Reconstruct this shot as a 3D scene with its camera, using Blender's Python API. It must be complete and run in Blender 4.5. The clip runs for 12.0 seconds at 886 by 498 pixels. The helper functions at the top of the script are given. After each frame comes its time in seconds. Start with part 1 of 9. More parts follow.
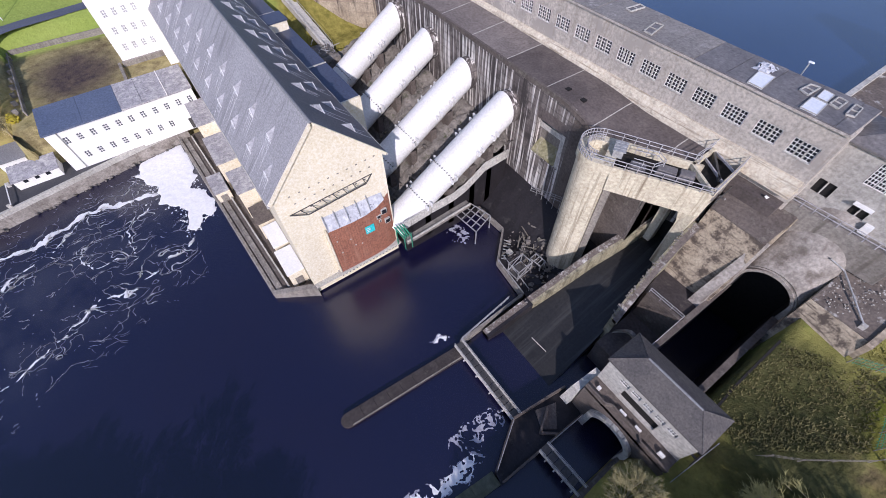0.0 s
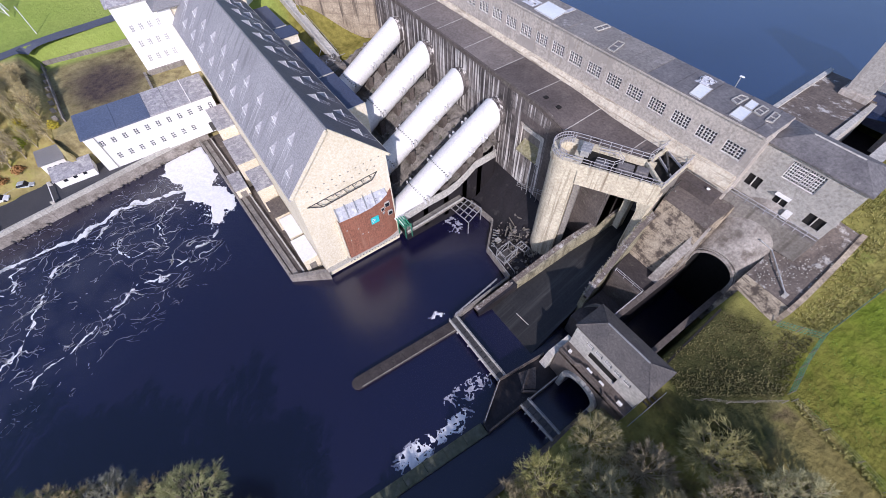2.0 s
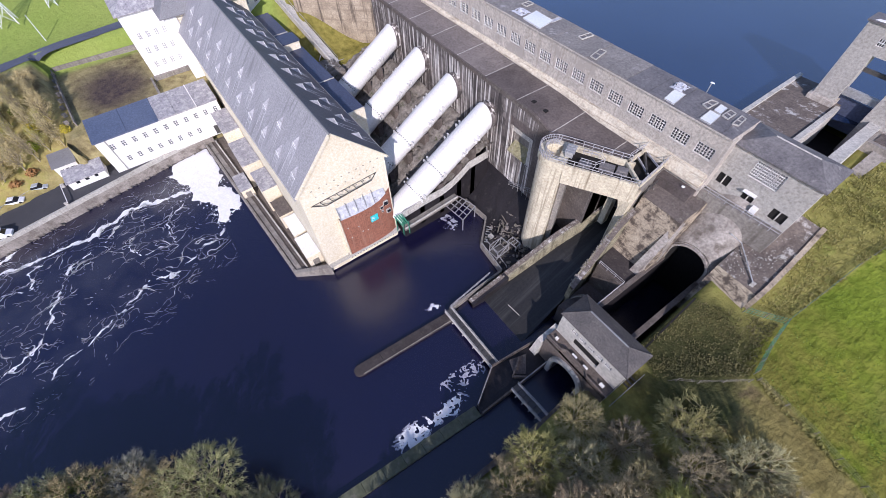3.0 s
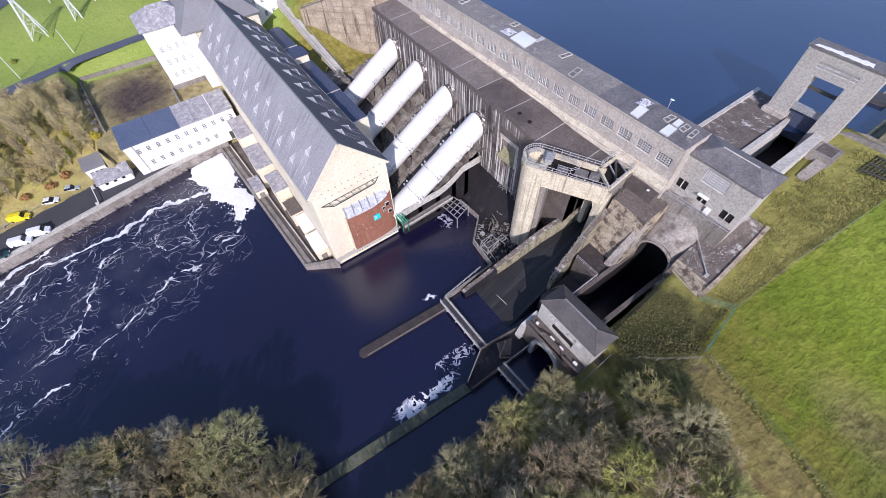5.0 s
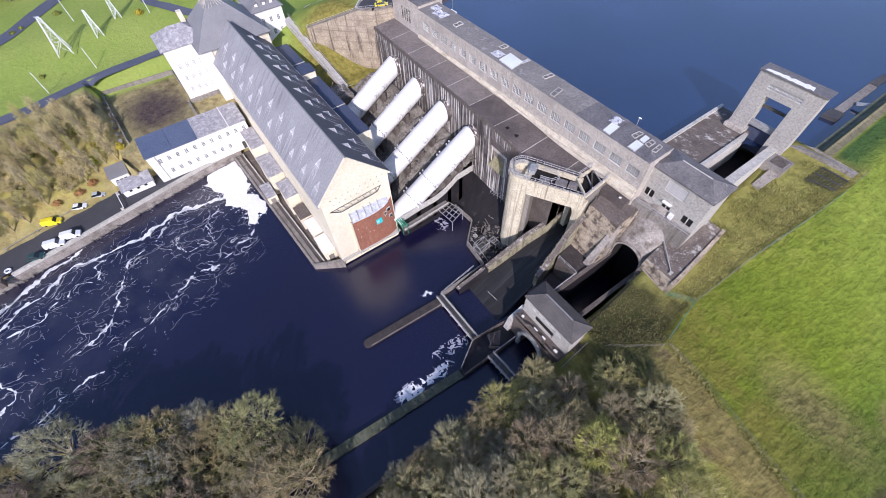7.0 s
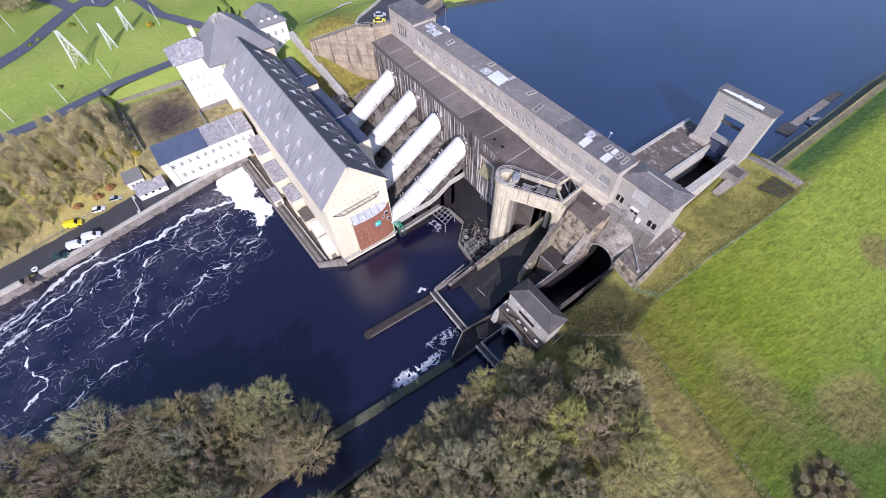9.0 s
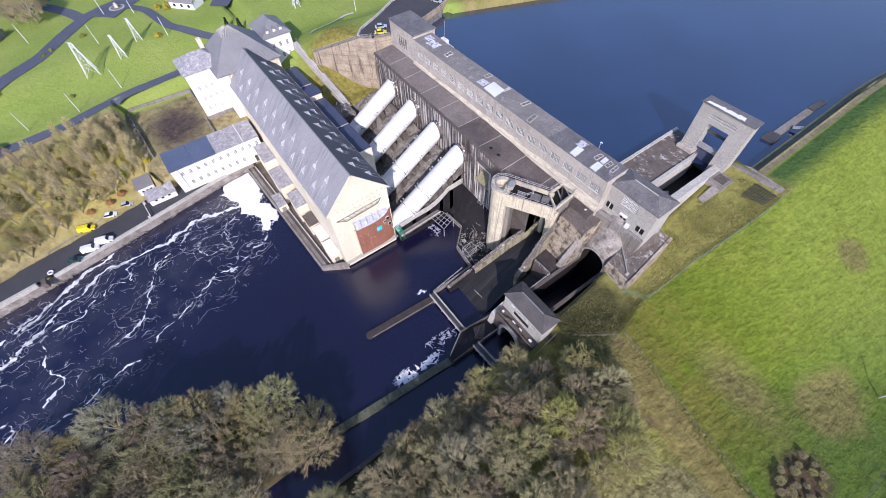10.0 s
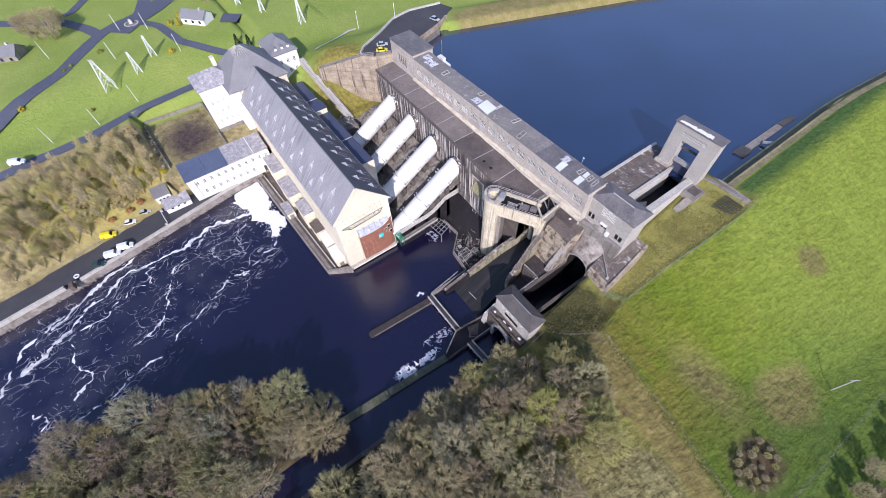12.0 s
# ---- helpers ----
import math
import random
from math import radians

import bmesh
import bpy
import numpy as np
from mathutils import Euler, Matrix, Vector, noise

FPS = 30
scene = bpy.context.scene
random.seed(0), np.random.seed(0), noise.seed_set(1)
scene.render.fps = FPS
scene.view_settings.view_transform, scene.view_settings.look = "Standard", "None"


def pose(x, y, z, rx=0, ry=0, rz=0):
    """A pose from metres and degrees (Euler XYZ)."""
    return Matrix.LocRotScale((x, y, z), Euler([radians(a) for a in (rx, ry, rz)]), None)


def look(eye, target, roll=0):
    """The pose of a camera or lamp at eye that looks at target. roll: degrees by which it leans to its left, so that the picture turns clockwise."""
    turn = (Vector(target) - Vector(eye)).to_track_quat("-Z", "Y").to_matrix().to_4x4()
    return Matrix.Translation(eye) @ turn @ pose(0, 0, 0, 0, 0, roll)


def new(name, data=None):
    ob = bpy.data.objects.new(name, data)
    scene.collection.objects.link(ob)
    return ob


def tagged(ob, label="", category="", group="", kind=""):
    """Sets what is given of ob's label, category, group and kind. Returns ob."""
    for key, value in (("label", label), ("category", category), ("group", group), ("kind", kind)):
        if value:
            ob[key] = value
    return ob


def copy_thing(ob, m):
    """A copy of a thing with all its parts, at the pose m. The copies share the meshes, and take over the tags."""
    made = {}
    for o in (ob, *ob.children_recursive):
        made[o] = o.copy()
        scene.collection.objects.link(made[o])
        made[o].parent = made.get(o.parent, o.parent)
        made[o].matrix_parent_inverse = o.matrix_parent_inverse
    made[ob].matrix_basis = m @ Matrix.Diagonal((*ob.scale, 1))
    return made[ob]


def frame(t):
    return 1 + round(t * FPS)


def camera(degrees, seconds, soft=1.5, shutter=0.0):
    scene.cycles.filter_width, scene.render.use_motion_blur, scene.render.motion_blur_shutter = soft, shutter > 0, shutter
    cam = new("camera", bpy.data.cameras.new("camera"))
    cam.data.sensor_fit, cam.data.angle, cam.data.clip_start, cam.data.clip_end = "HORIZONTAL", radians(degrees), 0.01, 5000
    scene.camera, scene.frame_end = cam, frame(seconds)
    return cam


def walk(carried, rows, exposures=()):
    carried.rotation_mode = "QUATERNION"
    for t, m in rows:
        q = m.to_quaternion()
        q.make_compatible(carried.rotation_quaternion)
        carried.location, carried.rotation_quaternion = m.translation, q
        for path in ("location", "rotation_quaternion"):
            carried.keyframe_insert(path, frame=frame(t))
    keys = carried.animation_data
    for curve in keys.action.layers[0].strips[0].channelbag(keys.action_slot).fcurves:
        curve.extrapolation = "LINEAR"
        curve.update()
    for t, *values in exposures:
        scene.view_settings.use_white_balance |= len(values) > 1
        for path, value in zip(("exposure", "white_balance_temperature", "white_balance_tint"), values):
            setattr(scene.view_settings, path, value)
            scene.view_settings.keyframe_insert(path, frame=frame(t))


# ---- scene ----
cam = camera(94.99, 12.0, soft=0.5)
# seconds, eye x y z, yaw, pitch, roll
PATH = [
    (0.0, 48.66, 4.90, 65.02, 56.20, -53.85, -1.63),
    (0.5, 50.32, 4.14, 66.86, 56.48, -54.02, -1.93),
    (1.0, 52.15, 3.14, 68.69, 56.27, -54.16, -1.85),
    (1.5, 53.77, 2.23, 70.34, 56.17, -54.14, -1.93),
    (2.0, 55.41, 1.35, 72.05, 56.29, -54.14, -2.06),
    (2.5, 56.92, 0.62, 73.83, 56.36, -54.23, -2.18),
    (3.0, 58.47, -0.03, 75.70, 55.94, -54.39, -2.20),
    (5.0, 64.24, -2.22, 83.22, 56.39, -54.68, -2.48),
    (5.5, 65.50, -2.79, 85.10, 56.43, -54.72, -2.52),
    (6.0, 66.85, -3.28, 87.25, 56.47, -54.73, -2.56),
    (6.5, 68.12, -3.81, 89.10, 56.47, -54.79, -2.64),
    (7.0, 69.41, -4.41, 91.27, 56.44, -54.65, -2.65),
    (9.0, 74.42, -6.42, 99.52, 55.72, -54.90, -2.05),
    (9.5, 75.47, -6.80, 101.60, 55.79, -54.77, -2.16),
    (10.0, 76.56, -7.12, 103.85, 55.93, -54.73, -2.29),
    (10.5, 77.53, -7.43, 105.91, 56.06, -54.89, -2.29),
    (11.0, 78.53, -7.91, 108.18, 56.17, -54.74, -2.37),
    (11.5, 79.61, -8.22, 110.32, 56.28, -54.73, -2.41),
    (12.0, 80.58, -8.49, 112.57, 56.03, -54.76, -2.41),
]
walk(cam, [(t, pose(x, y, z, 90 + pitch, 0, yaw) @ pose(0, 0, 0, 0, 0, roll)) for t, x, y, z, yaw, pitch, roll in PATH],
     [(0.0, 0.02, 5950, 24), (3.0, 0.16, 5950, 24), (6.0, 0.24, 5950, 24), (9.0, 0.28, 5950, 24), (12.0, 0.29, 5950, 24)])

# ---- world, sun, exposure ----
SUN_AZ, SUN_EL = radians(124), radians(32)   # azimuth clockwise from +y
world = bpy.data.worlds.new("sky")
scene.world = world
world.use_nodes = True
wn = world.node_tree
sky = wn.nodes.new("ShaderNodeTexSky")
sky.sky_type, sky.sun_disc = "NISHITA", False
sky.sun_elevation, sky.sun_rotation = SUN_EL, SUN_AZ
sky.air_density, sky.dust_density, sky.ozone_density = 1.0, 0.6, 1.5
wn.links.new(sky.outputs[0], wn.nodes["Background"].inputs[0])
wn.nodes["Background"].inputs[1].default_value = 0.15
sun_data = bpy.data.lights.new("sun", "SUN")
sun_data.energy, sun_data.angle, sun_data.color = 4.0, radians(0.55), (1.0, 0.94, 0.84)
sun = new("sun", sun_data)
sun_from = Vector((math.sin(SUN_AZ) * math.cos(SUN_EL), math.cos(SUN_AZ) * math.cos(SUN_EL), math.sin(SUN_EL)))
sun.matrix_world = look(sun_from * 300, (0, 0, 0))

# ---- building helpers ----
def part(name, bm, material, parent=None, label=""):
    """Links a bmesh, in world metres, as one mesh under a thing or part."""
    me = bpy.data.meshes.new(name)
    bm.to_mesh(me)
    bm.free()
    me.materials.append(material)
    ob = new(name, me)
    if parent is not None:
        ob.parent = parent
        ob.matrix_parent_inverse = home[parent.name]
    home[ob.name] = Matrix()
    if label:
        ob["label"] = label
    return ob


home = {}


def thing(name, at, label, category, group="", kind=""):
    """An empty at a thing's base, to hold its parts."""
    ob = new(name)
    ob.empty_display_size = 0.5
    ob.location = at
    home[ob.name] = Matrix.Translation(at).inverted()
    return tagged(ob, label, category, group, kind)


def setting(name, bm, material, label, category):
    return tagged(part(name, bm, material), label, category, kind="structure")


def mesh():
    return bmesh.new()


def box(bm, x0, x1, y0, y1, z0, z1):
    v = [bm.verts.new(p) for p in ((x0, y0, z0), (x1, y0, z0), (x1, y1, z0), (x0, y1, z0), (x0, y0, z1), (x1, y0, z1), (x1, y1, z1), (x0, y1, z1))]
    for f in ((3, 2, 1, 0), (4, 5, 6, 7), (0, 1, 5, 4), (1, 2, 6, 5), (2, 3, 7, 6), (3, 0, 4, 7)):
        bm.faces.new([v[i] for i in f])
    return bm


def loft(bm, rings, closed=True, caps=True):
    """Skins rings of points of equal count."""
    vs = [[bm.verts.new(p) for p in r] for r in rings]
    n = len(rings[0])
    for a, b in zip(vs, vs[1:]):
        for i in range(n if closed else n - 1):
            bm.faces.new((a[i], a[(i + 1) % n], b[(i + 1) % n], b[i]))
    if caps and closed:
        bm.faces.new(vs[0][::-1])
        bm.faces.new(vs[-1])
    return bm


def prism(bm, pts, z0, z1):
    """A plan outline (counter-clockwise) from z0 to z1; either may be a list, one height a point."""
    a = z0 if isinstance(z0, (list, tuple)) else [z0] * len(pts)
    b = z1 if isinstance(z1, (list, tuple)) else [z1] * len(pts)
    return loft(bm, [[(x, y, h) for (x, y), h in zip(pts, a)], [(x, y, h) for (x, y), h in zip(pts, b)]])


def along(bm, axis, pts, a, b):
    """A profile carried along x (points are y, z) or y (points are x, z)."""
    if axis == "x":
        return loft(bm, [[(a, p, q) for p, q in pts], [(b, p, q) for p, q in pts]])
    return loft(bm, [[(p, a, q) for p, q in pts], [(p, b, q) for p, q in pts]])


def tube(bm, p, q, r, n=6, r2=None):
    p, q = Vector(p), Vector(q)
    d = (q - p).normalized()
    u = d.orthogonal().normalized()
    w = d.cross(u)
    rr = r if r2 is None else r2
    ring = lambda c, s: [c + (u * math.cos(2 * math.pi * i / n) + w * math.sin(2 * math.pi * i / n)) * s for i in range(n)]
    return loft(bm, [ring(p, r), ring(q, rr)])


def beam(bm, p, q, w, h):
    """A straight bar of width w and height h from p to q."""
    p, q = Vector(p), Vector(q)
    d = (q - p).normalized()
    side = d.cross(Vector((0, 0, 1)))
    side = side.normalized() if side.length > 1e-3 else Vector((1, 0, 0))
    up = side.cross(d)
    o = [(-w / 2, -h / 2), (w / 2, -h / 2), (w / 2, h / 2), (-w / 2, h / 2)]
    return loft(bm, [[c + side * a + up * b for a, b in o] for c in (p, q)])


def mended(bm, weld=0.0):
    if weld:
        bmesh.ops.remove_doubles(bm, verts=bm.verts, dist=weld)
    bmesh.ops.recalc_face_normals(bm, faces=bm.faces)
    return bm


def wall_openings(bm, origin, ux, length, height, holes, depth, inward):
    """A wall sheet from origin along unit ux, with rectangular holes (u0, u1, v0, v1) that have reveals of the given depth."""
    us = sorted({0.0, length, *[h[0] for h in holes], *[h[1] for h in holes]})
    vs = sorted({0.0, height, *[h[2] for h in holes], *[h[3] for h in holes]})
    o, ux, inw = Vector(origin), Vector(ux), Vector(inward)
    at = lambda u, v, d=0.0: o + ux * u + Vector((0, 0, v)) + inw * d
    key = {}
    def vert(u, v):
        if (u, v) not in key:
            key[u, v] = bm.verts.new(at(u, v))
        return key[u, v]
    for u0, u1 in zip(us, us[1:]):
        for v0, v1 in zip(vs, vs[1:]):
            um, vm = (u0 + u1) / 2, (v0 + v1) / 2
            if any(h[0] < um < h[1] and h[2] < vm < h[3] for h in holes):
                continue
            bm.faces.new((vert(u0, v0), vert(u1, v0), vert(u1, v1), vert(u0, v1)))
    for u0, u1, v0, v1 in holes:
        c = [(u0, v0), (u1, v0), (u1, v1), (u0, v1)]
        for (a, b), (e, g) in zip(c, c[1:] + c[:1]):
            bm.faces.new([bm.verts.new(at(*k)) for k in ((a, b), (e, g), (e, g, depth), (a, b, depth))])
    return bm


def bent_tube(bm, pts, r, n=5):
    """One rail through several points."""
    pts = [Vector(p) for p in pts]
    rings = []
    for i, p in enumerate(pts):
        d = (pts[min(i + 1, len(pts) - 1)] - pts[max(i - 1, 0)]).normalized()
        side = d.cross(Vector((0, 0, 1)))
        side = side.normalized() if side.length > 1e-3 else Vector((1, 0, 0))
        up = side.cross(d)
        rings.append([p + (side * math.cos(2 * math.pi * k / n) + up * math.sin(2 * math.pi * k / n)) * r for k in range(n)])
    return loft(bm, rings)


def lattice_mesh(bm, at, us, vs, w, depth):
    """One connected grid of glazing bars: at(u, v, d) gives a point; us, vs are bar centres; w half a bar's width."""
    U = sorted(x for c in us for x in (c - w, c + w))
    V = sorted(x for c in vs for x in (c - w, c + w))
    solid = {(i, j) for i in range(len(U) - 1) for j in range(len(V) - 1) if i % 2 == 0 or j % 2 == 0}
    vert = {}

    def get(i, j, d):
        if (i, j, d) not in vert:
            vert[i, j, d] = bm.verts.new(at(U[i], V[j], d))
        return vert[i, j, d]
    for i, j in solid:
        for d in (0.0, depth):
            bm.faces.new([get(a, b, d) for a, b in ((i, j), (i + 1, j), (i + 1, j + 1), (i, j + 1))])
        for (a, b), (c, e), nb in (((i, j), (i + 1, j), (i, j - 1)), ((i + 1, j), (i + 1, j + 1), (i + 1, j)), ((i + 1, j + 1), (i, j + 1), (i, j + 1)), ((i, j + 1), (i, j), (i - 1, j))):
            if nb not in solid:
                bm.faces.new((get(a, b, 0.0), get(c, e, 0.0), get(c, e, depth), get(a, b, depth)))
    return mended(bm)

# ---- materials ----
def noise_node(nt, coords, scale, detail=4, rough=0.55, stretch=None):
    n = nt.nodes.new("ShaderNodeTexNoise")
    n.inputs["Scale"].default_value, n.inputs["Detail"].default_value, n.inputs["Roughness"].default_value = scale, detail, rough
    if stretch:
        m = nt.nodes.new("ShaderNodeMapping")
        m.inputs["Scale"].default_value = stretch
        nt.links.new(coords, m.inputs["Vector"])
        coords = m.outputs[0]
    nt.links.new(coords, n.inputs["Vector"])
    return n.outputs["Fac"]


def ramp(nt, fac, stops):
    r = nt.nodes.new("ShaderNodeValToRGB")
    e = r.color_ramp.elements
    while len(e) < len(stops):
        e.new(0.5)
    for el, (p, c) in zip(e, stops):
        el.position = p
        el.color = (*c, 1) if len(c) == 3 else c
    nt.links.new(fac, r.inputs[0])
    return r.outputs[0]


def mixed(nt, fac, a, b, mode="MIX"):
    m = nt.nodes.new("ShaderNodeMix")
    m.data_type, m.blend_type = "RGBA", mode
    for s, v in ((m.inputs[0], fac), (m.inputs[6], a), (m.inputs[7], b)):
        if isinstance(v, (int, float)):
            s.default_value = v
        elif isinstance(v, tuple):
            s.default_value = (*v, 1)
        else:
            nt.links.new(v, s)
    return m.outputs[2]


def grey(v):
    return (v, v, v)


def material(name, base, other, rough=0.85, big=0.12, fine=2.5, bump=0.25, bump_size=0.08, stain=None, streak=None, runs=None, metal=0.0, patch=(0.35, 0.7), vary=0.0, spec=0.35, lifts=0.0):
    """A surface with two scales of variation. stain: (colour, scale, low, high). streak: (colour, across, down, low, high), runs down walls."""
    m = bpy.data.materials.new(name)
    m.use_nodes = True
    nt = m.node_tree
    b = nt.nodes["Principled BSDF"]
    pos = nt.nodes.new("ShaderNodeNewGeometry").outputs["Position"]
    col = ramp(nt, noise_node(nt, pos, big, 5, 0.6), [(patch[0], base), (patch[1], other)])
    fine_n = noise_node(nt, pos, fine, 5, 0.65)
    col = mixed(nt, 0.5, col, ramp(nt, fine_n, [(0.3, grey(0.18)), (0.7, grey(0.82))]), "OVERLAY")
    if stain:
        c, s, lo, hi = stain
        col = mixed(nt, ramp(nt, noise_node(nt, pos, s, 6, 0.7), [(lo, grey(0)), (hi, grey(1))]), col, c)
    if streak:
        c, across, down, lo, hi = streak
        way = across if isinstance(across, tuple) else (across, across, down)
        col = mixed(nt, ramp(nt, noise_node(nt, pos, 1.0, 5, 0.6, way), [(lo, grey(0)), (hi, grey(1))]), col, c)
    if runs:
        c, across, down, lo, hi = runs
        col = mixed(nt, ramp(nt, noise_node(nt, pos, 1.0, 3, 0.55, (across, across, down)), [(lo, grey(0)), (hi, grey(1))]), col, c)
    if lifts:
        # faint level joints between the pours
        sep = nt.nodes.new("ShaderNodeSeparateXYZ")
        nt.links.new(pos, sep.inputs[0])
        saw = nt.nodes.new("ShaderNodeMath")
        saw.operation = "PINGPONG"
        nt.links.new(sep.outputs[2], saw.inputs[0])
        saw.inputs[1].default_value = lifts / 2
        col = mixed(nt, ramp(nt, saw.outputs[0], [(0.03, grey(0.6)), (0.09, grey(0))]), col, (0.05, 0.043, 0.04))
    if vary:
        r = nt.nodes.new("ShaderNodeObjectInfo").outputs["Random"]
        col = mixed(nt, 1.0, col, ramp(nt, r, [(0, grey(1 - vary)), (1, grey(1))]), "MULTIPLY")
    nt.links.new(col, b.inputs["Base Color"])
    b.inputs["Roughness"].default_value, b.inputs["Metallic"].default_value = rough, metal
    b.inputs["Specular IOR Level"].default_value = spec
    if bump:
        bp = nt.nodes.new("ShaderNodeBump")
        bp.inputs["Strength"].default_value, bp.inputs["Distance"].default_value = bump, bump_size
        nt.links.new(fine_n, bp.inputs["Height"])
        nt.links.new(bp.outputs[0], b.inputs["Normal"])
    return m


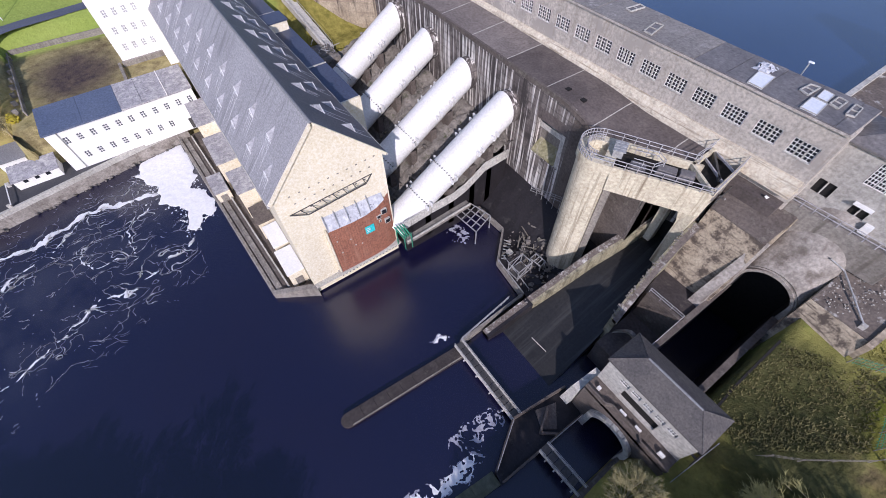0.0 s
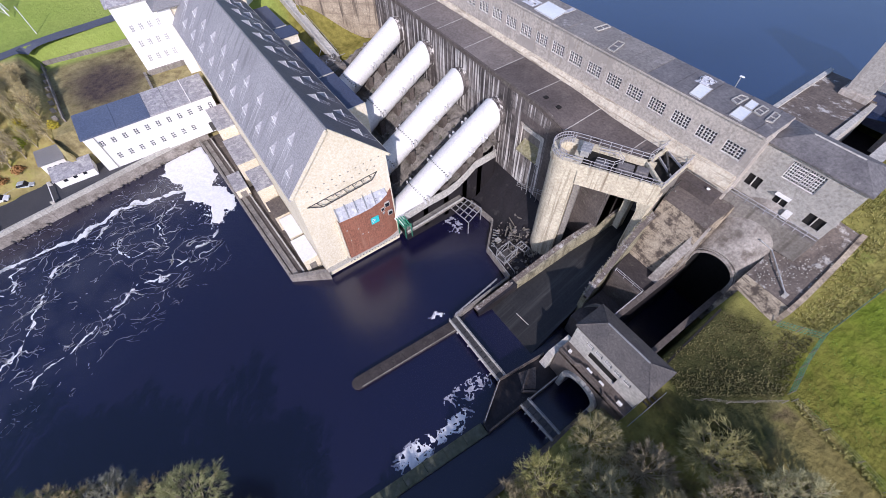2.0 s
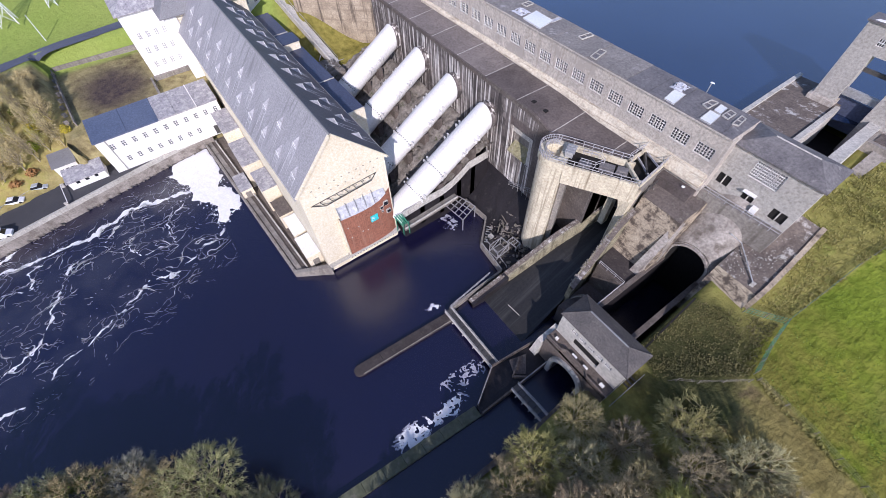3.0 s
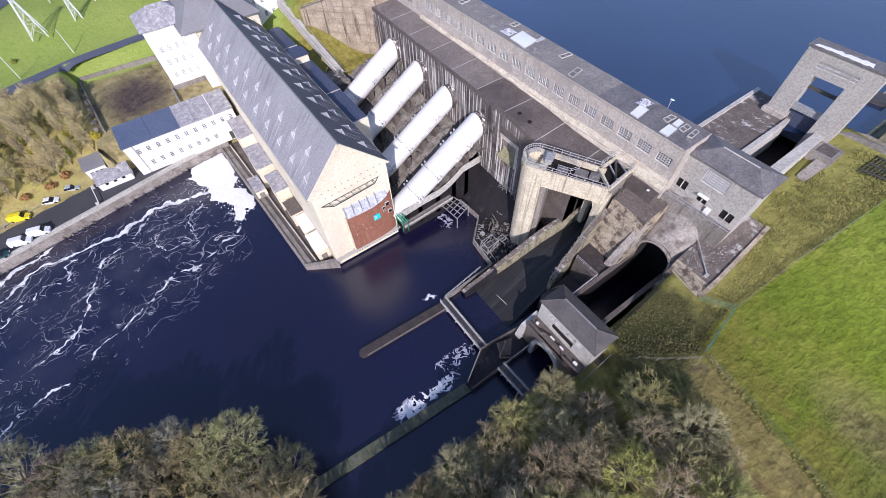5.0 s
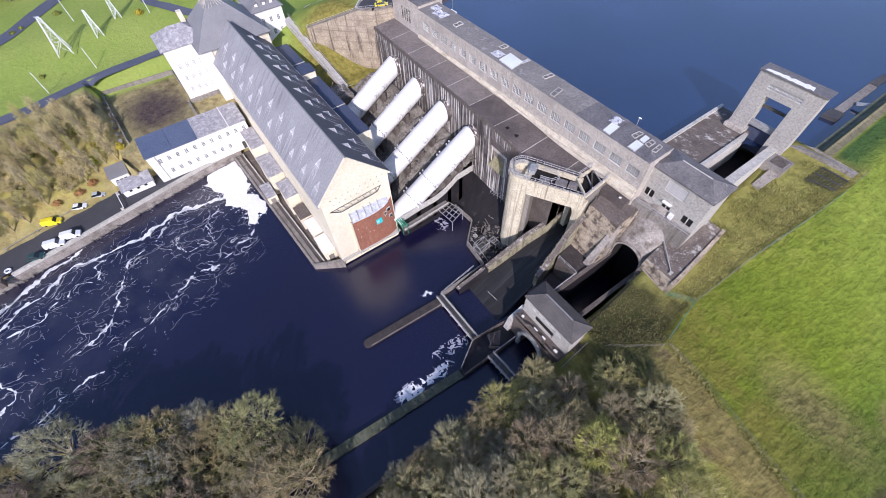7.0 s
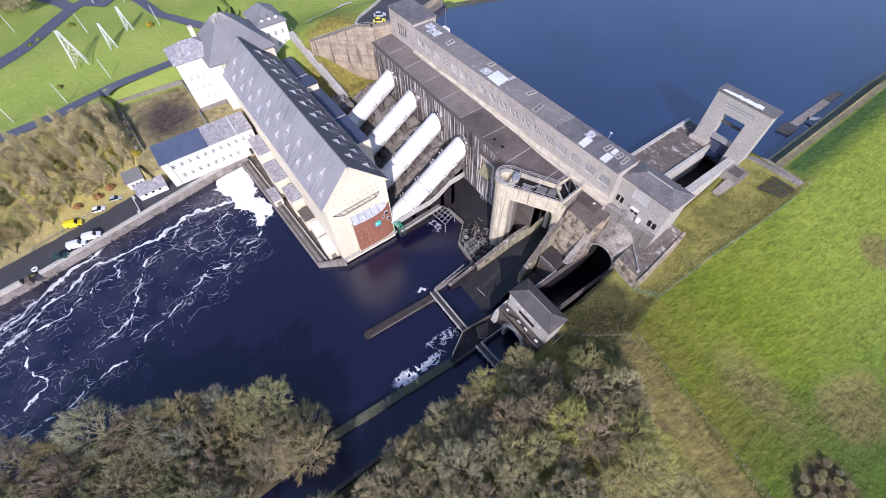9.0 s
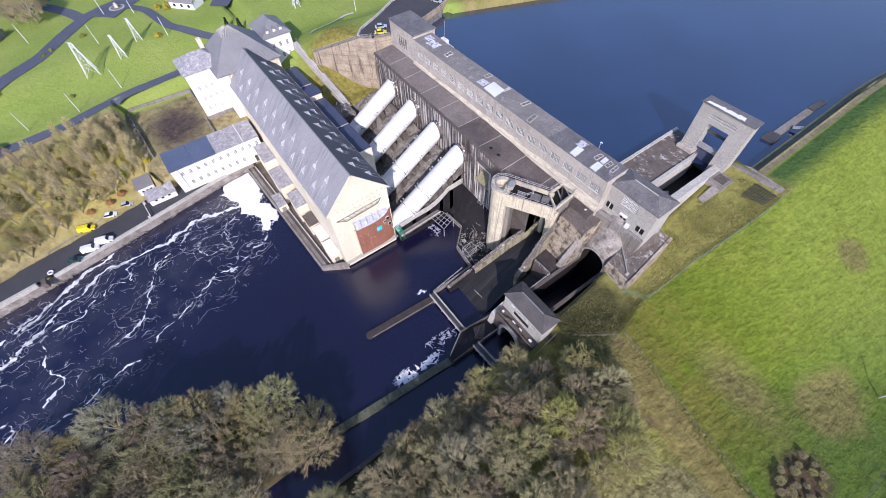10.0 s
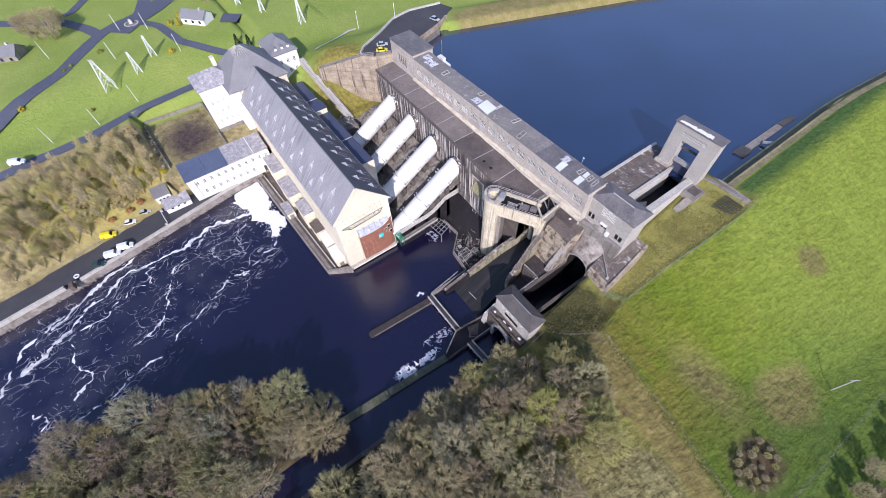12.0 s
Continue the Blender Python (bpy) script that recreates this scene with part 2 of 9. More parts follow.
M = {
    "concrete": material("weathered_concrete", (0.29, 0.265, 0.235), (0.19, 0.172, 0.153), streak=((0.10, 0.085, 0.07), 0.9, 0.06, 0.5, 0.8)),
    "pale": material("pale_concrete", (0.52, 0.50, 0.46), (0.40, 0.38, 0.34), streak=((0.17, 0.15, 0.12), 1.3, 0.08, 0.58, 0.85)),
    "dam_face": material("stained_dam_concrete", (0.22, 0.19, 0.175), (0.13, 0.112, 0.105), streak=((0.045, 0.038, 0.037), 0.9, 0.05, 0.46, 0.66), runs=((0.72, 0.69, 0.65), 2.0, 0.07, 0.51, 0.64), big=0.25, fine=1.8, stain=((0.06, 0.052, 0.05), 0.3, 0.48, 0.62), lifts=1.5),
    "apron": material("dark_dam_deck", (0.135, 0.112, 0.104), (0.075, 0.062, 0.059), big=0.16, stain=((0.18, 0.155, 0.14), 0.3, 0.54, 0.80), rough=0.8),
    "gallery": material("gallery_concrete", (0.49, 0.445, 0.395), (0.43, 0.39, 0.345), stain=((0.38, 0.345, 0.31), 0.14, 0.54, 0.60), streak=((0.27, 0.23, 0.19), 1.0, 0.1, 0.55, 0.85)),
    "plinth": material("cream_base_course", (0.66, 0.59, 0.47), (0.50, 0.44, 0.35), big=0.4, streak=((0.30, 0.25, 0.19), (0.12, 0.12, 2.6), 0, 0.54, 0.68), stain=((0.36, 0.31, 0.25), 0.8, 0.58, 0.72), bump=0.4),
    "grey_house": material("grey_weathered_render", (0.42, 0.40, 0.365), (0.37, 0.35, 0.32), big=0.25, stain=((0.46, 0.44, 0.40), 0.3, 0.56, 0.70), streak=((0.20, 0.185, 0.165), 0.9, 0.1, 0.56, 0.85)),
    "portal_grey": material("smooth_grey_concrete", (0.42, 0.395, 0.36), (0.36, 0.34, 0.31), big=0.25, streak=((0.28, 0.26, 0.23), 0.9, 0.1, 0.58, 0.85)),
    "felt": material("roof_felt", (0.19, 0.178, 0.175), (0.12, 0.112, 0.115), big=0.3, stain=((0.32, 0.30, 0.285), 0.45, 0.60, 0.70), rough=0.6),
    "render": material("cream_render", (0.78, 0.71, 0.56), (0.66, 0.59, 0.45), fine=3.0, stain=((0.66, 0.59, 0.46), 0.6, 0.58, 0.80), streak=((0.50, 0.45, 0.36), 1.2, 0.1, 0.62, 0.9), bump=0.12),
    "white": material("white_paint", (0.82, 0.81, 0.79), (0.76, 0.75, 0.73), streak=((0.55, 0.53, 0.5), 1.2, 0.1, 0.66, 0.95), bump=0.08),
    "slate": material("grey_slate", (0.19, 0.19, 0.20), (0.24, 0.24, 0.25), fine=5, stain=((0.30, 0.295, 0.29), 0.7, 0.62, 0.8), rough=0.6),
    # lit slope and shaded slope of one roof, their light put into the colours
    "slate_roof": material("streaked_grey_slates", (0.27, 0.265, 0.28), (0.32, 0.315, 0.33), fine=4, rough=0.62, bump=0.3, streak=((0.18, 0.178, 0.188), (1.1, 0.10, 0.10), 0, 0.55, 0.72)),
    "shaded_slate": material("shaded_dark_slates", (0.095, 0.093, 0.108), (0.13, 0.127, 0.142), fine=4, rough=0.6, bump=0.3, streak=((0.17, 0.167, 0.18), (0.9, 0.10, 0.10), 0, 0.60, 0.80)),
    "apron_pale": material("pale_dam_deck", (0.215, 0.185, 0.17), (0.145, 0.123, 0.114), stain=((0.28, 0.245, 0.22), 0.3, 0.54, 0.75), rough=0.9),
    "felt_pale": material("pale_roof_felt", (0.25, 0.23, 0.21), (0.19, 0.175, 0.163), big=0.15, stain=((0.38, 0.355, 0.335), 0.45, 0.58, 0.68), rough=0.7),
    "boarded": material("board_marked_concrete", (0.42, 0.355, 0.265), (0.20, 0.16, 0.12), big=0.5, fine=3.5, stain=((0.085, 0.068, 0.056), 0.5, 0.50, 0.60), streak=((0.12, 0.095, 0.075), (0.30, 0.30, 2.2), 0, 0.54, 0.66), bump=0.7),
    "stain_and_shade": material("brown_stained_and_shaded_concrete", (0.145, 0.12, 0.105), (0.085, 0.07, 0.062), big=0.3, stain=((0.26, 0.235, 0.20), 0.6, 0.56, 0.78)),
    "moss": material("mossy_concrete", (0.29, 0.265, 0.16), (0.18, 0.17, 0.085), big=0.5, bump=0.5, stain=((0.40, 0.37, 0.29), 0.8, 0.52, 0.7)),
    "chute_wall": material("mossy_cream_wall", (0.33, 0.30, 0.21), (0.21, 0.185, 0.115), big=0.5, bump=0.5, stain=((0.10, 0.09, 0.06), 0.6, 0.52, 0.66), streak=((0.09, 0.08, 0.055), 1.2, 0.1, 0.52, 0.7)),
    "wet_stone": material("dark_wet_stone", (0.060, 0.050, 0.048), (0.034, 0.028, 0.028), big=0.5, stain=((0.12, 0.105, 0.09), 0.7, 0.58, 0.74), bump=0.6),
    "tarp": material("grey_white_tarpaulin", (0.52, 0.53, 0.57), (0.40, 0.41, 0.45), big=0.8, fine=1.5, bump=0.5, rough=0.5, stain=((0.16, 0.16, 0.19), 1.3, 0.60, 0.66)),
    # near-black on wet floors; under ledges and in slots it paints their shade
    "wet_and_recess": material("black_wet_and_recess_concrete", (0.022, 0.019, 0.022), (0.013, 0.0115, 0.013), big=0.35, stain=((0.065, 0.058, 0.056), 0.7, 0.58, 0.74), rough=0.55),
    "wet": material("wet_spillway_concrete", (0.016, 0.0155, 0.016), (0.026, 0.025, 0.024), rough=0.42, streak=((0.052, 0.052, 0.05), (1.3, 0.05, 0.05), 0, 0.50, 0.72), bump=0.15, spec=0.4),
    "flat_blue": material("blue_grey_roof_sheet", (0.055, 0.068, 0.115), (0.07, 0.082, 0.13), rough=0.45, bump=0.05),
    "penstock": material("white_penstock_paint", (0.74, 0.73, 0.71), (0.68, 0.67, 0.65), rough=0.4, bump=0.04, streak=((0.55, 0.52, 0.47), 0.7, 0.12, 0.64, 0.95)),
    "asphalt": material("asphalt", (0.055, 0.055, 0.062), (0.075, 0.075, 0.08), fine=8, bump=0.2, bump_size=0.02),
    "road": material("blue_grey_road", (0.085, 0.095, 0.13), (0.10, 0.11, 0.145), fine=8, bump=0.1, bump_size=0.02),
    "rock": material("broken_rock", (0.26, 0.235, 0.21), (0.12, 0.108, 0.095), big=0.5, fine=1.5, bump=0.9, bump_size=0.3, stain=((0.06, 0.07, 0.03), 0.7, 0.55, 0.7)),
    "steel": material("galvanised_steel", (0.42, 0.42, 0.42), (0.33, 0.33, 0.33), rough=0.55, metal=0.3, bump=0.0),
    "dark_steel": material("dark_painted_steel", (0.06, 0.058, 0.058), (0.09, 0.085, 0.08), rough=0.6, bump=0.0),
    "red_sheet": material("red_cladding_sheet", (0.33, 0.14, 0.09), (0.27, 0.115, 0.075), fine=2.5, bump=0.05, streak=((0.38, 0.20, 0.14), 1.0, 0.1, 0.55, 0.8)),
    "turquoise": material("turquoise_board", (0.03, 0.55, 0.58), (0.03, 0.48, 0.52), bump=0.0),
    "glass": material("dark_window_glass", (0.018, 0.02, 0.026), (0.03, 0.033, 0.04), rough=0.12, bump=0.0, spec=0.5),
    # near-black colour painted for the shade inside openings, pits and tunnels
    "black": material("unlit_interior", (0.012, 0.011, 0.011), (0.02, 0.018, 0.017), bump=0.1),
    "green_steel": material("green_painted_steel", (0.03, 0.22, 0.13), (0.04, 0.17, 0.11), rough=0.5, bump=0.0),
    "rail_grey": material("weathered_rail_paint", (0.34, 0.33, 0.34), (0.42, 0.41, 0.42), rough=0.6, bump=0.0),
    "dark_slate": material("dark_weathered_slate", (0.085, 0.078, 0.076), (0.12, 0.108, 0.10), big=0.4, fine=4, stain=((0.17, 0.152, 0.138), 0.5, 0.58, 0.75), rough=0.8),
    "tower": material("buff_streaked_tower_concrete", (0.63, 0.57, 0.435), (0.51, 0.455, 0.34), big=0.3, streak=((0.24, 0.19, 0.13), 1.5, 0.06, 0.55, 0.72), stain=((0.40, 0.34, 0.26), 0.4, 0.55, 0.75)),
    "blue_sheet": material("faded_blue_roof_sheet", (0.085, 0.11, 0.175), (0.11, 0.135, 0.20), rough=0.5, bump=0.05),
    # pale panes: reflected sky is painted into the glass colour
    "pane_pale": material("sky_lit_window_glass", (0.085, 0.088, 0.10), (0.13, 0.133, 0.145), rough=0.2, bump=0.0, spec=0.5),
    "pane_reflection": material("window_with_painted_reflection", (0.42, 0.42, 0.43), (0.34, 0.34, 0.35), rough=0.25, bump=0.0, spec=0.5),
    "rubble_top": material("rubble_strewn_lock_wall", (0.17, 0.14, 0.12), (0.10, 0.082, 0.072), big=0.4, stain=((0.52, 0.50, 0.47), 0.55, 0.55, 0.66), bump=0.6),
    "revetment": material("mossy_stone_revetment", (0.11, 0.12, 0.085), (0.075, 0.085, 0.05), big=0.4, fine=1.5, stain=((0.19, 0.185, 0.15), 0.5, 0.56, 0.75), bump=0.6),
    "vault": material("mottled_vault_concrete", (0.37, 0.335, 0.30), (0.22, 0.198, 0.175), big=0.35, stain=((0.14, 0.118, 0.10), 0.45, 0.50, 0.68), streak=((0.16, 0.13, 0.11), 1.0, 0.08, 0.56, 0.75)),
    "fence_wood": material("weathered_fence_wood", (0.22, 0.20, 0.165), (0.16, 0.145, 0.12), bump=0.1),
    "yellow": material("yellow_paint", (0.80, 0.68, 0.02), (0.75, 0.62, 0.03), rough=0.35, bump=0.0),
    "tyre": material("black_rubber", (0.02, 0.02, 0.02), (0.03, 0.03, 0.03), bump=0.0),
}


def water(name, deep, shallow, wave, strength, rough, ior=1.38):
    m = bpy.data.materials.new(name)
    m.use_nodes = True
    nt = m.node_tree
    b = nt.nodes["Principled BSDF"]
    pos = nt.nodes.new("ShaderNodeNewGeometry").outputs["Position"]
    nt.links.new(ramp(nt, noise_node(nt, pos, 0.03, 6, 0.6), [(0.35, deep), (0.68, shallow)]), b.inputs["Base Color"])
    b.inputs["Roughness"].default_value, b.inputs["IOR"].default_value = rough, ior
    b.inputs["Specular IOR Level"].default_value = 1.0
    bp = nt.nodes.new("ShaderNodeBump")
    bp.inputs["Strength"].default_value, bp.inputs["Distance"].default_value = strength, 0.1
    nt.links.new(noise_node(nt, pos, wave, 6, 0.6), bp.inputs["Height"])
    nt.links.new(bp.outputs[0], b.inputs["Normal"])
    return m


M["pool_water"] = water("headrace_water", (0.0038, 0.0130, 0.046), (0.0105, 0.0270, 0.082), 0.12, 0.22, 0.16, 1.95)

# ---- ground ----
def smooth(a, b, v):
    t = min(1.0, max(0.0, (v - a) / (b - a)))
    return t * t * (3 - 2 * t)


def quay_x(y):
    """The river's left bank: x of the quay face at y."""
    pts = ((-400, -12), (-90, -40.0), (-69, -42.9), (-46, -47.4), (-11, -54.4), (0, -56))
    for (y0, x0), (y1, x1) in zip(pts, pts[1:]):
        if y <= y1:
            return x0 + (x1 - x0) * (y - y0) / (y1 - y0)
    return -56


def ground_height(x, y):
    wob = 0.5 * noise.noise((x * 0.06, y * 0.06, 0)) + 0.12 * noise.noise((x * 0.4, y * 0.4, 3))
    # headrace channel
    west = -57.5 + 0.37 * max(0.0, min(y, 190) - 90)
    east = 61.9 + 0.10 * max(0.0, min(y, 260) - 158)
    if y > 66 and west < x < east and not (x > 55.3 and y < 98):
        edge = min(x - west, east - x if y > 98 else 99)
        return 31.2 - 9 * smooth(0, 6, edge) if y > 90 else 10.0
    if y > 60 and x <= west:
        return 21.5 + 9.7 * smooth(36, 8, west - x)
    # lower site, under the water and the walls
    if -50 < x < 55.0 and 40 < y < 98:
        return -5.0
    if x >= 54.0:
        d = math.hypot(max(0.0, x - 70), max(0.0, 97 - y) * 0.9)
        bank = 31.0 - 0.40 * d
        yard = 12.0 + 3.4 * smooth(55, 69, x)
        if y < 37:
            yard = 2.2 + 10.0 * smooth(54.5, 74, x) * smooth(-70, 34, y) + 3 * smooth(72, 100, x)
        low = yard - 1.5 * smooth(95, 140, x)
        out = max(bank, low)
        if x < 55.4:
            out = min(out, 11.9 if y > 37 else 1.5)
        return out + wob * smooth(55, 62, x)
    d = quay_x(y) - x
    if x < -56 and y > 25:
        lawn = 20.5 + 10.5 * smooth(27, 46, y) * smooth(-100, -64, x) + 2 * smooth(-90, -130, x)
        pit = 20.8 - 7.5 * smooth(0, 1, (x + 68) / 13)
        flume_y, flume_z = 35.4 + (x + 79) * 0.1, 24.0 - (x + 79) * 0.345
        if y < flume_y + 0.4 and x > -82:
            return max(13.0 + 2.0 * smooth(-62, -80, x), flume_z - 1.2 - 0.55 * max(0.0, flume_y - 1.2 - y))
        lawn = min(lawn, 25.2 + 0.5 * (y - 37.5))
        line = -55.1 - (50.5 - y) * 1.038 + max(0.0, y - 50.5) * 0.75
        return lawn if x < line - 3.3 or y < 37.0 else pit
    if x < -50 and y > 25:
        return 13.0 if y > 38.6 else 12.0
    if d > 1.4:
        if y > -31 and y < 25:
            base = 3.3 if d < 8.5 else 11.8
            if x < -98:
                base = 11.8 + 5.0 * smooth(-98, -101.5, x) + 5.0 * smooth(-103, -130, x)
            return base + (wob * 0.5 if d > 9 else 0)
        rb = 9.0 if y > -75 else 8.0
        base = 3.3 + 7.5 * smooth(rb + 0.6, rb + 14, d) + 6.0 * smooth(-66, -100, x) + 4.9 * smooth(-103, -130, x)
        return base + wob * smooth(rb, rb + 4, d)
    # wooded island bank in the tailrace
    if y < -12:
        lef = 43.0 - 1.42 * (-19 - y) if y > -30 else (27.4 - 0.57 * (-30 - y) if y > -57 else 12.0 + 0.05 * (-57 - y))
        inside = min(x - lef, 45.5 - 0.03 * (y + 19) - x, -17.0 - y)
        return -4 + 6.4 * smooth(-1.5, 2.0, inside) + wob * 0.6 * smooth(0, 4, inside)
    return -5.0


def sheet(name, xs, ys, fn, mat, label, category):
    verts = [(x, y, fn(x, y)) for y in ys for x in xs]
    nx = len(xs)
    faces = [(j * nx + i, j * nx + i + 1, (j + 1) * nx + i + 1, (j + 1) * nx + i) for j in range(len(ys) - 1) for i in range(nx - 1)]
    me = bpy.data.meshes.new(name)
    me.from_pydata(verts, [], faces)
    me.materials.append(mat)
    for p in me.polygons:
        p.use_smooth = True
    return tagged(new(name, me), label, category, kind="structure")


def spaced(a, b, near_a, near_b, fine, coarse):
    out, v = [], a
    while v < b:
        out.append(v)
        gap = max(near_a - v, v - near_b, 0)
        v += fine + min(coarse, gap * 0.12)
    return out + [b]


def grass_material():
    """Pasture, rough tawny grass on the banks, brown woodland litter: by place."""
    m = bpy.data.materials.new("grassland")
    m.use_nodes = True
    nt = m.node_tree
    b = nt.nodes["Principled BSDF"]
    pos = nt.nodes.new("ShaderNodeNewGeometry").outputs["Position"]
    xyz = nt.nodes.new("ShaderNodeSeparateXYZ")
    nt.links.new(pos, xyz.inputs[0])

    def between(sock, lo, hi):
        n = nt.nodes.new("ShaderNodeMapRange")
        n.interpolation_type = "SMOOTHSTEP"
        n.inputs["From Min"].default_value, n.inputs["From Max"].default_value = lo, hi
        nt.links.new(sock, n.inputs["Value"])
        return n.outputs[0]

    def times(a, c):
        n = nt.nodes.new("ShaderNodeMath")
        n.operation = "MULTIPLY"
        nt.links.new(a, n.inputs[0])
        nt.links.new(c, n.inputs[1])
        return n.outputs[0]

    fine = noise_node(nt, pos, 1.1, 6, 0.7)
    mid = noise_node(nt, pos, 0.16, 5, 0.6)
    green = ramp(nt, noise_node(nt, pos, 0.045, 4), [(0.3, (0.092, 0.142, 0.014)), (0.7, (0.158, 0.200, 0.020))])
    green = mixed(nt, ramp(nt, mid, [(0.50, grey(0)), (0.74, grey(0.7))]), green, (0.21, 0.225, 0.042))
    right = between(xyz.outputs[0], 60, 66)

    def line(ax, ay):
        """x times ax plus y times ay, for boundaries that run askew."""
        n = nt.nodes.new("ShaderNodeVectorMath")
        n.operation = "DOT_PRODUCT"
        nt.links.new(pos, n.inputs[0])
        n.inputs[1].default_value = (ax, ay, 0)
        return n.outputs["Value"]

    tuft = ramp(nt, noise_node(nt, pos, 0.55, 5, 0.65), [(0.46, grey(0)), (0.54, grey(1))])
    lawn = ramp(nt, noise_node(nt, pos, 0.05, 4), [(0.3, (0.22, 0.30, 0.06)), (0.7, (0.285, 0.345, 0.085))])
    rough_field = mixed(nt, times(tuft, ramp(nt, noise_node(nt, pos, 0.035, 3), [(0.52, grey(0.0)), (0.62, grey(0.8))])), green, (0.23, 0.215, 0.045))
    upper = between(xyz.outputs[1], 58, 96)
    rough_field = mixed(nt, times(upper, ramp(nt, mid, [(0.2, grey(0.6)), (0.6, grey(1))])), rough_field, (0.195, 0.250, 0.040))
    lower = times(between(line(0.184, 1), 84, 62), ramp(nt, mid, [(0.34, grey(0)), (0.56, grey(0.9))]))
    rough_field = mixed(nt, lower, rough_field, (0.185, 0.170, 0.035))
    far_side = times(between(xyz.outputs[0], 84, 116), between(xyz.outputs[1], 122, 74))
    rough_field = mixed(nt, times(far_side, ramp(nt, mid, [(0.3, grey(0.55)), (0.6, grey(0.95))])), rough_field, (0.085, 0.135, 0.03))
    green = mixed(nt, right, lawn, rough_field)

    def near(cx, cy, rx, ry, edge=0.35):
        """1 inside a ragged oval of the plan."""
        mp = nt.nodes.new("ShaderNodeMapping")
        mp.vector_type = "TEXTURE"
        mp.inputs["Location"].default_value, mp.inputs["Scale"].default_value = (cx, cy, 0), (rx, ry, 1000.0)
        nt.links.new(pos, mp.inputs["Vector"])
        ln = nt.nodes.new("ShaderNodeVectorMath")
        ln.operation = "LENGTH"
        nt.links.new(mp.outputs[0], ln.inputs[0])
        add = nt.nodes.new("ShaderNodeMath")
        add.operation = "MULTIPLY_ADD"
        nt.links.new(noise_node(nt, pos, 0.18, 4, 0.6), add.inputs[0])
        add.inputs[1].default_value = 0.9
        nt.links.new(ln.outputs["Value"], add.inputs[2])
        return between(add.outputs[0], 1.45 + edge, 1.45 - edge)

    tawny = ramp(nt, noise_node(nt, pos, 0.35, 6, 0.7), [(0.3, (0.13, 0.125, 0.034)), (0.5, (0.25, 0.232, 0.07)), (0.72, (0.185, 0.21, 0.05))])
    litter = ramp(nt, noise_node(nt, pos, 0.5, 6, 0.7), [(0.3, (0.09, 0.068, 0.04)), (0.7, (0.20, 0.15, 0.08))])
    # rough grass near the lock and dam, west of the fence line x about 69
    rough = times(times(between(line(1, -0.0825), 62.1, 61.6), between(xyz.outputs[0], 40, 50)), between(xyz.outputs[1], 103, 97))
    col = mixed(nt, rough, green, tawny)
    # east woodland floor south of the field
    wood = times(between(line(0.184, 1), 59.8, 58.4), between(xyz.outputs[0], 30, 40))
    col = mixed(nt, wood, col, mixed(nt, ramp(nt, mid, [(0.36, grey(0)), (0.5, grey(1))]), litter, tawny))
    # left bank woods and yard
    west = times(between(xyz.outputs[0], -98, -94), times(between(xyz.outputs[0], -36, -42), between(xyz.outputs[1], 12, 6)))
    col = mixed(nt, west, col, mixed(nt, ramp(nt, mid, [(0.33, grey(0)), (0.48, grey(1))]), litter, ramp(nt, noise_node(nt, pos, 0.4, 6, 0.7), [(0.35, (0.24, 0.20, 0.09)), (0.65, (0.42, 0.36, 0.18))])))
    reeds = times(between(xyz.outputs[1], 92, 97), between(xyz.outputs[0], -66, -58))
    col = mixed(nt, times(reeds, between(xyz.outputs[0], 40, 30)), col, ramp(nt, noise_node(nt, pos, 0.3, 5, 0.7), [(0.35, (0.30, 0.24, 0.11)), (0.65, (0.20, 0.19, 0.06))]))
    isle = times(between(xyz.outputs[1], -10, -14), between(xyz.outputs[0], -20, -10))
    col = mixed(nt, isle, col, ramp(nt, noise_node(nt, pos, 0.5, 6, 0.7), [(0.3, (0.05, 0.042, 0.025)), (0.7, (0.11, 0.09, 0.05))]))
    # bare ground along the track, hay-coloured tussocks, thorn scrub and worn patches in the field
    earth = ramp(nt, noise_node(nt, pos, 0.4, 6, 0.7), [(0.3, (0.165, 0.135, 0.045)), (0.7, (0.25, 0.21, 0.075))])
    hay = ramp(nt, noise_node(nt, pos, 0.9, 5, 0.6), [(0.36, (0.13, 0.115, 0.045)), (0.6, (0.30, 0.265, 0.115))])
    bramble = ramp(nt, noise_node(nt, pos, 0.8, 6, 0.7), [(0.3, (0.055, 0.04, 0.026)), (0.7, (0.13, 0.095, 0.055))])
    rough_brown = ramp(nt, noise_node(nt, pos, 0.7, 6, 0.7), [(0.32, (0.10, 0.10, 0.03)), (0.55, (0.205, 0.18, 0.065)), (0.7, (0.15, 0.18, 0.04))])
    strip_green = ramp(nt, noise_node(nt, pos, 0.7, 6, 0.7), [(0.35, (0.10, 0.115, 0.025)), (0.65, (0.16, 0.17, 0.045))])
    gorse = ramp(nt, noise_node(nt, pos, 0.6, 6, 0.7), [(0.35, (0.15, 0.135, 0.03)), (0.65, (0.30, 0.26, 0.07))])
    under = ramp(nt, noise_node(nt, pos, 0.5, 6, 0.7), [(0.32, (0.24, 0.18, 0.06)), (0.5, (0.40, 0.33, 0.12)), (0.7, (0.32, 0.33, 0.06))])
    # dark patch behind the office, its shadow painted into the ground
    yard_shadow = ramp(nt, noise_node(nt, pos, 0.35, 6, 0.7), [(0.35, (0.045, 0.034, 0.042)), (0.65, (0.13, 0.10, 0.075))])
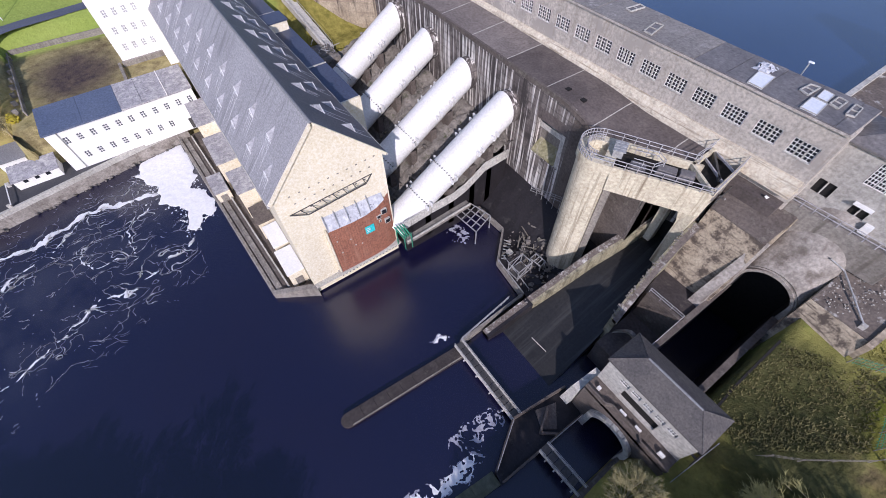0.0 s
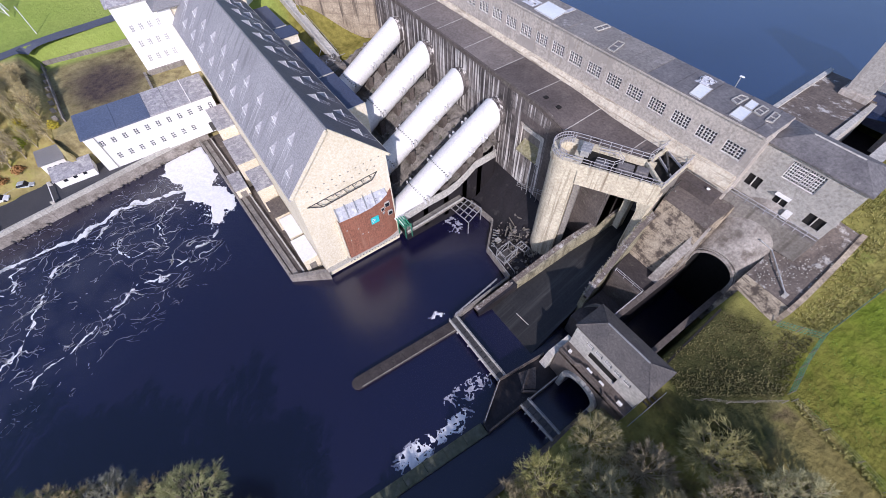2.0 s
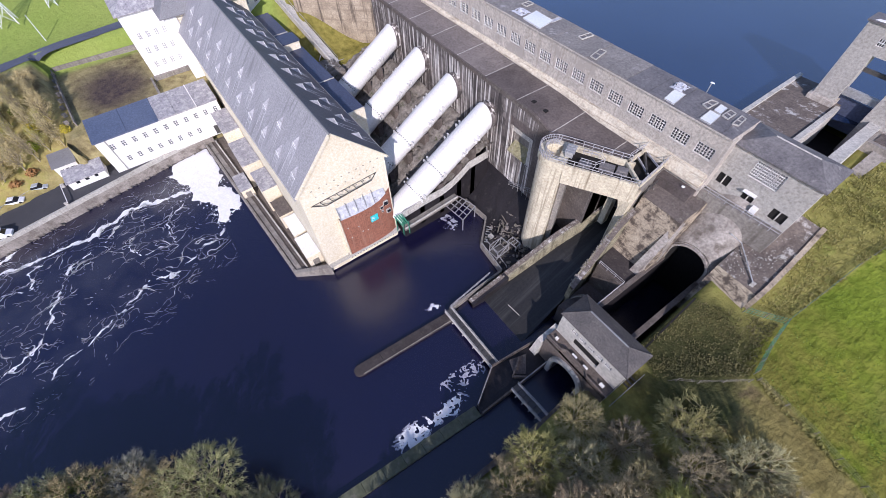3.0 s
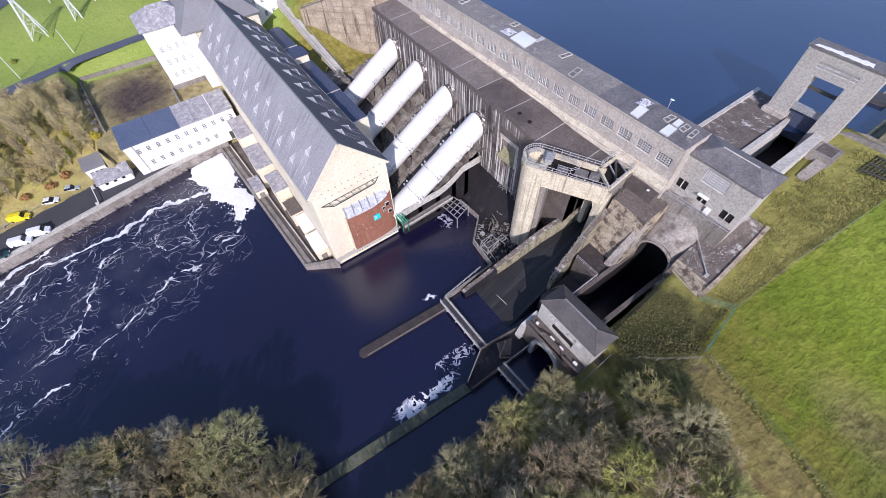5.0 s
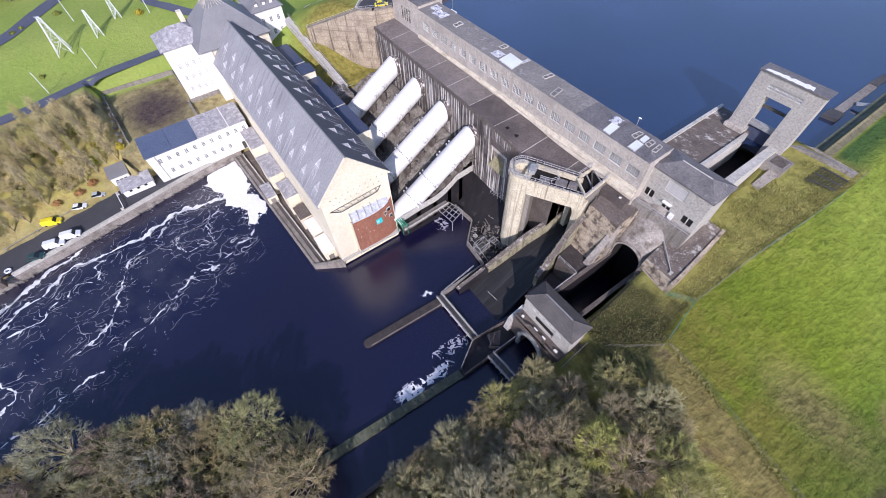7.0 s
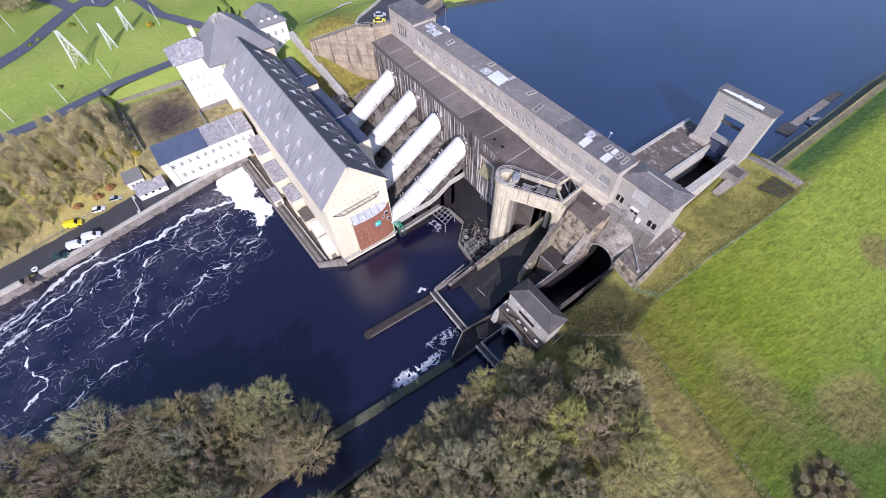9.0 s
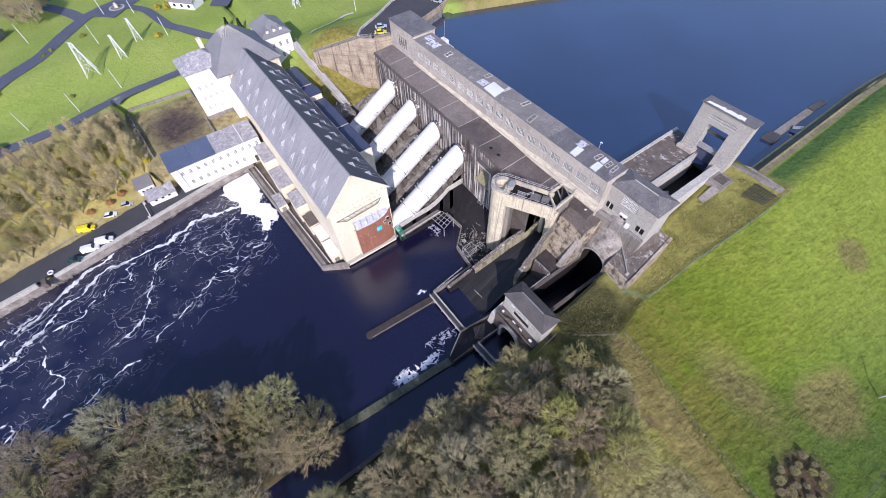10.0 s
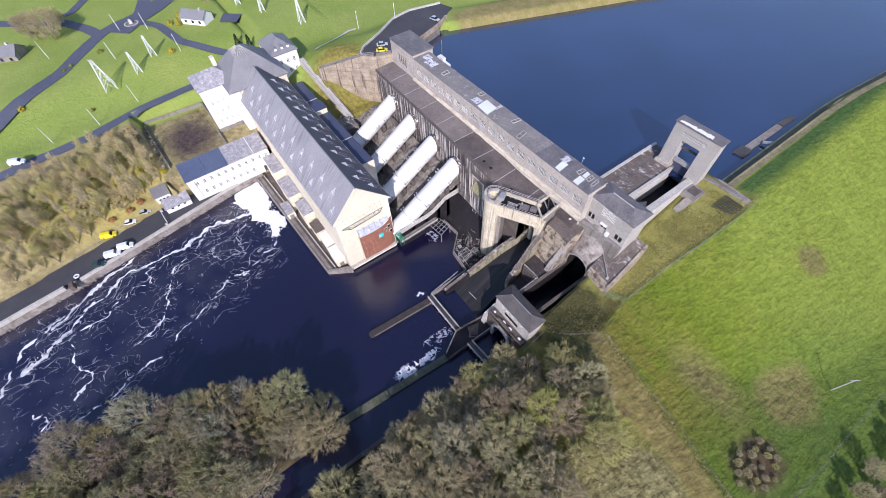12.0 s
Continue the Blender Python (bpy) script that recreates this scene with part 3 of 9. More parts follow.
    # olive lock yard grass, darkened further to paint in the trees' shade
    shaded_turf = ramp(nt, noise_node(nt, pos, 0.5, 6, 0.7), [(0.35, (0.055, 0.06, 0.022)), (0.65, (0.11, 0.105, 0.04))])
    for spot, what in ((near(77, 40, 6, 4.5), earth), (near(93, 38.6, 8, 2.2), earth), (near(104, 37.2, 8, 1.6), earth), (near(92, 24, 9, 7), hay), (near(97.5, 30.5, 7, 5.0, 0.15), hay), (near(108, 50.5, 4.6, 6.4), bramble), (near(104.3, 69, 6.0, 8.0), rough_brown), (near(92, 57, 9, 4.5, 0.7), rough_brown), (near(88.5, 100, 3.5, 4.0), rough_brown), (near(55.2, 46, 1.5, 8.0, 0.2), strip_green), (near(-79, -16, 12.5, 9.0, 0.6), yard_shadow), (near(-60, 43, 16, 12), gorse), (near(-72, -56, 15, 26), under), (near(60.5, 45.5, 7, 9), shaded_turf), (near(64, 40, 6, 5), shaded_turf)):
        col = mixed(nt, spot, col, what)
    swath = line(0.242, 1)
    wheel = times(times(between(swath, 56.5, 61.0), between(swath, 65.4, 64.2)), between(xyz.outputs[0], 68, 72))
    col = mixed(nt, times(wheel, ramp(nt, mid, [(0.25, grey(0.65)), (0.5, grey(1))])), col, earth)
    # slope facing the headrace, its shade painted in as darker green
    shore_shade = times(times(between(xyz.outputs[0], 63.4, 64.2), between(xyz.outputs[0], 71, 65.5)), between(xyz.outputs[1], 96, 101))
    col = mixed(nt, shore_shade, col, (0.062, 0.115, 0.032))
    hummock = noise_node(nt, pos, 0.72, 2.5, 0.55, (1.0, 0.5, 1.0))
    strong = nt.nodes.new("ShaderNodeMath")
    strong.operation = "MULTIPLY_ADD"
    nt.links.new(right, strong.inputs[0])
    strong.inputs[1].default_value, strong.inputs[2].default_value = 0.20, 0.05
    col = mixed(nt, strong.outputs[0], col, ramp(nt, hummock, [(0.32, grey(0.25)), (0.68, grey(0.75))]), "OVERLAY")
    grain = nt.nodes.new("ShaderNodeMath")
    grain.operation = "MULTIPLY_ADD"
    nt.links.new(right, grain.inputs[0])
    grain.inputs[1].default_value, grain.inputs[2].default_value = 0.2, 0.24
    col = mixed(nt, grain.outputs[0], col, ramp(nt, fine, [(0.28, grey(0.2)), (0.72, grey(0.8))]), "OVERLAY")
    nt.links.new(col, b.inputs["Base Color"])
    b.inputs["Roughness"].default_value, b.inputs["Specular IOR Level"].default_value = 0.95, 0.1
    bp = nt.nodes.new("ShaderNodeBump")
    bp.inputs["Strength"].default_value, bp.inputs["Distance"].default_value = 0.8, 0.35
    nt.links.new(fine, bp.inputs["Height"])
    swell = nt.nodes.new("ShaderNodeBump")
    swell.inputs["Distance"].default_value = 0.8
    steep = nt.nodes.new("ShaderNodeMath")
    steep.operation = "MULTIPLY_ADD"
    nt.links.new(right, steep.inputs[0])
    steep.inputs[1].default_value, steep.inputs[2].default_value = 0.55, 0.15
    nt.links.new(steep.outputs[0], swell.inputs["Strength"])
    nt.links.new(hummock, swell.inputs["Height"])
    nt.links.new(swell.outputs[0], bp.inputs["Normal"])
    nt.links.new(bp.outputs[0], b.inputs["Normal"])
    return m


M["grass"] = grass_material()
ground = sheet("ground", spaced(-2500, 2500, -130, 130, 1.4, 160), spaced(-2500, 2500, -110, 150, 1.4, 160), ground_height, M["grass"], "green pasture and rough tawny grass round the power station", "ground")


def tail_material():
    m = water("peaty_tail_water", (0.0052, 0.0054, 0.029), (0.0074, 0.0058, 0.0255), 0.5, 0.16, 0.28, 1.48)
    nt = m.node_tree
    b = nt.nodes["Principled BSDF"]
    pos = nt.nodes.new("ShaderNodeNewGeometry").outputs["Position"]
    xyz = nt.nodes.new("ShaderNodeSeparateXYZ")
    nt.links.new(pos, xyz.inputs[0])

    def between(sock, lo, hi):
        n = nt.nodes.new("ShaderNodeMapRange")
        n.interpolation_type = "SMOOTHSTEP"
        n.inputs["From Min"].default_value, n.inputs["From Max"].default_value = lo, hi
        nt.links.new(sock, n.inputs["Value"])
        return n.outputs[0]

    def op(kind, a, c):
        n = nt.nodes.new("ShaderNodeMath")
        n.operation = kind
        for s, v in ((n.inputs[0], a), (n.inputs[1], c)):
            if isinstance(v, (int, float)):
                s.default_value = v
            else:
                nt.links.new(v, s)
        return n.outputs[0]

    # a thin milky film hangs in the water where the foam drifts
    far = op("ADD", xyz.outputs[0], op("MULTIPLY", xyz.outputs[1], 0.36))
    zone = op("MULTIPLY", between(far, -11, -30), between(xyz.outputs[1], -3, -14))
    fac = op("MULTIPLY", op("MULTIPLY", zone, ramp(nt, noise_node(nt, pos, 0.09, 5, 0.65), [(0.40, grey(0)), (0.75, grey(1))])), 0.035)
    old = b.inputs["Base Color"].links[0].from_socket
    nt.links.new(mixed(nt, fac, old, (0.86, 0.86, 0.88)), b.inputs["Base Color"])
    nt.links.new(op("ADD", 0.26, op("MULTIPLY", fac, 0.5)), b.inputs["Roughness"])
    return m


M["tail_water"] = tail_material()
bm = mesh()
bm.faces.new([bm.verts.new((x, y, 0.0)) for x, y in ((-56.5, -600), (600, -600), (600, 36), (54.5, 62), (-56.5, 62))])
setting("water_tailrace", bm, M["tail_water"], "dark peaty tailrace water with white foam streaks", "water")
bm = mesh()
bm.faces.new([bm.verts.new((x, y, 28.5)) for x, y in ((-48, 64.5), (48, 64.5), (48, 91), (63.5, 98), (63.5, 160), (75, 260), (75, 900), (-22, 900), (-22, 190), (-57.5, 90), (-57.5, 82))])
setting("water_headrace", bm, M["pool_water"], "deep blue calm water of the headrace", "water")

# thick white froth in the corner of the basin
M["froth"] = material("white_froth", (0.80, 0.80, 0.80), (0.74, 0.74, 0.76), big=0.8, fine=2.0, bump=0.3, bump_size=0.1)
bm = mesh()
cells = {}
FROTH = ((-58.5, -2.5), (-44.6, -2.5), (-41.0, -3.2), (-38.6, -5.2), (-36.6, -3.4), (-31.5, -1.8), (-28.6, -2.6), (-27.0, -4.2), (-28.8, -5.2), (-26.2, -6.2), (-24.8, -8.6), (-28.4, -8.4), (-31.5, -7.6), (-34.0, -9.4), (-38.0, -12.0), (-42.5, -11.0), (-44.5, -12.6), (-49.0, -14.2), (-52.0, -13.2), (-56.5, -11.6))


def in_froth(x, y):
    """Inside the froth's ragged outline."""
    wx = x + 1.1 * noise.fractal((x * 0.5, y * 0.5, 5.0), 1.0, 2.0, 5)
    wy = y + 1.1 * noise.fractal((x * 0.5, y * 0.5, 9.0), 1.0, 2.0, 5)
    hit = False
    for (x0, y0), (x1, y1) in zip(FROTH, FROTH[1:] + FROTH[:1]):
        if (y0 > wy) != (y1 > wy) and wx < (x1 - x0) * (wy - y0) / (y1 - y0) + x0:
            hit = not hit
    return hit and x - quay_x(y) > 0.2 and y < -0.3 + 0.052 * x


GRID = 0.33
for i in range(int(-60 / GRID), int(-22 / GRID)):
    for j in range(int(-18 / GRID), int(1 / GRID)):
        if in_froth(i * GRID, j * GRID):
            cells[i, j] = 1
vs = {}


def froth_vert(a, c):
    if (a, c) not in vs:
        x, y = a * GRID + 0.16 * noise.noise((a * 0.7, c * 0.7, 1)), c * GRID + 0.16 * noise.noise((a * 0.7, c * 0.7, 8))
        inside = all((a + da, c + dc) in cells for da in (-1, 0) for dc in (-1, 0))
        vs[a, c] = bm.verts.new((x, y, 0.14 + 0.05 * noise.noise((x * 0.9, y * 0.9, 0)) if inside else 0.09))
    return vs[a, c]


for a, c in cells:
    bm.faces.new((froth_vert(a, c), froth_vert(a + 1, c), froth_vert(a + 1, c + 1), froth_vert(a, c + 1)))
# soften the froth's outline a little
for _ in range(2):
    to = {}
    for v in bm.verts:
        rim = [e.other_vert(v) for e in v.link_edges if len(e.link_faces) == 1]
        if len(rim) == 2:
            to[v] = v.co.lerp((rim[0].co + rim[1].co) / 2, 0.5)
    for v, co in to.items():
        v.co = co
# crumbs of froth broken off the edge
rng = random.Random(19)
for _ in range(260):
    (x0, y0), (x1, y1) = rng.choice([(FROTH[k], FROTH[k + 1]) for k in range(2, 16)])
    t = rng.random()
    x, y = x0 + (x1 - x0) * t + rng.gauss(0, 0.9), y0 + (y1 - y0) * t + rng.gauss(0, 0.9)
    r = rng.uniform(0.06, 0.3)
    if y < -0.6 + 0.052 * x:
        bm.faces.new([bm.verts.new((x + r * rng.uniform(0.5, 1.3) * math.cos(k * 1.2566), y + r * rng.uniform(0.5, 1.3) * math.sin(k * 1.2566), 0.07)) for k in range(5)])
tagged(part("river_foam", bm, M["froth"]), "thick white foam floating in the corner of the basin", "foam", kind="stuff")

# threads of foam drawn out over the basin by the current
THREADS = (
    (0.85, 1.0, ((-40.5, -11.0), (-43.0, -22.0), (-42.4, -28.0), (-40.0, -36.0), (-39.3, -44.7), (-40.6, -53.6), (-36.4, -61.4), (-30, -71), (-22, -86))),
    (0.80, 0.9, ((-50.2, -43.7), (-46.2, -47.6), (-44.7, -53.2), (-42.5, -59.6), (-38.5, -66), (-33, -78))),
    (0.40, 1.2, ((-23.4, -9.3), (-20.4, -14.4), (-17.5, -20.0), (-17.1, -28.7), (-13.1, -33.9), (-11.2, -38.4), (-8.0, -46.0), (-3.5, -50.5), (-4.1, -55.5), (0.0, -64.6), (2.3, -78.3))),
    (0.36, 1.1, ((-41.1, -27.6), (-35.2, -33.6), (-33.2, -40.1), (-27.8, -43.2), (-20.7, -46.3), (-15.1, -48.5), (-12.0, -56.0))),
    (0.22, 1.4, ((-39.2, -12.3), (-32.8, -19.2), (-26.0, -19.3), (-25.8, -26.5), (-31.5, -29.2), (-35.3, -25.3))),
    (0.42, 0.8, ((-31.5, -57.9), (-29.9, -60.8), (-26.3, -62.9), (-26.1, -73.3), (-15.0, -72.8), (-8.6, -69.1), (-5.7, -74.8))),
    (0.24, 1.2, ((-38.5, -44.8), (-36.6, -49.3), (-32.0, -48.8), (-34.3, -54.2), (-31.3, -55.4))),
    (0.60, 0.8, ((-36.5, -74), (-30.4, -84.5), (-25.9, -88.8), (-17.0, -91.2))),
    (0.24, 1.0, ((-7.6, -85.2), (-2.8, -82.0), (-1.1, -84.0))))
fv, ff, ftone = [], [], []


def foam_field(x0, x1, y0, y1, fn):
    """Outline the places where fn is above zero on a fine grid, as a flat mesh."""
    g = 0.2
    xs, ys = np.arange(x0, x1, g), np.arange(y0, y1, g)
    X, Y = np.meshgrid(xs, ys, indexing="ij")
    F, T = fn(X, Y, g)
    for i, j in np.argwhere(np.maximum.reduce([F[:-1, :-1], F[1:, :-1], F[1:, 1:], F[:-1, 1:]]) > 0):
        ring = [(float(X[p]), float(Y[p]), float(F[p])) for p in ((i, j), (i + 1, j), (i + 1, j + 1), (i, j + 1))]
        out = []
        for (ax, ay, af), (bx, by, bf) in zip(ring, ring[1:] + ring[:1]):
            if af > 0:
                out.append((ax, ay))
            if (af > 0) != (bf > 0):
                t = af / (af - bf)
                out.append((ax + (bx - ax) * t, ay + (by - ay) * t))
        k = len(fv)
        fv.extend((x, y, 0.03) for x, y in out)
        ff.append(tuple(range(k, k + len(out))))
        ftone.append(int(T[i, j] > 0))


def field_noise(X, Y, sx, sy, off, octaves=4, h=0.8):
    return np.array([noise.fractal((x * sx, y * sy, off), h, 2.0, octaves) for x, y in zip(X.ravel(), Y.ravel())]).reshape(X.shape)


def strand(n, g):
    """Distance from the line where a noise crosses zero."""
    gx, gy = np.gradient(n, g)
    return np.abs(n) / (np.hypot(gx, gy) + 0.02)


def lace_lines(X, Y, N, W):
    """Thin ribbons of width W along the lines where N crosses zero."""
    S = N > 0
    mixed_cell = (S[:-1, :-1] != S[1:, :-1]) | (S[1:, :-1] != S[1:, 1:]) | (S[1:, 1:] != S[:-1, 1:])
    for i, j in np.argwhere(mixed_cell & (W[:-1, :-1] > 0.03)):
        ring = [(float(X[p]), float(Y[p]), float(N[p])) for p in ((i, j), (i + 1, j), (i + 1, j + 1), (i, j + 1))]
        cut = []
        for (ax, ay, af), (bx, by, bf) in zip(ring, ring[1:] + ring[:1]):
            if (af > 0) != (bf > 0):
                t = af / (af - bf)
                cut.append((ax + (bx - ax) * t, ay + (by - ay) * t))
        (ax, ay), (bx, by) = cut[:2]
        d = math.hypot(bx - ax, by - ay)
        if d < 0.01:
            continue
        w = float(W[i, j]) / 2
        ux, uy = (bx - ax) / d * 0.05, (by - ay) / d * 0.05
        nx, ny = -(by - ay) / d * w, (bx - ax) / d * w
        k = len(fv)
        fv.extend(((ax - ux + nx, ay - uy + ny, 0.03), (ax - ux - nx, ay - uy - ny, 0.03), (bx + ux - nx, by + uy - ny, 0.03), (bx + ux + nx, by + uy + ny, 0.03)))
        ff.append((k, k + 1, k + 2, k + 3))
        ftone.append(int(w < 0.09))


def basin_foam(X, Y, g):
    wx = X + 1.5 * field_noise(X, Y, 0.14, 0.14, 3.0, 5, 0.75)
    wy = Y + 1.5 * field_noise(X, Y, 0.14, 0.14, 17.0, 5, 0.75)
    knots = field_noise(X, Y, 0.30, 0.30, 41.0, 4, 0.5)
    patch = field_noise(X, Y, 0.075, 0.06, 23.0, 3, 0.8)
    F = np.full(X.shape, -1.0)
    near = np.full(X.shape, 99.0)
    for width, wander, pts in THREADS:
        d = np.full(X.shape, 99.0)
        for (ax, ay), (bx, by) in zip(pts, pts[1:]):
            t = np.clip(((wx - ax) * (bx - ax) + (wy - ay) * (by - ay)) / ((bx - ax) ** 2 + (by - ay) ** 2), 0, 1)
            d = np.minimum(d, np.hypot(wx - ax - t * (bx - ax), wy - ay - t * (by - ay)))
        F = np.maximum(F, width * (0.56 + 0.65 * knots if width > 0.7 else 0.46 + 0.85 * knots) - d)
        near = np.minimum(near, d)
    # a lace of thin strands between and beside the threads
    zone = np.clip(np.minimum(-(X + 0.36 * Y) - 14.0, -Y - 6.0) / 5.0, 0, 1)
    inside = (X > np.vectorize(quay_x)(Y) + 0.6) & (X + 0.3 * Y < 4)
    lace = np.clip(1.1 - near / 4.5, 0, 1) * 0.7 + 0.8 * patch + np.clip((Y + 42) / 30, 0, 1) * 0.22
    for k, (sx, sy, gain) in enumerate(((0.13, 0.075, 0.19), (0.21, 0.13, 0.17), (0.34, 0.25, 0.13))):
        n = field_noise(wx, wy, sx, sy, 60.0 + 9 * k, 2, 1.0)
        W = gain * (0.25 + 0.9 * np.clip(lace - 0.1 * k, 0, 1.1) + 0.9 * knots) * zone
        lace_lines(X, Y, n, np.where((lace - 0.12 * k + 0.75 * knots > 0.05 + 0.06 * k) & inside, W, 0.0))
    return np.where(inside, F, -1.0), np.zeros(X.shape)


def eddy_foam(X, Y, g):
    wx = X + 0.9 * field_noise(X, Y, 0.35, 0.35, 5.0, 4, 0.8)
    wy = Y + 0.9 * field_noise(X, Y, 0.35, 0.35, 19.0, 4, 0.8)
    knots = field_noise(X, Y, 0.6, 0.6, 33.0, 4, 0.5)
    thick = np.full(X.shape, -1.0)
    for cx, cy, rx, ry, gain in ((42.7, 3.0, 1.7, 3.2, 1.1), (42.6, 9.4, 1.3, 4.8, 1.0), (39.6, 16.0, 1.6, 4.6, 0.25), (24.2, 20.2, 0.5, 2.2, 0.8), (8.2, 36.2, 2.6, 2.0, 0.2)):
        thick = np.maximum(thick, gain * (1.25 - np.hypot((wx - cx) / rx, (wy - cy) / ry)))
    F = np.full(X.shape, -1.0)
    for k, (s, gain) in enumerate(((0.42, 0.42), (0.8, 0.26))):
        n = field_noise(wx, wy, s, s * 0.6, 80.0 + 7 * k, 3, 0.9)
        F = np.maximum(F, np.where(thick > 0.02, gain * (0.25 + thick + 0.8 * knots), -1.0) - strand(n, g))
    return F, np.where(thick > 0.35, 0, 1)


foam_field(-50.0, 6.0, -95.0, -8.0, basin_foam)
for x0, x1, y0, y1 in ((37.0, 46.0, -2.0, 22.0), (22.5, 26.0, 16.5, 24.0), (4.0, 12.5, 32.5, 40.0)):
    foam_field(x0, x1, y0, y1, eddy_foam)
M["thin_froth"] = material("thin_bubble_film", (0.40, 0.40, 0.46), (0.28, 0.28, 0.34), big=0.5, fine=2.0, bump=0.0)
me = bpy.data.meshes.new("foam_threads")
me.from_pydata(fv, [], ff)
me.materials.append(M["froth"])
me.materials.append(M["thin_froth"])
me.polygons.foreach_set("material_index", ftone)
tagged(new("foam_threads", me), "white threads of foam drifting on the dark tailrace", "foam", kind="stuff")

# ---- dam ----
def clone(ob, dx=0.0, dy=0.0, dz=0.0):
    return copy_thing(ob, Matrix.Translation((dx, dy, dz)))


def dam_y(x):
    return 51.4 - 0.03 * x


def deck_z(x, y):
    """The deck is level on the left and falls away to the right, behind the tower."""
    back = smooth(51, 60, y)
    level = 28.42 + 0.33 * back - 0.5 * back * smooth(-20, 16, x)
    return level - (1.9 - 1.1 * back) * smooth(13, 25, x)


dam = thing("dam", (0, 56, 0), "tall stained concrete gravity dam with a dark deck", "dam", kind="structure")
FX0, FXM, FX1 = -50.0, 17.0, 32.6
bm = mesh()
skew = Vector((1, -0.03, 0)).normalized()
wall_openings(bm, (FX0, dam_y(FX0), -5), skew, (FXM - FX0) * 1.00045, 33.1, [(59.4, 66.3, 20.4, 29.6)], 2.6, (0.03, 1, 0))
part("dam_face", mended(bm, 0.001), M["dam_face"], dam, "dark streaked concrete face with pale lime runs")
bm = mesh()
prism(bm, [(FX0, dam_y(FX0) + 3.2), (FXM, dam_y(FXM) + 3.2), (FXM, 66), (FX0, 66)], -5, 26.9)
prism(bm, [(FXM, dam_y(FXM) + 3.2), (FX1, dam_y(FX1) + 3.2), (FX1, 66), (FXM, 66)], -5, 23.5)
box(bm, 9.0, 16.8, 53.2, 54.3, 13, 25.6)
part("dam_core", bm, M["concrete"], dam)
# right segment under the tower bridge, shade put in by a darker concrete
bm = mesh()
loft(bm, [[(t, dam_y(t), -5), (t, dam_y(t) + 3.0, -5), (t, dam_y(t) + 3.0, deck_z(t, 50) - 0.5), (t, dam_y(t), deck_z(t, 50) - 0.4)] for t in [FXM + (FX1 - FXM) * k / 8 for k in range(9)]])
part("dam_face", mended(bm), M["stain_and_shade"], dam, "dark streaked concrete face with pale lime runs")
bm = mesh()
box(bm, FX0, FX0 + 0.6, dam_y(FX0) + 0.01, 66, -5, 28.1)
box(bm, FX1 - 0.6, FX1, dam_y(FX1) + 0.01, 58, -5, 24.6)
part("end_wall", bm, M["dam_face"], dam)
# niche: sloping sill, lintel beam
bm = mesh()
along(bm, "x", [(51.1, 15.42), (53.2, 15.42), (53.2, 17.4), (51.15, 15.8)], 9.5, 16.15)
part("niche_sill", bm, M["moss"], dam, "mossy sloping sill in a niche")
part("niche_beam", box(mesh(), 9.5, 16.15, 52.2, 52.9, 20.2, 21.2), M["pale"], dam)
part("niche_cheek", prism(mesh(), [(15.3, 51.1), (16.2, 51.05), (16.2, 53.2), (15.7, 53.2)], 15.5, 24.5), M["pale"], dam)
part("niche_beam", box(mesh(), 9.5, 16.15, 52.4, 53.0, 22.9, 23.6), M["pale"], dam)
bm = mesh()
for x in np.arange(FX0, FX1 - 1, 1.0):
    a, b = float(x), float(x) + 1.0
    loft(bm, [[(t, dam_y(t) - 0.35, deck_z(t, 50) - 0.82), (t, dam_y(t) + 0.2, deck_z(t, 50) - 0.82), (t, dam_y(t) + 0.2, deck_z(t, 50)), (t, dam_y(t) - 0.35, deck_z(t, 50))] for t in (a, b)], caps=False)
part("coping", mended(bm, 0.01), M["stain_and_shade"], dam, "dark coping along the deck's edge")
# deck slabs with open joints
step = 10.03
x = FX0 + 0.1
while x < 33.0:
    b = min(x + step - 0.07, 34.0)
    n = 4
    rows = []
    for i in range(n + 1):
        t = x + (b - x) * i / n
        ys = [dam_y(t) + 0.1 + (60.25 - dam_y(t) - 0.1) * j / n for j in range(n + 1)]
        rows.append([(t, y, deck_z(t, y)) for y in ys] + [(t, ys[-1], 22.5), (t, ys[0], 22.5)])
    # slabs right of x = 0 take the darker tone
    part("deck_slab", mended(loft(mesh(), rows)), M["apron" if x > 0 else "apron_pale"], dam)
    part("joint_filler", loft(mesh(), [[(t, y, z - 0.3), (t + 0.16, y, z - 0.3), (t + 0.16, y, z + 0.012), (t, y, z + 0.012)] for t, y, z in [(b - 0.045, v[1], v[2]) for v in rows[-1][:n + 1]]]), M["pale"], dam)
    x += step
part("deck_slab", box(mesh(), 34.05, 44.4, 58.3, 60.25, 24, 26.0), M["apron"], dam)
# two small pits in the deck, black boxes painted as their shade
for px, py in ((12.3, 52.9), (15.5, 52.9), (24.6, 53.2)):
    part("deck_pit", box(mesh(), px, px + 0.8, py, py + 0.8, deck_z(px, py) - 0.3, deck_z(px, py) + 0.1), M["black"], dam, "small dark pit in the deck")

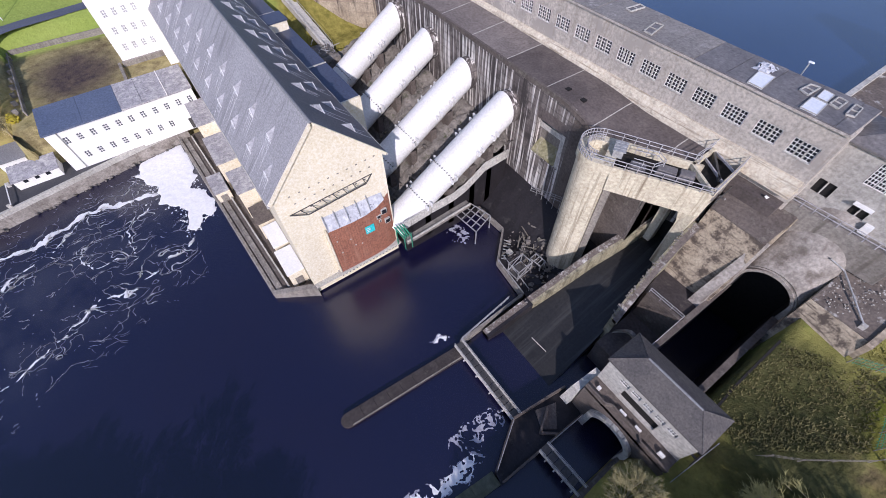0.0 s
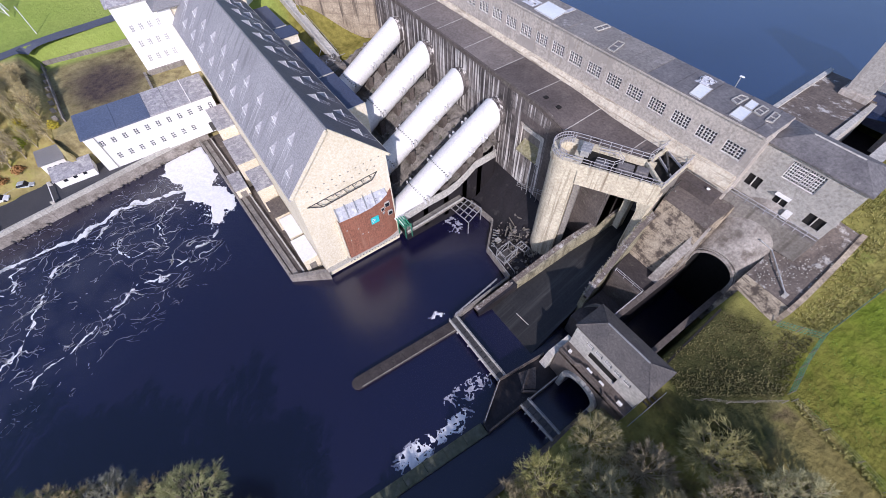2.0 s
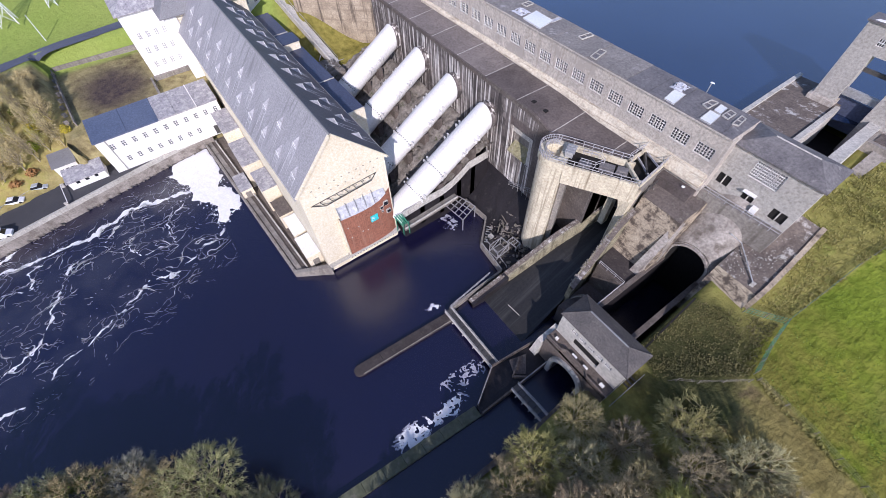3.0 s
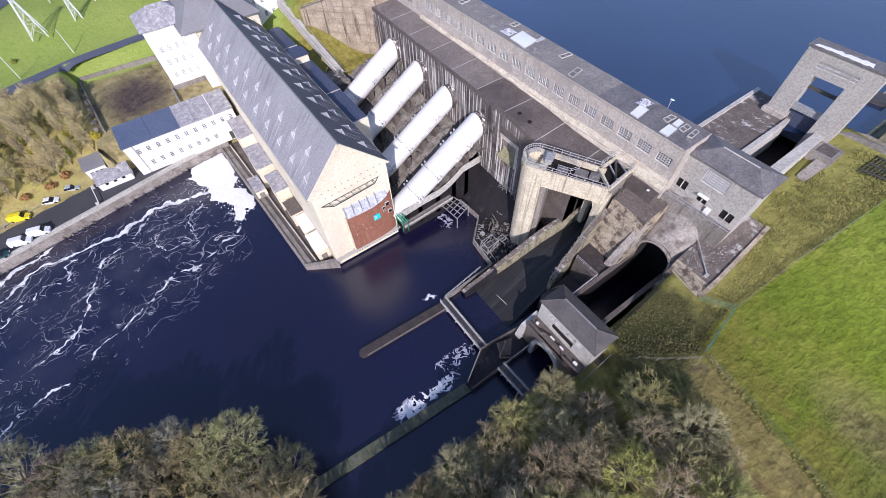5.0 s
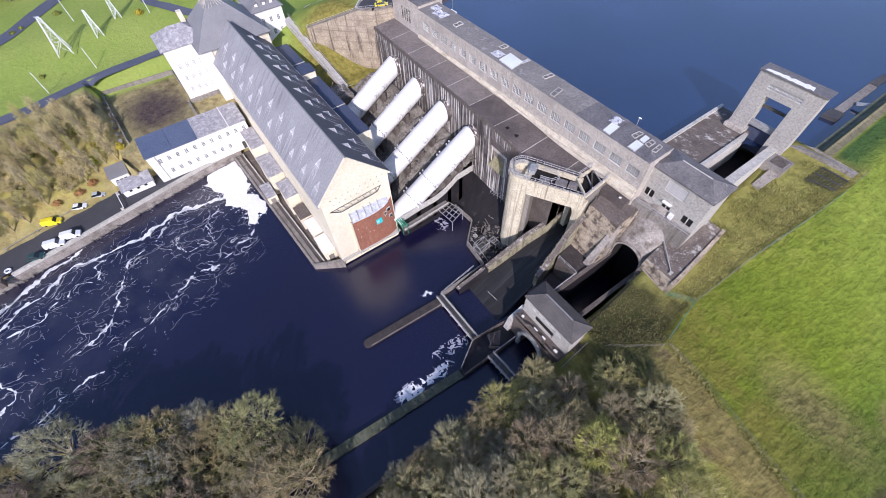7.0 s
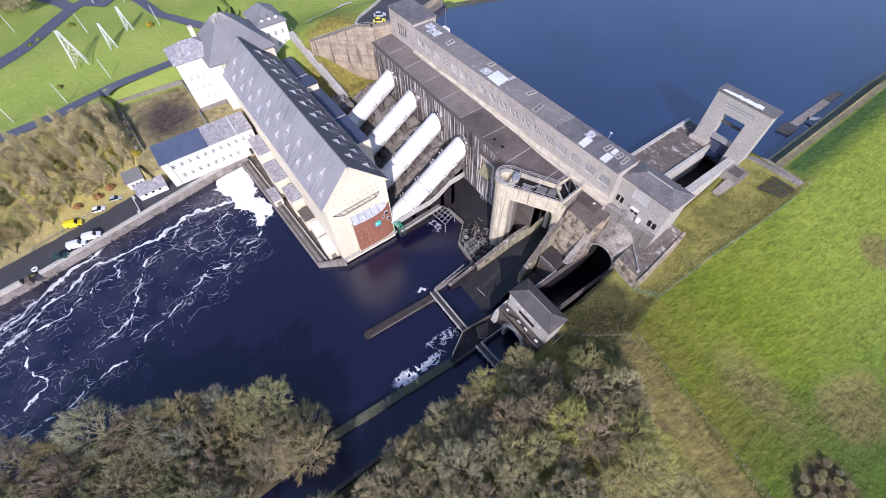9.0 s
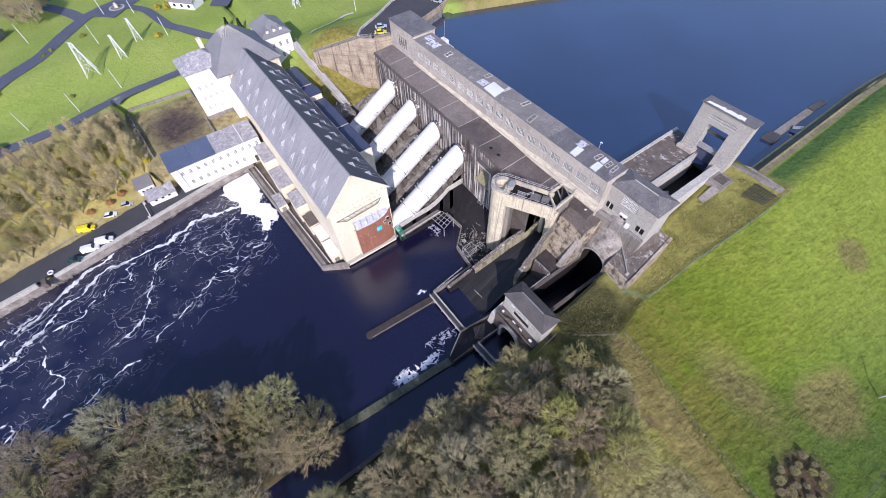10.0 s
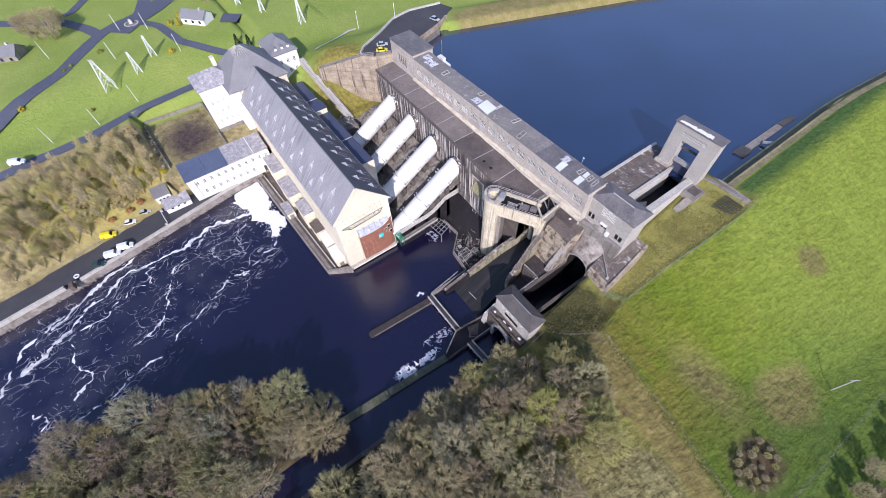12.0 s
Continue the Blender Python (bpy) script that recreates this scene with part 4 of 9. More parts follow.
# gallery on the crest
def gallery_window(parent, x, z, y, strips=3, rows=4, sw=0.86, h=2.0):
    w = strips * (sw + 0.12)
    us = []
    for i in range(strips):
        u = x - w / 2 + i * (sw + 0.12) + 0.06
        us += [u, u + sw / 2, u + sw]
    fr = lattice_mesh(mesh(), lambda u, v, d: (u, y + 0.08 + d, v), us, [z + 0.03 + (h - 0.06) * r / rows for r in range(rows + 1)], 0.032, 0.09)
    win = part("window", fr, M["white"], parent, "white steel window of small panes in three lights")
    for i in range(strips):
        u = x - w / 2 + i * (sw + 0.12) + 0.06
        part("pane", box(mesh(), u, u + sw, y + 0.13, y + 0.15, z, z + h), M["glass"], win)
        if i:
            part("mullion", box(mesh(), u - 0.15, u + 0.03, y - 0.03, y + 0.12, z - 0.02, z + h + 0.02), M["pale"], win)
    part("sill", box(mesh(), x - w / 2 - 0.05, x + w / 2 + 0.05, y - 0.12, y + 0.1, z - 0.14, z - 0.03), M["pale"], win)
    return win


GAL_Y = 60.3
ROOF_Z = 36.55
WINX = [42.0 - 4.33 * i for i in range(18)]
gallery = thing("gallery_building", (4.5, 63, 28.7), "long grey concrete gate gallery with a flat roof on the dam", "building")
bm = mesh()
wall_openings(bm, (-35.2, GAL_Y, 20), (1, 0, 0), 79.7, 16.3, [(wx + 35.2 - 1.47, wx + 35.2 + 1.47, 11.7, 13.8) for wx in WINX], 0.3, (0, 1, 0))
box(bm, -35.2, 44.5, GAL_Y + 0.6, 67.2, 20, ROOF_Z - 0.25)
box(bm, 44.1, 44.75, GAL_Y + 0.01, 63.2, 20, ROOF_Z - 0.25)
part("wall", mended(bm), M["gallery"], gallery)
first = gallery_window(gallery, WINX[0], 31.75, GAL_Y)
for wx in WINX[1:]:
    clone(first, wx - WINX[0])
bm = mesh()
loft(bm, [[(t, GAL_Y - 0.9, deck_z(t, 60) - 0.4), (t, GAL_Y - 0.01, deck_z(t, 60) - 0.4), (t, GAL_Y - 0.01, 29.5), (t, GAL_Y - 0.3, 29.5), (t, GAL_Y - 0.8, deck_z(t, 60) + 0.4)] for t in [-35.2 + 79.7 * k / 24 for k in range(25)]])
part("plinth", bm, M["plinth"], gallery, "cream projecting base course")
part("roof_edge", box(mesh(), -35.2, 44.6, GAL_Y - 0.25, 67.4, ROOF_Z - 0.25, ROOF_Z - 0.02), M["gallery"], gallery)
x = -35.1
i = 0
while x < 44.3:
    part("roof_slab", box(mesh(), x, min(x + 4.25, 44.5), GAL_Y - 0.1, 67.3, ROOF_Z - 0.02, ROOF_Z + 0.08 + 0.03 * (i % 2)), M["felt" if x > 24 else "felt_pale"], gallery)
    x += 4.33
    i += 1
# things on the roof
RT = ROOF_Z + 0.1


def roof_sheet(pts, label, mat="skylight", thick=0.14):
    """A flat sheet lying on the roof, with a small turned-up rim."""
    u = thing("roof_sheet", (*pts[0], RT), label, "roof sheet", "units on the gallery roof")
    part("sheet", prism(mesh(), pts, RT - 0.02, RT + thick), M[mat], u)
    for p, q in zip(pts, pts[1:] + pts[:1]):
        part("rim", beam(mesh(), (*p, RT + thick), (*q, RT + thick), 0.10, 0.08), M["pale"], u)


def roof_hatch(pts, label):
    """A low frame round a dark glazed opening, with one crossbar."""
    u = thing("roof_hatch", (*pts[0], RT), label, "roof hatch", "units on the gallery roof")
    part("glazing", prism(mesh(), pts, RT - 0.02, RT + 0.10), M["felt"], u)
    for p, q in zip(pts, pts[1:] + pts[:1]):
        part("frame", beam(mesh(), (*p, RT + 0.12), (*q, RT + 0.12), 0.16, 0.2), M["pale"], u)
    p, q = [tuple((a + b) / 2 for a, b in zip(pts[i], pts[i + 1])) for i in (0, 2)]
    part("crossbar", beam(mesh(), (*p, RT + 0.12), (*q, RT + 0.12), 0.12, 0.16), M["pale"], u)


def crumpled_sheet(x, y, w, d, seed):
    """A loose tarpaulin lying in folds."""
    r = random.Random(seed)
    u = thing("tarpaulin", (x, y, RT), "crumpled white tarpaulin on the gallery roof", "tarpaulin", "units on the gallery roof")
    n = 9
    bm = mesh()
    top = [[bm.verts.new((x + w * (i / n - 0.5) + r.gauss(0, 0.08) + 0.3 * noise.noise((j * 0.5, seed, 2)), y + d * (j / n - 0.5) + r.gauss(0, 0.08) + 0.3 * noise.noise((i * 0.5, seed, 1)), RT + 0.06 + (abs(r.gauss(0, 0.16)) if 0 < i < n and 0 < j < n else 0))) for j in range(n + 1)] for i in range(n + 1)]
    for i in range(n):
        for j in range(n):
            if r.random() > 0.08:
                bm.faces.new((top[i][j], top[i + 1][j], top[i + 1][j + 1], top[i][j + 1]))
    part("sheet", bm, M["tarp"], u)


M["skylight"] = material("milky_skylight", (0.80, 0.82, 0.85), (0.70, 0.72, 0.76), rough=0.25, bump=0.0)
roof_sheet([(-0.6, 61.0), (-1.2, 65.2), (3.8, 64.9), (4.5, 60.7)], "large flat white sheet on the gallery roof")
roof_sheet([(38.9, 60.5), (38.7, 63.5), (40.4, 63.5), (40.7, 60.5)], "white sheet at the gallery roof's edge")
roof_sheet([(39.0, 63.9), (38.8, 66.1), (40.0, 65.9), (40.2, 63.8)], "small white sheet on the gallery roof")
roof_sheet([(32.6, 60.5), (32.1, 63.8), (34.0, 64.0), (34.4, 60.5)], "white sheet at the gallery roof's edge")
roof_sheet([(3.4, 64.3), (3.4, 66.9), (4.3, 66.8), (4.2, 64.2)], "narrow pale sheet on the gallery roof", "tarp", 0.08)
for pts in ([(11.1, 64.2), (11.5, 66.9), (12.5, 66.7), (12.2, 64.0)], [(17.1, 60.8), (16.5, 64.0), (17.7, 64.2), (18.4, 60.7)], [(37.1, 63.9), (37.3, 65.9), (38.3, 66.1), (38.2, 63.5)], [(40.5, 63.8), (40.5, 65.9), (41.5, 65.7), (41.5, 63.6)], [(42.5, 63.2), (42.3, 65.9), (43.1, 65.7), (43.3, 63.4)], [(-21.4, 62.4), (-21.7, 65.0), (-20.2, 65.0), (-20.0, 62.4)], [(-5.2, 64.9), (-5.2, 66.9), (-3.8, 66.9), (-3.8, 64.9)]):
    roof_hatch(pts, "low roof hatch with a pale frame")
for k, (x, y, w, d) in enumerate(((-2.9, 62.6, 3.0, 2.6), (32.2, 65.2, 2.2, 2.4), (-28.6, 63.6, 4.4, 3.0), (-32.4, 64.6, 2.8, 2.6))):
    crumpled_sheet(x, y, w, d, k + 4)
# lamp posts along the back of the gallery
def lamp(x, y, z, h, label="thin grey lamp post with a small white head", grp="lamps on the dam"):
    u = thing("street_lamp", (x, y, z), label, "lamp post", grp)
    bm = mesh()
    tube(bm, (x, y, z - 0.3), (x, y, z + h), 0.12, 6, 0.08)
    part("pole", bm, M["skylight" if "white" in label[:12] or "pale" in label[:12] else "steel"], u)
    part("head", loft(mesh(), [[(x - 0.2, y - 0.12, z + h), (x + 0.5, y - 0.12, z + h + 0.05), (x + 0.5, y + 0.12, z + h + 0.05), (x - 0.2, y + 0.12, z + h)], [(x - 0.15, y - 0.06, z + h + 0.18), (x + 0.4, y - 0.06, z + h + 0.18), (x + 0.4, y + 0.06, z + h + 0.18), (x - 0.15, y + 0.06, z + h + 0.18)]]), M["skylight"], u)
lamp(35.4, 67.8, 30.0, 8.0)
part("quay_kerb", box(mesh(), -35, 44.5, 67.2, 68.2, 20, 30.0), M["gallery"], dam)

block = thing("tower_block", (-43, 64, 28.6), "raised grey concrete block at the end of the gallery", "building")
bm = mesh()
wall_openings(bm, (-49.9, GAL_Y, 20), (1, 0, 0), 14.7, 17.4, [(5.0, 6.0, 10.6, 14.4), (6.3, 7.3, 10.6, 14.4), (7.6, 8.6, 10.6, 14.4), (8.9, 9.9, 10.6, 14.4)], 0.3, (0, 1, 0))
box(bm, -49.9, -35.2, GAL_Y + 0.6, 68.7, 20, 37.3)
box(bm, -49.9, -49.5, GAL_Y + 0.02, GAL_Y + 0.6, 20, 37.4)
box(bm, -35.6, -35.2, GAL_Y + 0.02, GAL_Y + 0.6, 20, 37.4)
part("wall", mended(bm), M["gallery"], block)
for i in range(4):
    a = -49.9 + 5.0 + 1.3 * i
    w = part("window", box(mesh(), a + 0.44, a + 0.56, GAL_Y + 0.1, GAL_Y + 0.2, 30.6, 34.4), M["pale"], block, "tall narrow window")
    part("pane", box(mesh(), a, a + 1.0, GAL_Y + 0.14, GAL_Y + 0.16, 30.6, 34.4), M["glass"], w)
part("roof", prism(mesh(), [(-50.1, 60.1), (-35.0, 60.1), (-35.0, 69.0), (-50.1, 69.0)], 37.35, 37.75), M["felt"], block)

# ---- penstocks ----
PEN = ((-37.5, 50.9), (-23.8, 50.5), (-10.2, 50.1), (2.6, 49.6))
PEN_S = math.tan(radians(31))
PEN_R = 2.8


def pen_axis(px, y):
    return Vector((px, y, 21.0 - (50 - y) * PEN_S))


def pen_ring(px, y, r, n=40):
    c = pen_axis(px, y)
    up = Vector((0, -math.sin(radians(31)), math.cos(radians(31))))
    return [c + Vector((r * math.cos(2 * math.pi * i / n), 0, 0)) + up * (r * math.sin(2 * math.pi * i / n)) for i in range(n)]


def smooth_shade(ob, angle=40):
    for p in ob.data.polygons:
        p.use_smooth = True
    ob.data.set_sharp_from_angle(angle=radians(angle))
    return ob


for k, (px, ytop) in enumerate(PEN):
    p = thing("penstock", (px, 37, 6), "huge white painted steel penstock pipe sloping down from the dam", "pipe", "penstocks")
    rings = [pen_ring(px, 24.6 + 2.4 * i, PEN_R) for i in range(10)]
    # mitred into a vertical plane, then level into the dam
    slope = radians(31)
    def cut(r, y):
        out = []
        for i in range(40):
            a = 2 * math.pi * i / 40
            k = r * math.sin(a)
            out.append((px + r * math.cos(a), y, 21.0 + (ytop + math.sin(slope) * k - 50) * PEN_S + math.cos(slope) * k))
        return out
    rings.append(cut(PEN_R, ytop))
    smooth_shade(part("pipe", loft(mesh(), rings), M["penstock"], p), 50)
    part("thrust_collar", loft(mesh(), [cut(PEN_R - 0.12, ytop - 0.02), cut(PEN_R - 0.12, dam_y(px) + 1.0)]), M["dam_face"], p, "dark concrete collar where the pipe enters the dam")
    # stiffener rings with bolted lugs
    for n, y in enumerate((31.0, 36.6, 42.4, 45.6)):
        big = n in (0, 1)
        bm = mesh()
        w = 0.17 if big else 0.08
        loft(bm, [pen_ring(px, y - w, PEN_R - 0.05), pen_ring(px, y - w, PEN_R + 0.11), pen_ring(px, y + w, PEN_R + 0.11), pen_ring(px, y + w, PEN_R - 0.05)], caps=False)
        ring = part("flange", mended(bm), M["penstock"], p, "bolted joint ring")
        up = Vector((0, -math.sin(radians(31)), math.cos(radians(31))))
        for side in (-1, 1):
            c = pen_axis(px, y) + Vector((side * (PEN_R + 0.42), 0, 0)) + up * 0.5
            for dy in (-0.42, 0.42):
                part("lug", box(mesh(), c.x - 0.48, c.x + 0.48, c.y + dy - 0.13, c.y + dy + 0.13, c.z - 0.4 + dy * PEN_S, c.z + 0.4 + dy * PEN_S), M["penstock"], ring)
        if big:
            for i in range(15):
                a = math.pi * (i + 0.5) / 15
                c = pen_axis(px, y) + Vector(((PEN_R + 0.12) * math.cos(a), 0, 0)) + up * ((PEN_R + 0.12) * math.sin(a))
                part("bolt", box(mesh(), c.x - 0.08, c.x + 0.08, c.y - 0.16, c.y + 0.16, c.z - 0.07, c.z + 0.07), M["dark_steel"], ring)
    for y in (30.6, 36.0, 41.0, 45.0):
        c = pen_axis(px, y)
        part("saddle", along(mesh(), "y", [(px - 2.9, 1.5), (px + 2.9, 1.5), (px + 2.9, c.z - 1.6), (px + 2.4, c.z - 1.9), (px + 1.5, c.z - 2.5), (px, c.z - 3.05), (px - 1.5, c.z - 2.5), (px - 2.4, c.z - 1.9), (px - 2.9, c.z - 1.6)], y - 0.6, y + 0.6), M["stain_and_shade"], p, "concrete saddle under the pipe")

# broken rock and rubble on the slope under the penstocks
def rubble_height(x, y):
    base = 2.5 + 12.0 * smooth(25, 50, y)
    return base + 1.3 * noise.fractal((x * 0.35, y * 0.35, 2), 1.0, 2.0, 4) + 0.5 * noise.noise((x * 1.3, y * 1.3, 4))


sheet("rubble_slope", [x * 0.8 for x in range(-63, 7)], [24 + y * 0.8 for y in range(35)], rubble_height, M["rock"], "dark broken rock slope under the penstocks", "rock slope")
rng = random.Random(5)
bm = mesh()
for _ in range(420):
    x, y = rng.uniform(-49, 4.6), rng.uniform(26, 50)
    s = rng.uniform(0.25, 0.8)
    z = rubble_height(x, y)
    m4 = Matrix.Translation((x, y, z + s * 0.2)) @ Euler((rng.uniform(0, 3), rng.uniform(0, 3), rng.uniform(0, 3))).to_matrix().to_4x4() @ Matrix.Diagonal((s, s * rng.uniform(0.6, 1), s * rng.uniform(0.4, 0.8), 1))
    bmesh.ops.create_icosphere(bm, subdivisions=1, radius=1, matrix=m4)
tagged(part("loose_rocks", bm, M["rock"]), "loose grey boulders between the penstocks", "rocks", kind="stuff")

# ---- powerhouse ----
GX = 4.1            # gable
PY0, PY1, PYM = 6.9, 24.2, 15.3
EAVE, RIDGE = 24.6, 33.7
ph = thing("powerhouse", (-33, 15, 2), "long cream rendered powerhouse with a steep grey slate roof", "building")
part("wall", along(mesh(), "x", [(PY0, 0.5), (PY1, 0.5), (PY1, EAVE), (PYM, RIDGE - 0.2), (PY0, EAVE)], -70, GX), M["render"], ph)
def roof_half(y_out, z_out, name, mat, label):
    up = Vector((0, (PYM - y_out), (RIDGE - z_out))).normalized()
    nrm = Vector((0, -up.z, up.y)) if y_out < PYM else Vector((0, up.z, -up.y))
    nrm = nrm if nrm.z > 0 else -nrm
    a, b = Vector((0, y_out, z_out)), Vector((0, PYM, RIDGE))
    pts = [(p.y, p.z) for p in (a, b, b + Vector((0, 0, 0.35)), a + nrm * 0.22)]
    return part(name, mended(along(mesh(), "x", pts, -70.3, GX + 0.35)), M[mat], ph, label)
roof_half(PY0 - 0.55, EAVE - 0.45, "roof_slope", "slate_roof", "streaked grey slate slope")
roof_half(PY1 + 0.55, EAVE - 0.45, "roof_slope", "shaded_slate", "slate slope coloured dark for its shaded side")
part("ridge_cap", tube(mesh(), (-70.3, PYM, RIDGE + 0.3), (GX + 0.35, PYM, RIDGE + 0.3), 0.22, 8), M["slate"], ph)
bm = mesh()
for y, z in ((PY0 - 0.7, EAVE - 0.45), (PY1 + 0.7, EAVE - 0.45)):
    box(bm, -70.3, GX + 0.3, y - 0.14, y + 0.14, z - 0.14, z + 0.1)
part("gutter", bm, M["pale"], ph)
bm = mesh()
for s in (0, 1):
    y0 = PY0 - 0.5 if s == 0 else PY1 + 0.5
    beam(bm, (GX + 0.22, y0, EAVE - 0.3), (GX + 0.22, PYM, RIDGE + 0.1), 0.3, 0.5)
part("verge", bm, M["render"], ph)

M["vent_rim"] = material("pale_vent_rim", (0.62, 0.62, 0.64), (0.48, 0.48, 0.50), big=0.8, bump=0.0)
M["vent_sheet"] = material("pale_vent_sheet", (0.36, 0.36, 0.385), (0.27, 0.27, 0.29), big=0.8, bump=0.1)
M["lead_run"] = material("pale_lead_runs", (0.46, 0.455, 0.48), (0.36, 0.355, 0.38), big=0.9, fine=3, bump=0.1)
# small triangular roof vents, two staggered rows a side
def dormer(x, side, up):
    """up: metres from the eave along the slope."""
    y_out, z_out = (PY0 - 0.55, EAVE - 0.45) if side < 0 else (PY1 + 0.55, EAVE - 0.45)
    d = Vector((0, PYM - y_out, RIDGE - z_out)).normalized()
    n = Vector((0, -side * -1 * d.z, 0))
    n = Vector((0, side * d.z, abs(d.y)))
    foot = Vector((x, y_out, z_out)) + d * up + n * 0.2
    front = [foot + Vector((-0.8, 0, 0)), foot + Vector((0.8, 0, 0)), foot + n * 0.7 + d * 0.9]
    back = foot + d * 2.3
    v = part("roof_vent", mended(loft(mesh(), [front, [back + Vector((-0.02, 0, 0)), back + Vector((0.02, 0, 0)), back + n * 0.03]])), M["vent_sheet"], ph, "small triangular pale metal roof vent")
    bm = mesh()
    for a, b in ((0, 1), (1, 2), (2, 0)):
        tube(bm, front[a] - d * 0.04, front[b] - d * 0.04, 0.075, 5)
    part("vent_frame", bm, M["vent_rim"], v, "pale vent frame")
    # pale lead-washed runs down the slates from the vent's two feet
    for k, o in enumerate((-0.75, -0.3, 0.2, 0.72)):
        reach = min(up - 0.3, 4.2 + 1.8 * math.sin(x * 2.3 + k * 1.9 + up)) * (1.0 if k in (0, 3) else 0.55)
        bm = mesh()
        rows = []
        for j in range(6):
            t = j / 5
            c = foot + Vector((o + side * -0.30 * t * t, 0, 0)) - d * (reach * t) + n * 0.03
            w = (0.13 if k in (0, 3) else 0.08) * (1 - 0.75 * t) * (1 + 0.3 * math.sin(j * 2.1 + x))
            rows.append([c - Vector((w, 0, 0)), c + Vector((w, 0, 0)), c + Vector((w, 0, 0)) + n * 0.02, c - Vector((w, 0, 0)) + n * 0.02])
        part("lead_run", mended(loft(bm, rows)), M["lead_run"], v, "pale weathered run on the slates")
    return v
for i in range(10):
    dormer(0.9 - 6.9 * i, -1, 2.6)
    dormer(-2.4 - 6.9 * i, -1, 6.6)
    dormer(-0.1 - 6.7 * i, 1, 4.0)
    dormer(-2.6 - 6.7 * i, 1, 8.2)

# gable: putlog holes, canopy frame, red clad stair annex
for r, z in enumerate((24.2, 22.6, 20.8)):
    for i in range(10 - r):
        y = 9.3 + 1.5 * i + 0.4 * r
        part("wall_patch", box(mesh(), GX + 0.001, GX + 0.06, y - 0.14, y + 0.14, z - 0.09 + 0.05 * i, z + 0.09 + 0.05 * i), M["concrete"], ph)
can = thing("canopy_frame", (GX + 0.6, 15, 20.5), "rusty lattice canopy frame bracketed to the gable wall", "canopy")
bm = mesh()
A, B = Vector((GX, 8.3, 20.9)), Vector((GX, 21.9, 21.6))
outA, outB = A + Vector((1.1, 2.4, -0.3)), B + Vector((1.1, -1.6, -0.3))
beam(bm, A, B, 0.14, 0.14)
part("wall_rail", bm, M["dark_steel"], can)
bm = mesh()
beam(bm, outA, outB, 0.14, 0.14)
beam(bm, A, outA, 0.14, 0.14)
beam(bm, B, outB, 0.14, 0.14)
part("outer_rail", bm, M["dark_steel"], can)
for i in range(7):
    t = i / 6
    p, q = A.lerp(B, 0.12 + 0.76 * t), outA.lerp(outB, t)
    part("bracket", beam(mesh(), p, q, 0.1, 0.1), M["dark_steel"], can)

ann = thing("stair_annex", (GX + 0.7, 17.5, 3), "red sheet-clad annex with a sagging pale tarpaulin roof against the gable", "annex")
RX = 5.0
ys = [12.3, 14.5, 16.8, 19.0, 21.0, 22.8, 23.9]
xs = [RX + 0.0, RX + 0.05, RX + 0.1, RX + 0.1, RX - 0.05, RX - 0.35, RX - 0.75]
tops = [14.9, 14.7, 14.6, 14.7, 15.0, 15.7, 16.3]
for i in range(6):
    bm = mesh()
    n = 5
    for j in range(n):
        t0, t1 = j / n, (j + 0.94) / n
        P = lambda t: (xs[i] + (xs[i + 1] - xs[i]) * t, ys[i] + (ys[i + 1] - ys[i]) * t, tops[i] + (tops[i + 1] - tops[i]) * t)
        (xa, ya, za), (xb, yb, zb) = P(t0), P(t1)
        loft(bm, [[(xa - 0.12, ya, 3.6), (xa, ya, 3.6), (xa, ya, za), (xa - 0.12, ya, za)], [(xb - 0.12, yb, 3.6), (xb, yb, 3.6), (xb, yb, zb), (xb - 0.12, yb, zb)]])
    part("cladding_panel", bm, M["red_sheet"], ann)
bm = mesh()
rows = []
for j in range(6):
    t = j / 5
    rows.append([(GX + (xs[i] + 0.15 - GX) * t, ys[i], 17.6 - 0.12 * i + (tops[i] + 0.15 - 17.6 + 0.12 * i) * t - 0.25 * math.sin(math.pi * t) + 0.12 * noise.noise((i * 0.9, j * 0.9, 3))) for i in range(6)])
vv = [[bm.verts.new(p) for p in r] for r in rows]
for a, b in zip(vv, vv[1:]):
    for i in range(5):
        bm.faces.new((a[i], b[i], b[i + 1], a[i + 1]))
smooth_shade(part("tarpaulin", mended(bm), M["tarp"], ann, "torn blue-white tarpaulin roof"))
for y in (12.4, 14.3, 16.2, 18.1, 20.0):
    part("rafter", beam(mesh(), (GX + 0.1, y, 18.0), (RX + 0.2, y, 15.1), 0.12, 0.12), M["steel"], ann)
part("sign_board", box(mesh(), RX + 0.12, RX + 0.18, 18.3, 20.0, 10.2, 12.0), M["turquoise"], ann, "turquoise notice board")
bm = mesh()
for y0, y1, z in ((18.5, 19.1, 11.4), (18.5, 19.3, 11.0), (18.5, 18.9, 10.6)):
    box(bm, RX + 0.181, RX + 0.19, y0, y1, z, z + 0.16)
part("notice_line", bm, M["skylight"], ann, "pale bars of unreadable writing")
for y, z, s in ((21.2, 12.7, 0.8), (21.3, 11.6, 0.5), (22.3, 13.4, 1.1), (22.7, 10.8, 1.0), (18.9, 8.4, 0.7)):
    wd = part("window", box(mesh(), RX - 0.3, RX + 0.06, y - s / 2, y + s / 2, z - s / 2, z + s / 2), M["pale"], ann, "pale framed opening")
    part("pane", box(mesh(), RX - 0.2, RX + 0.09, y - s / 2 + 0.1, y + s / 2 - 0.1, z - s / 2 + 0.1, z + s / 2 - 0.1), M["glass"], wd)
bm = mesh()
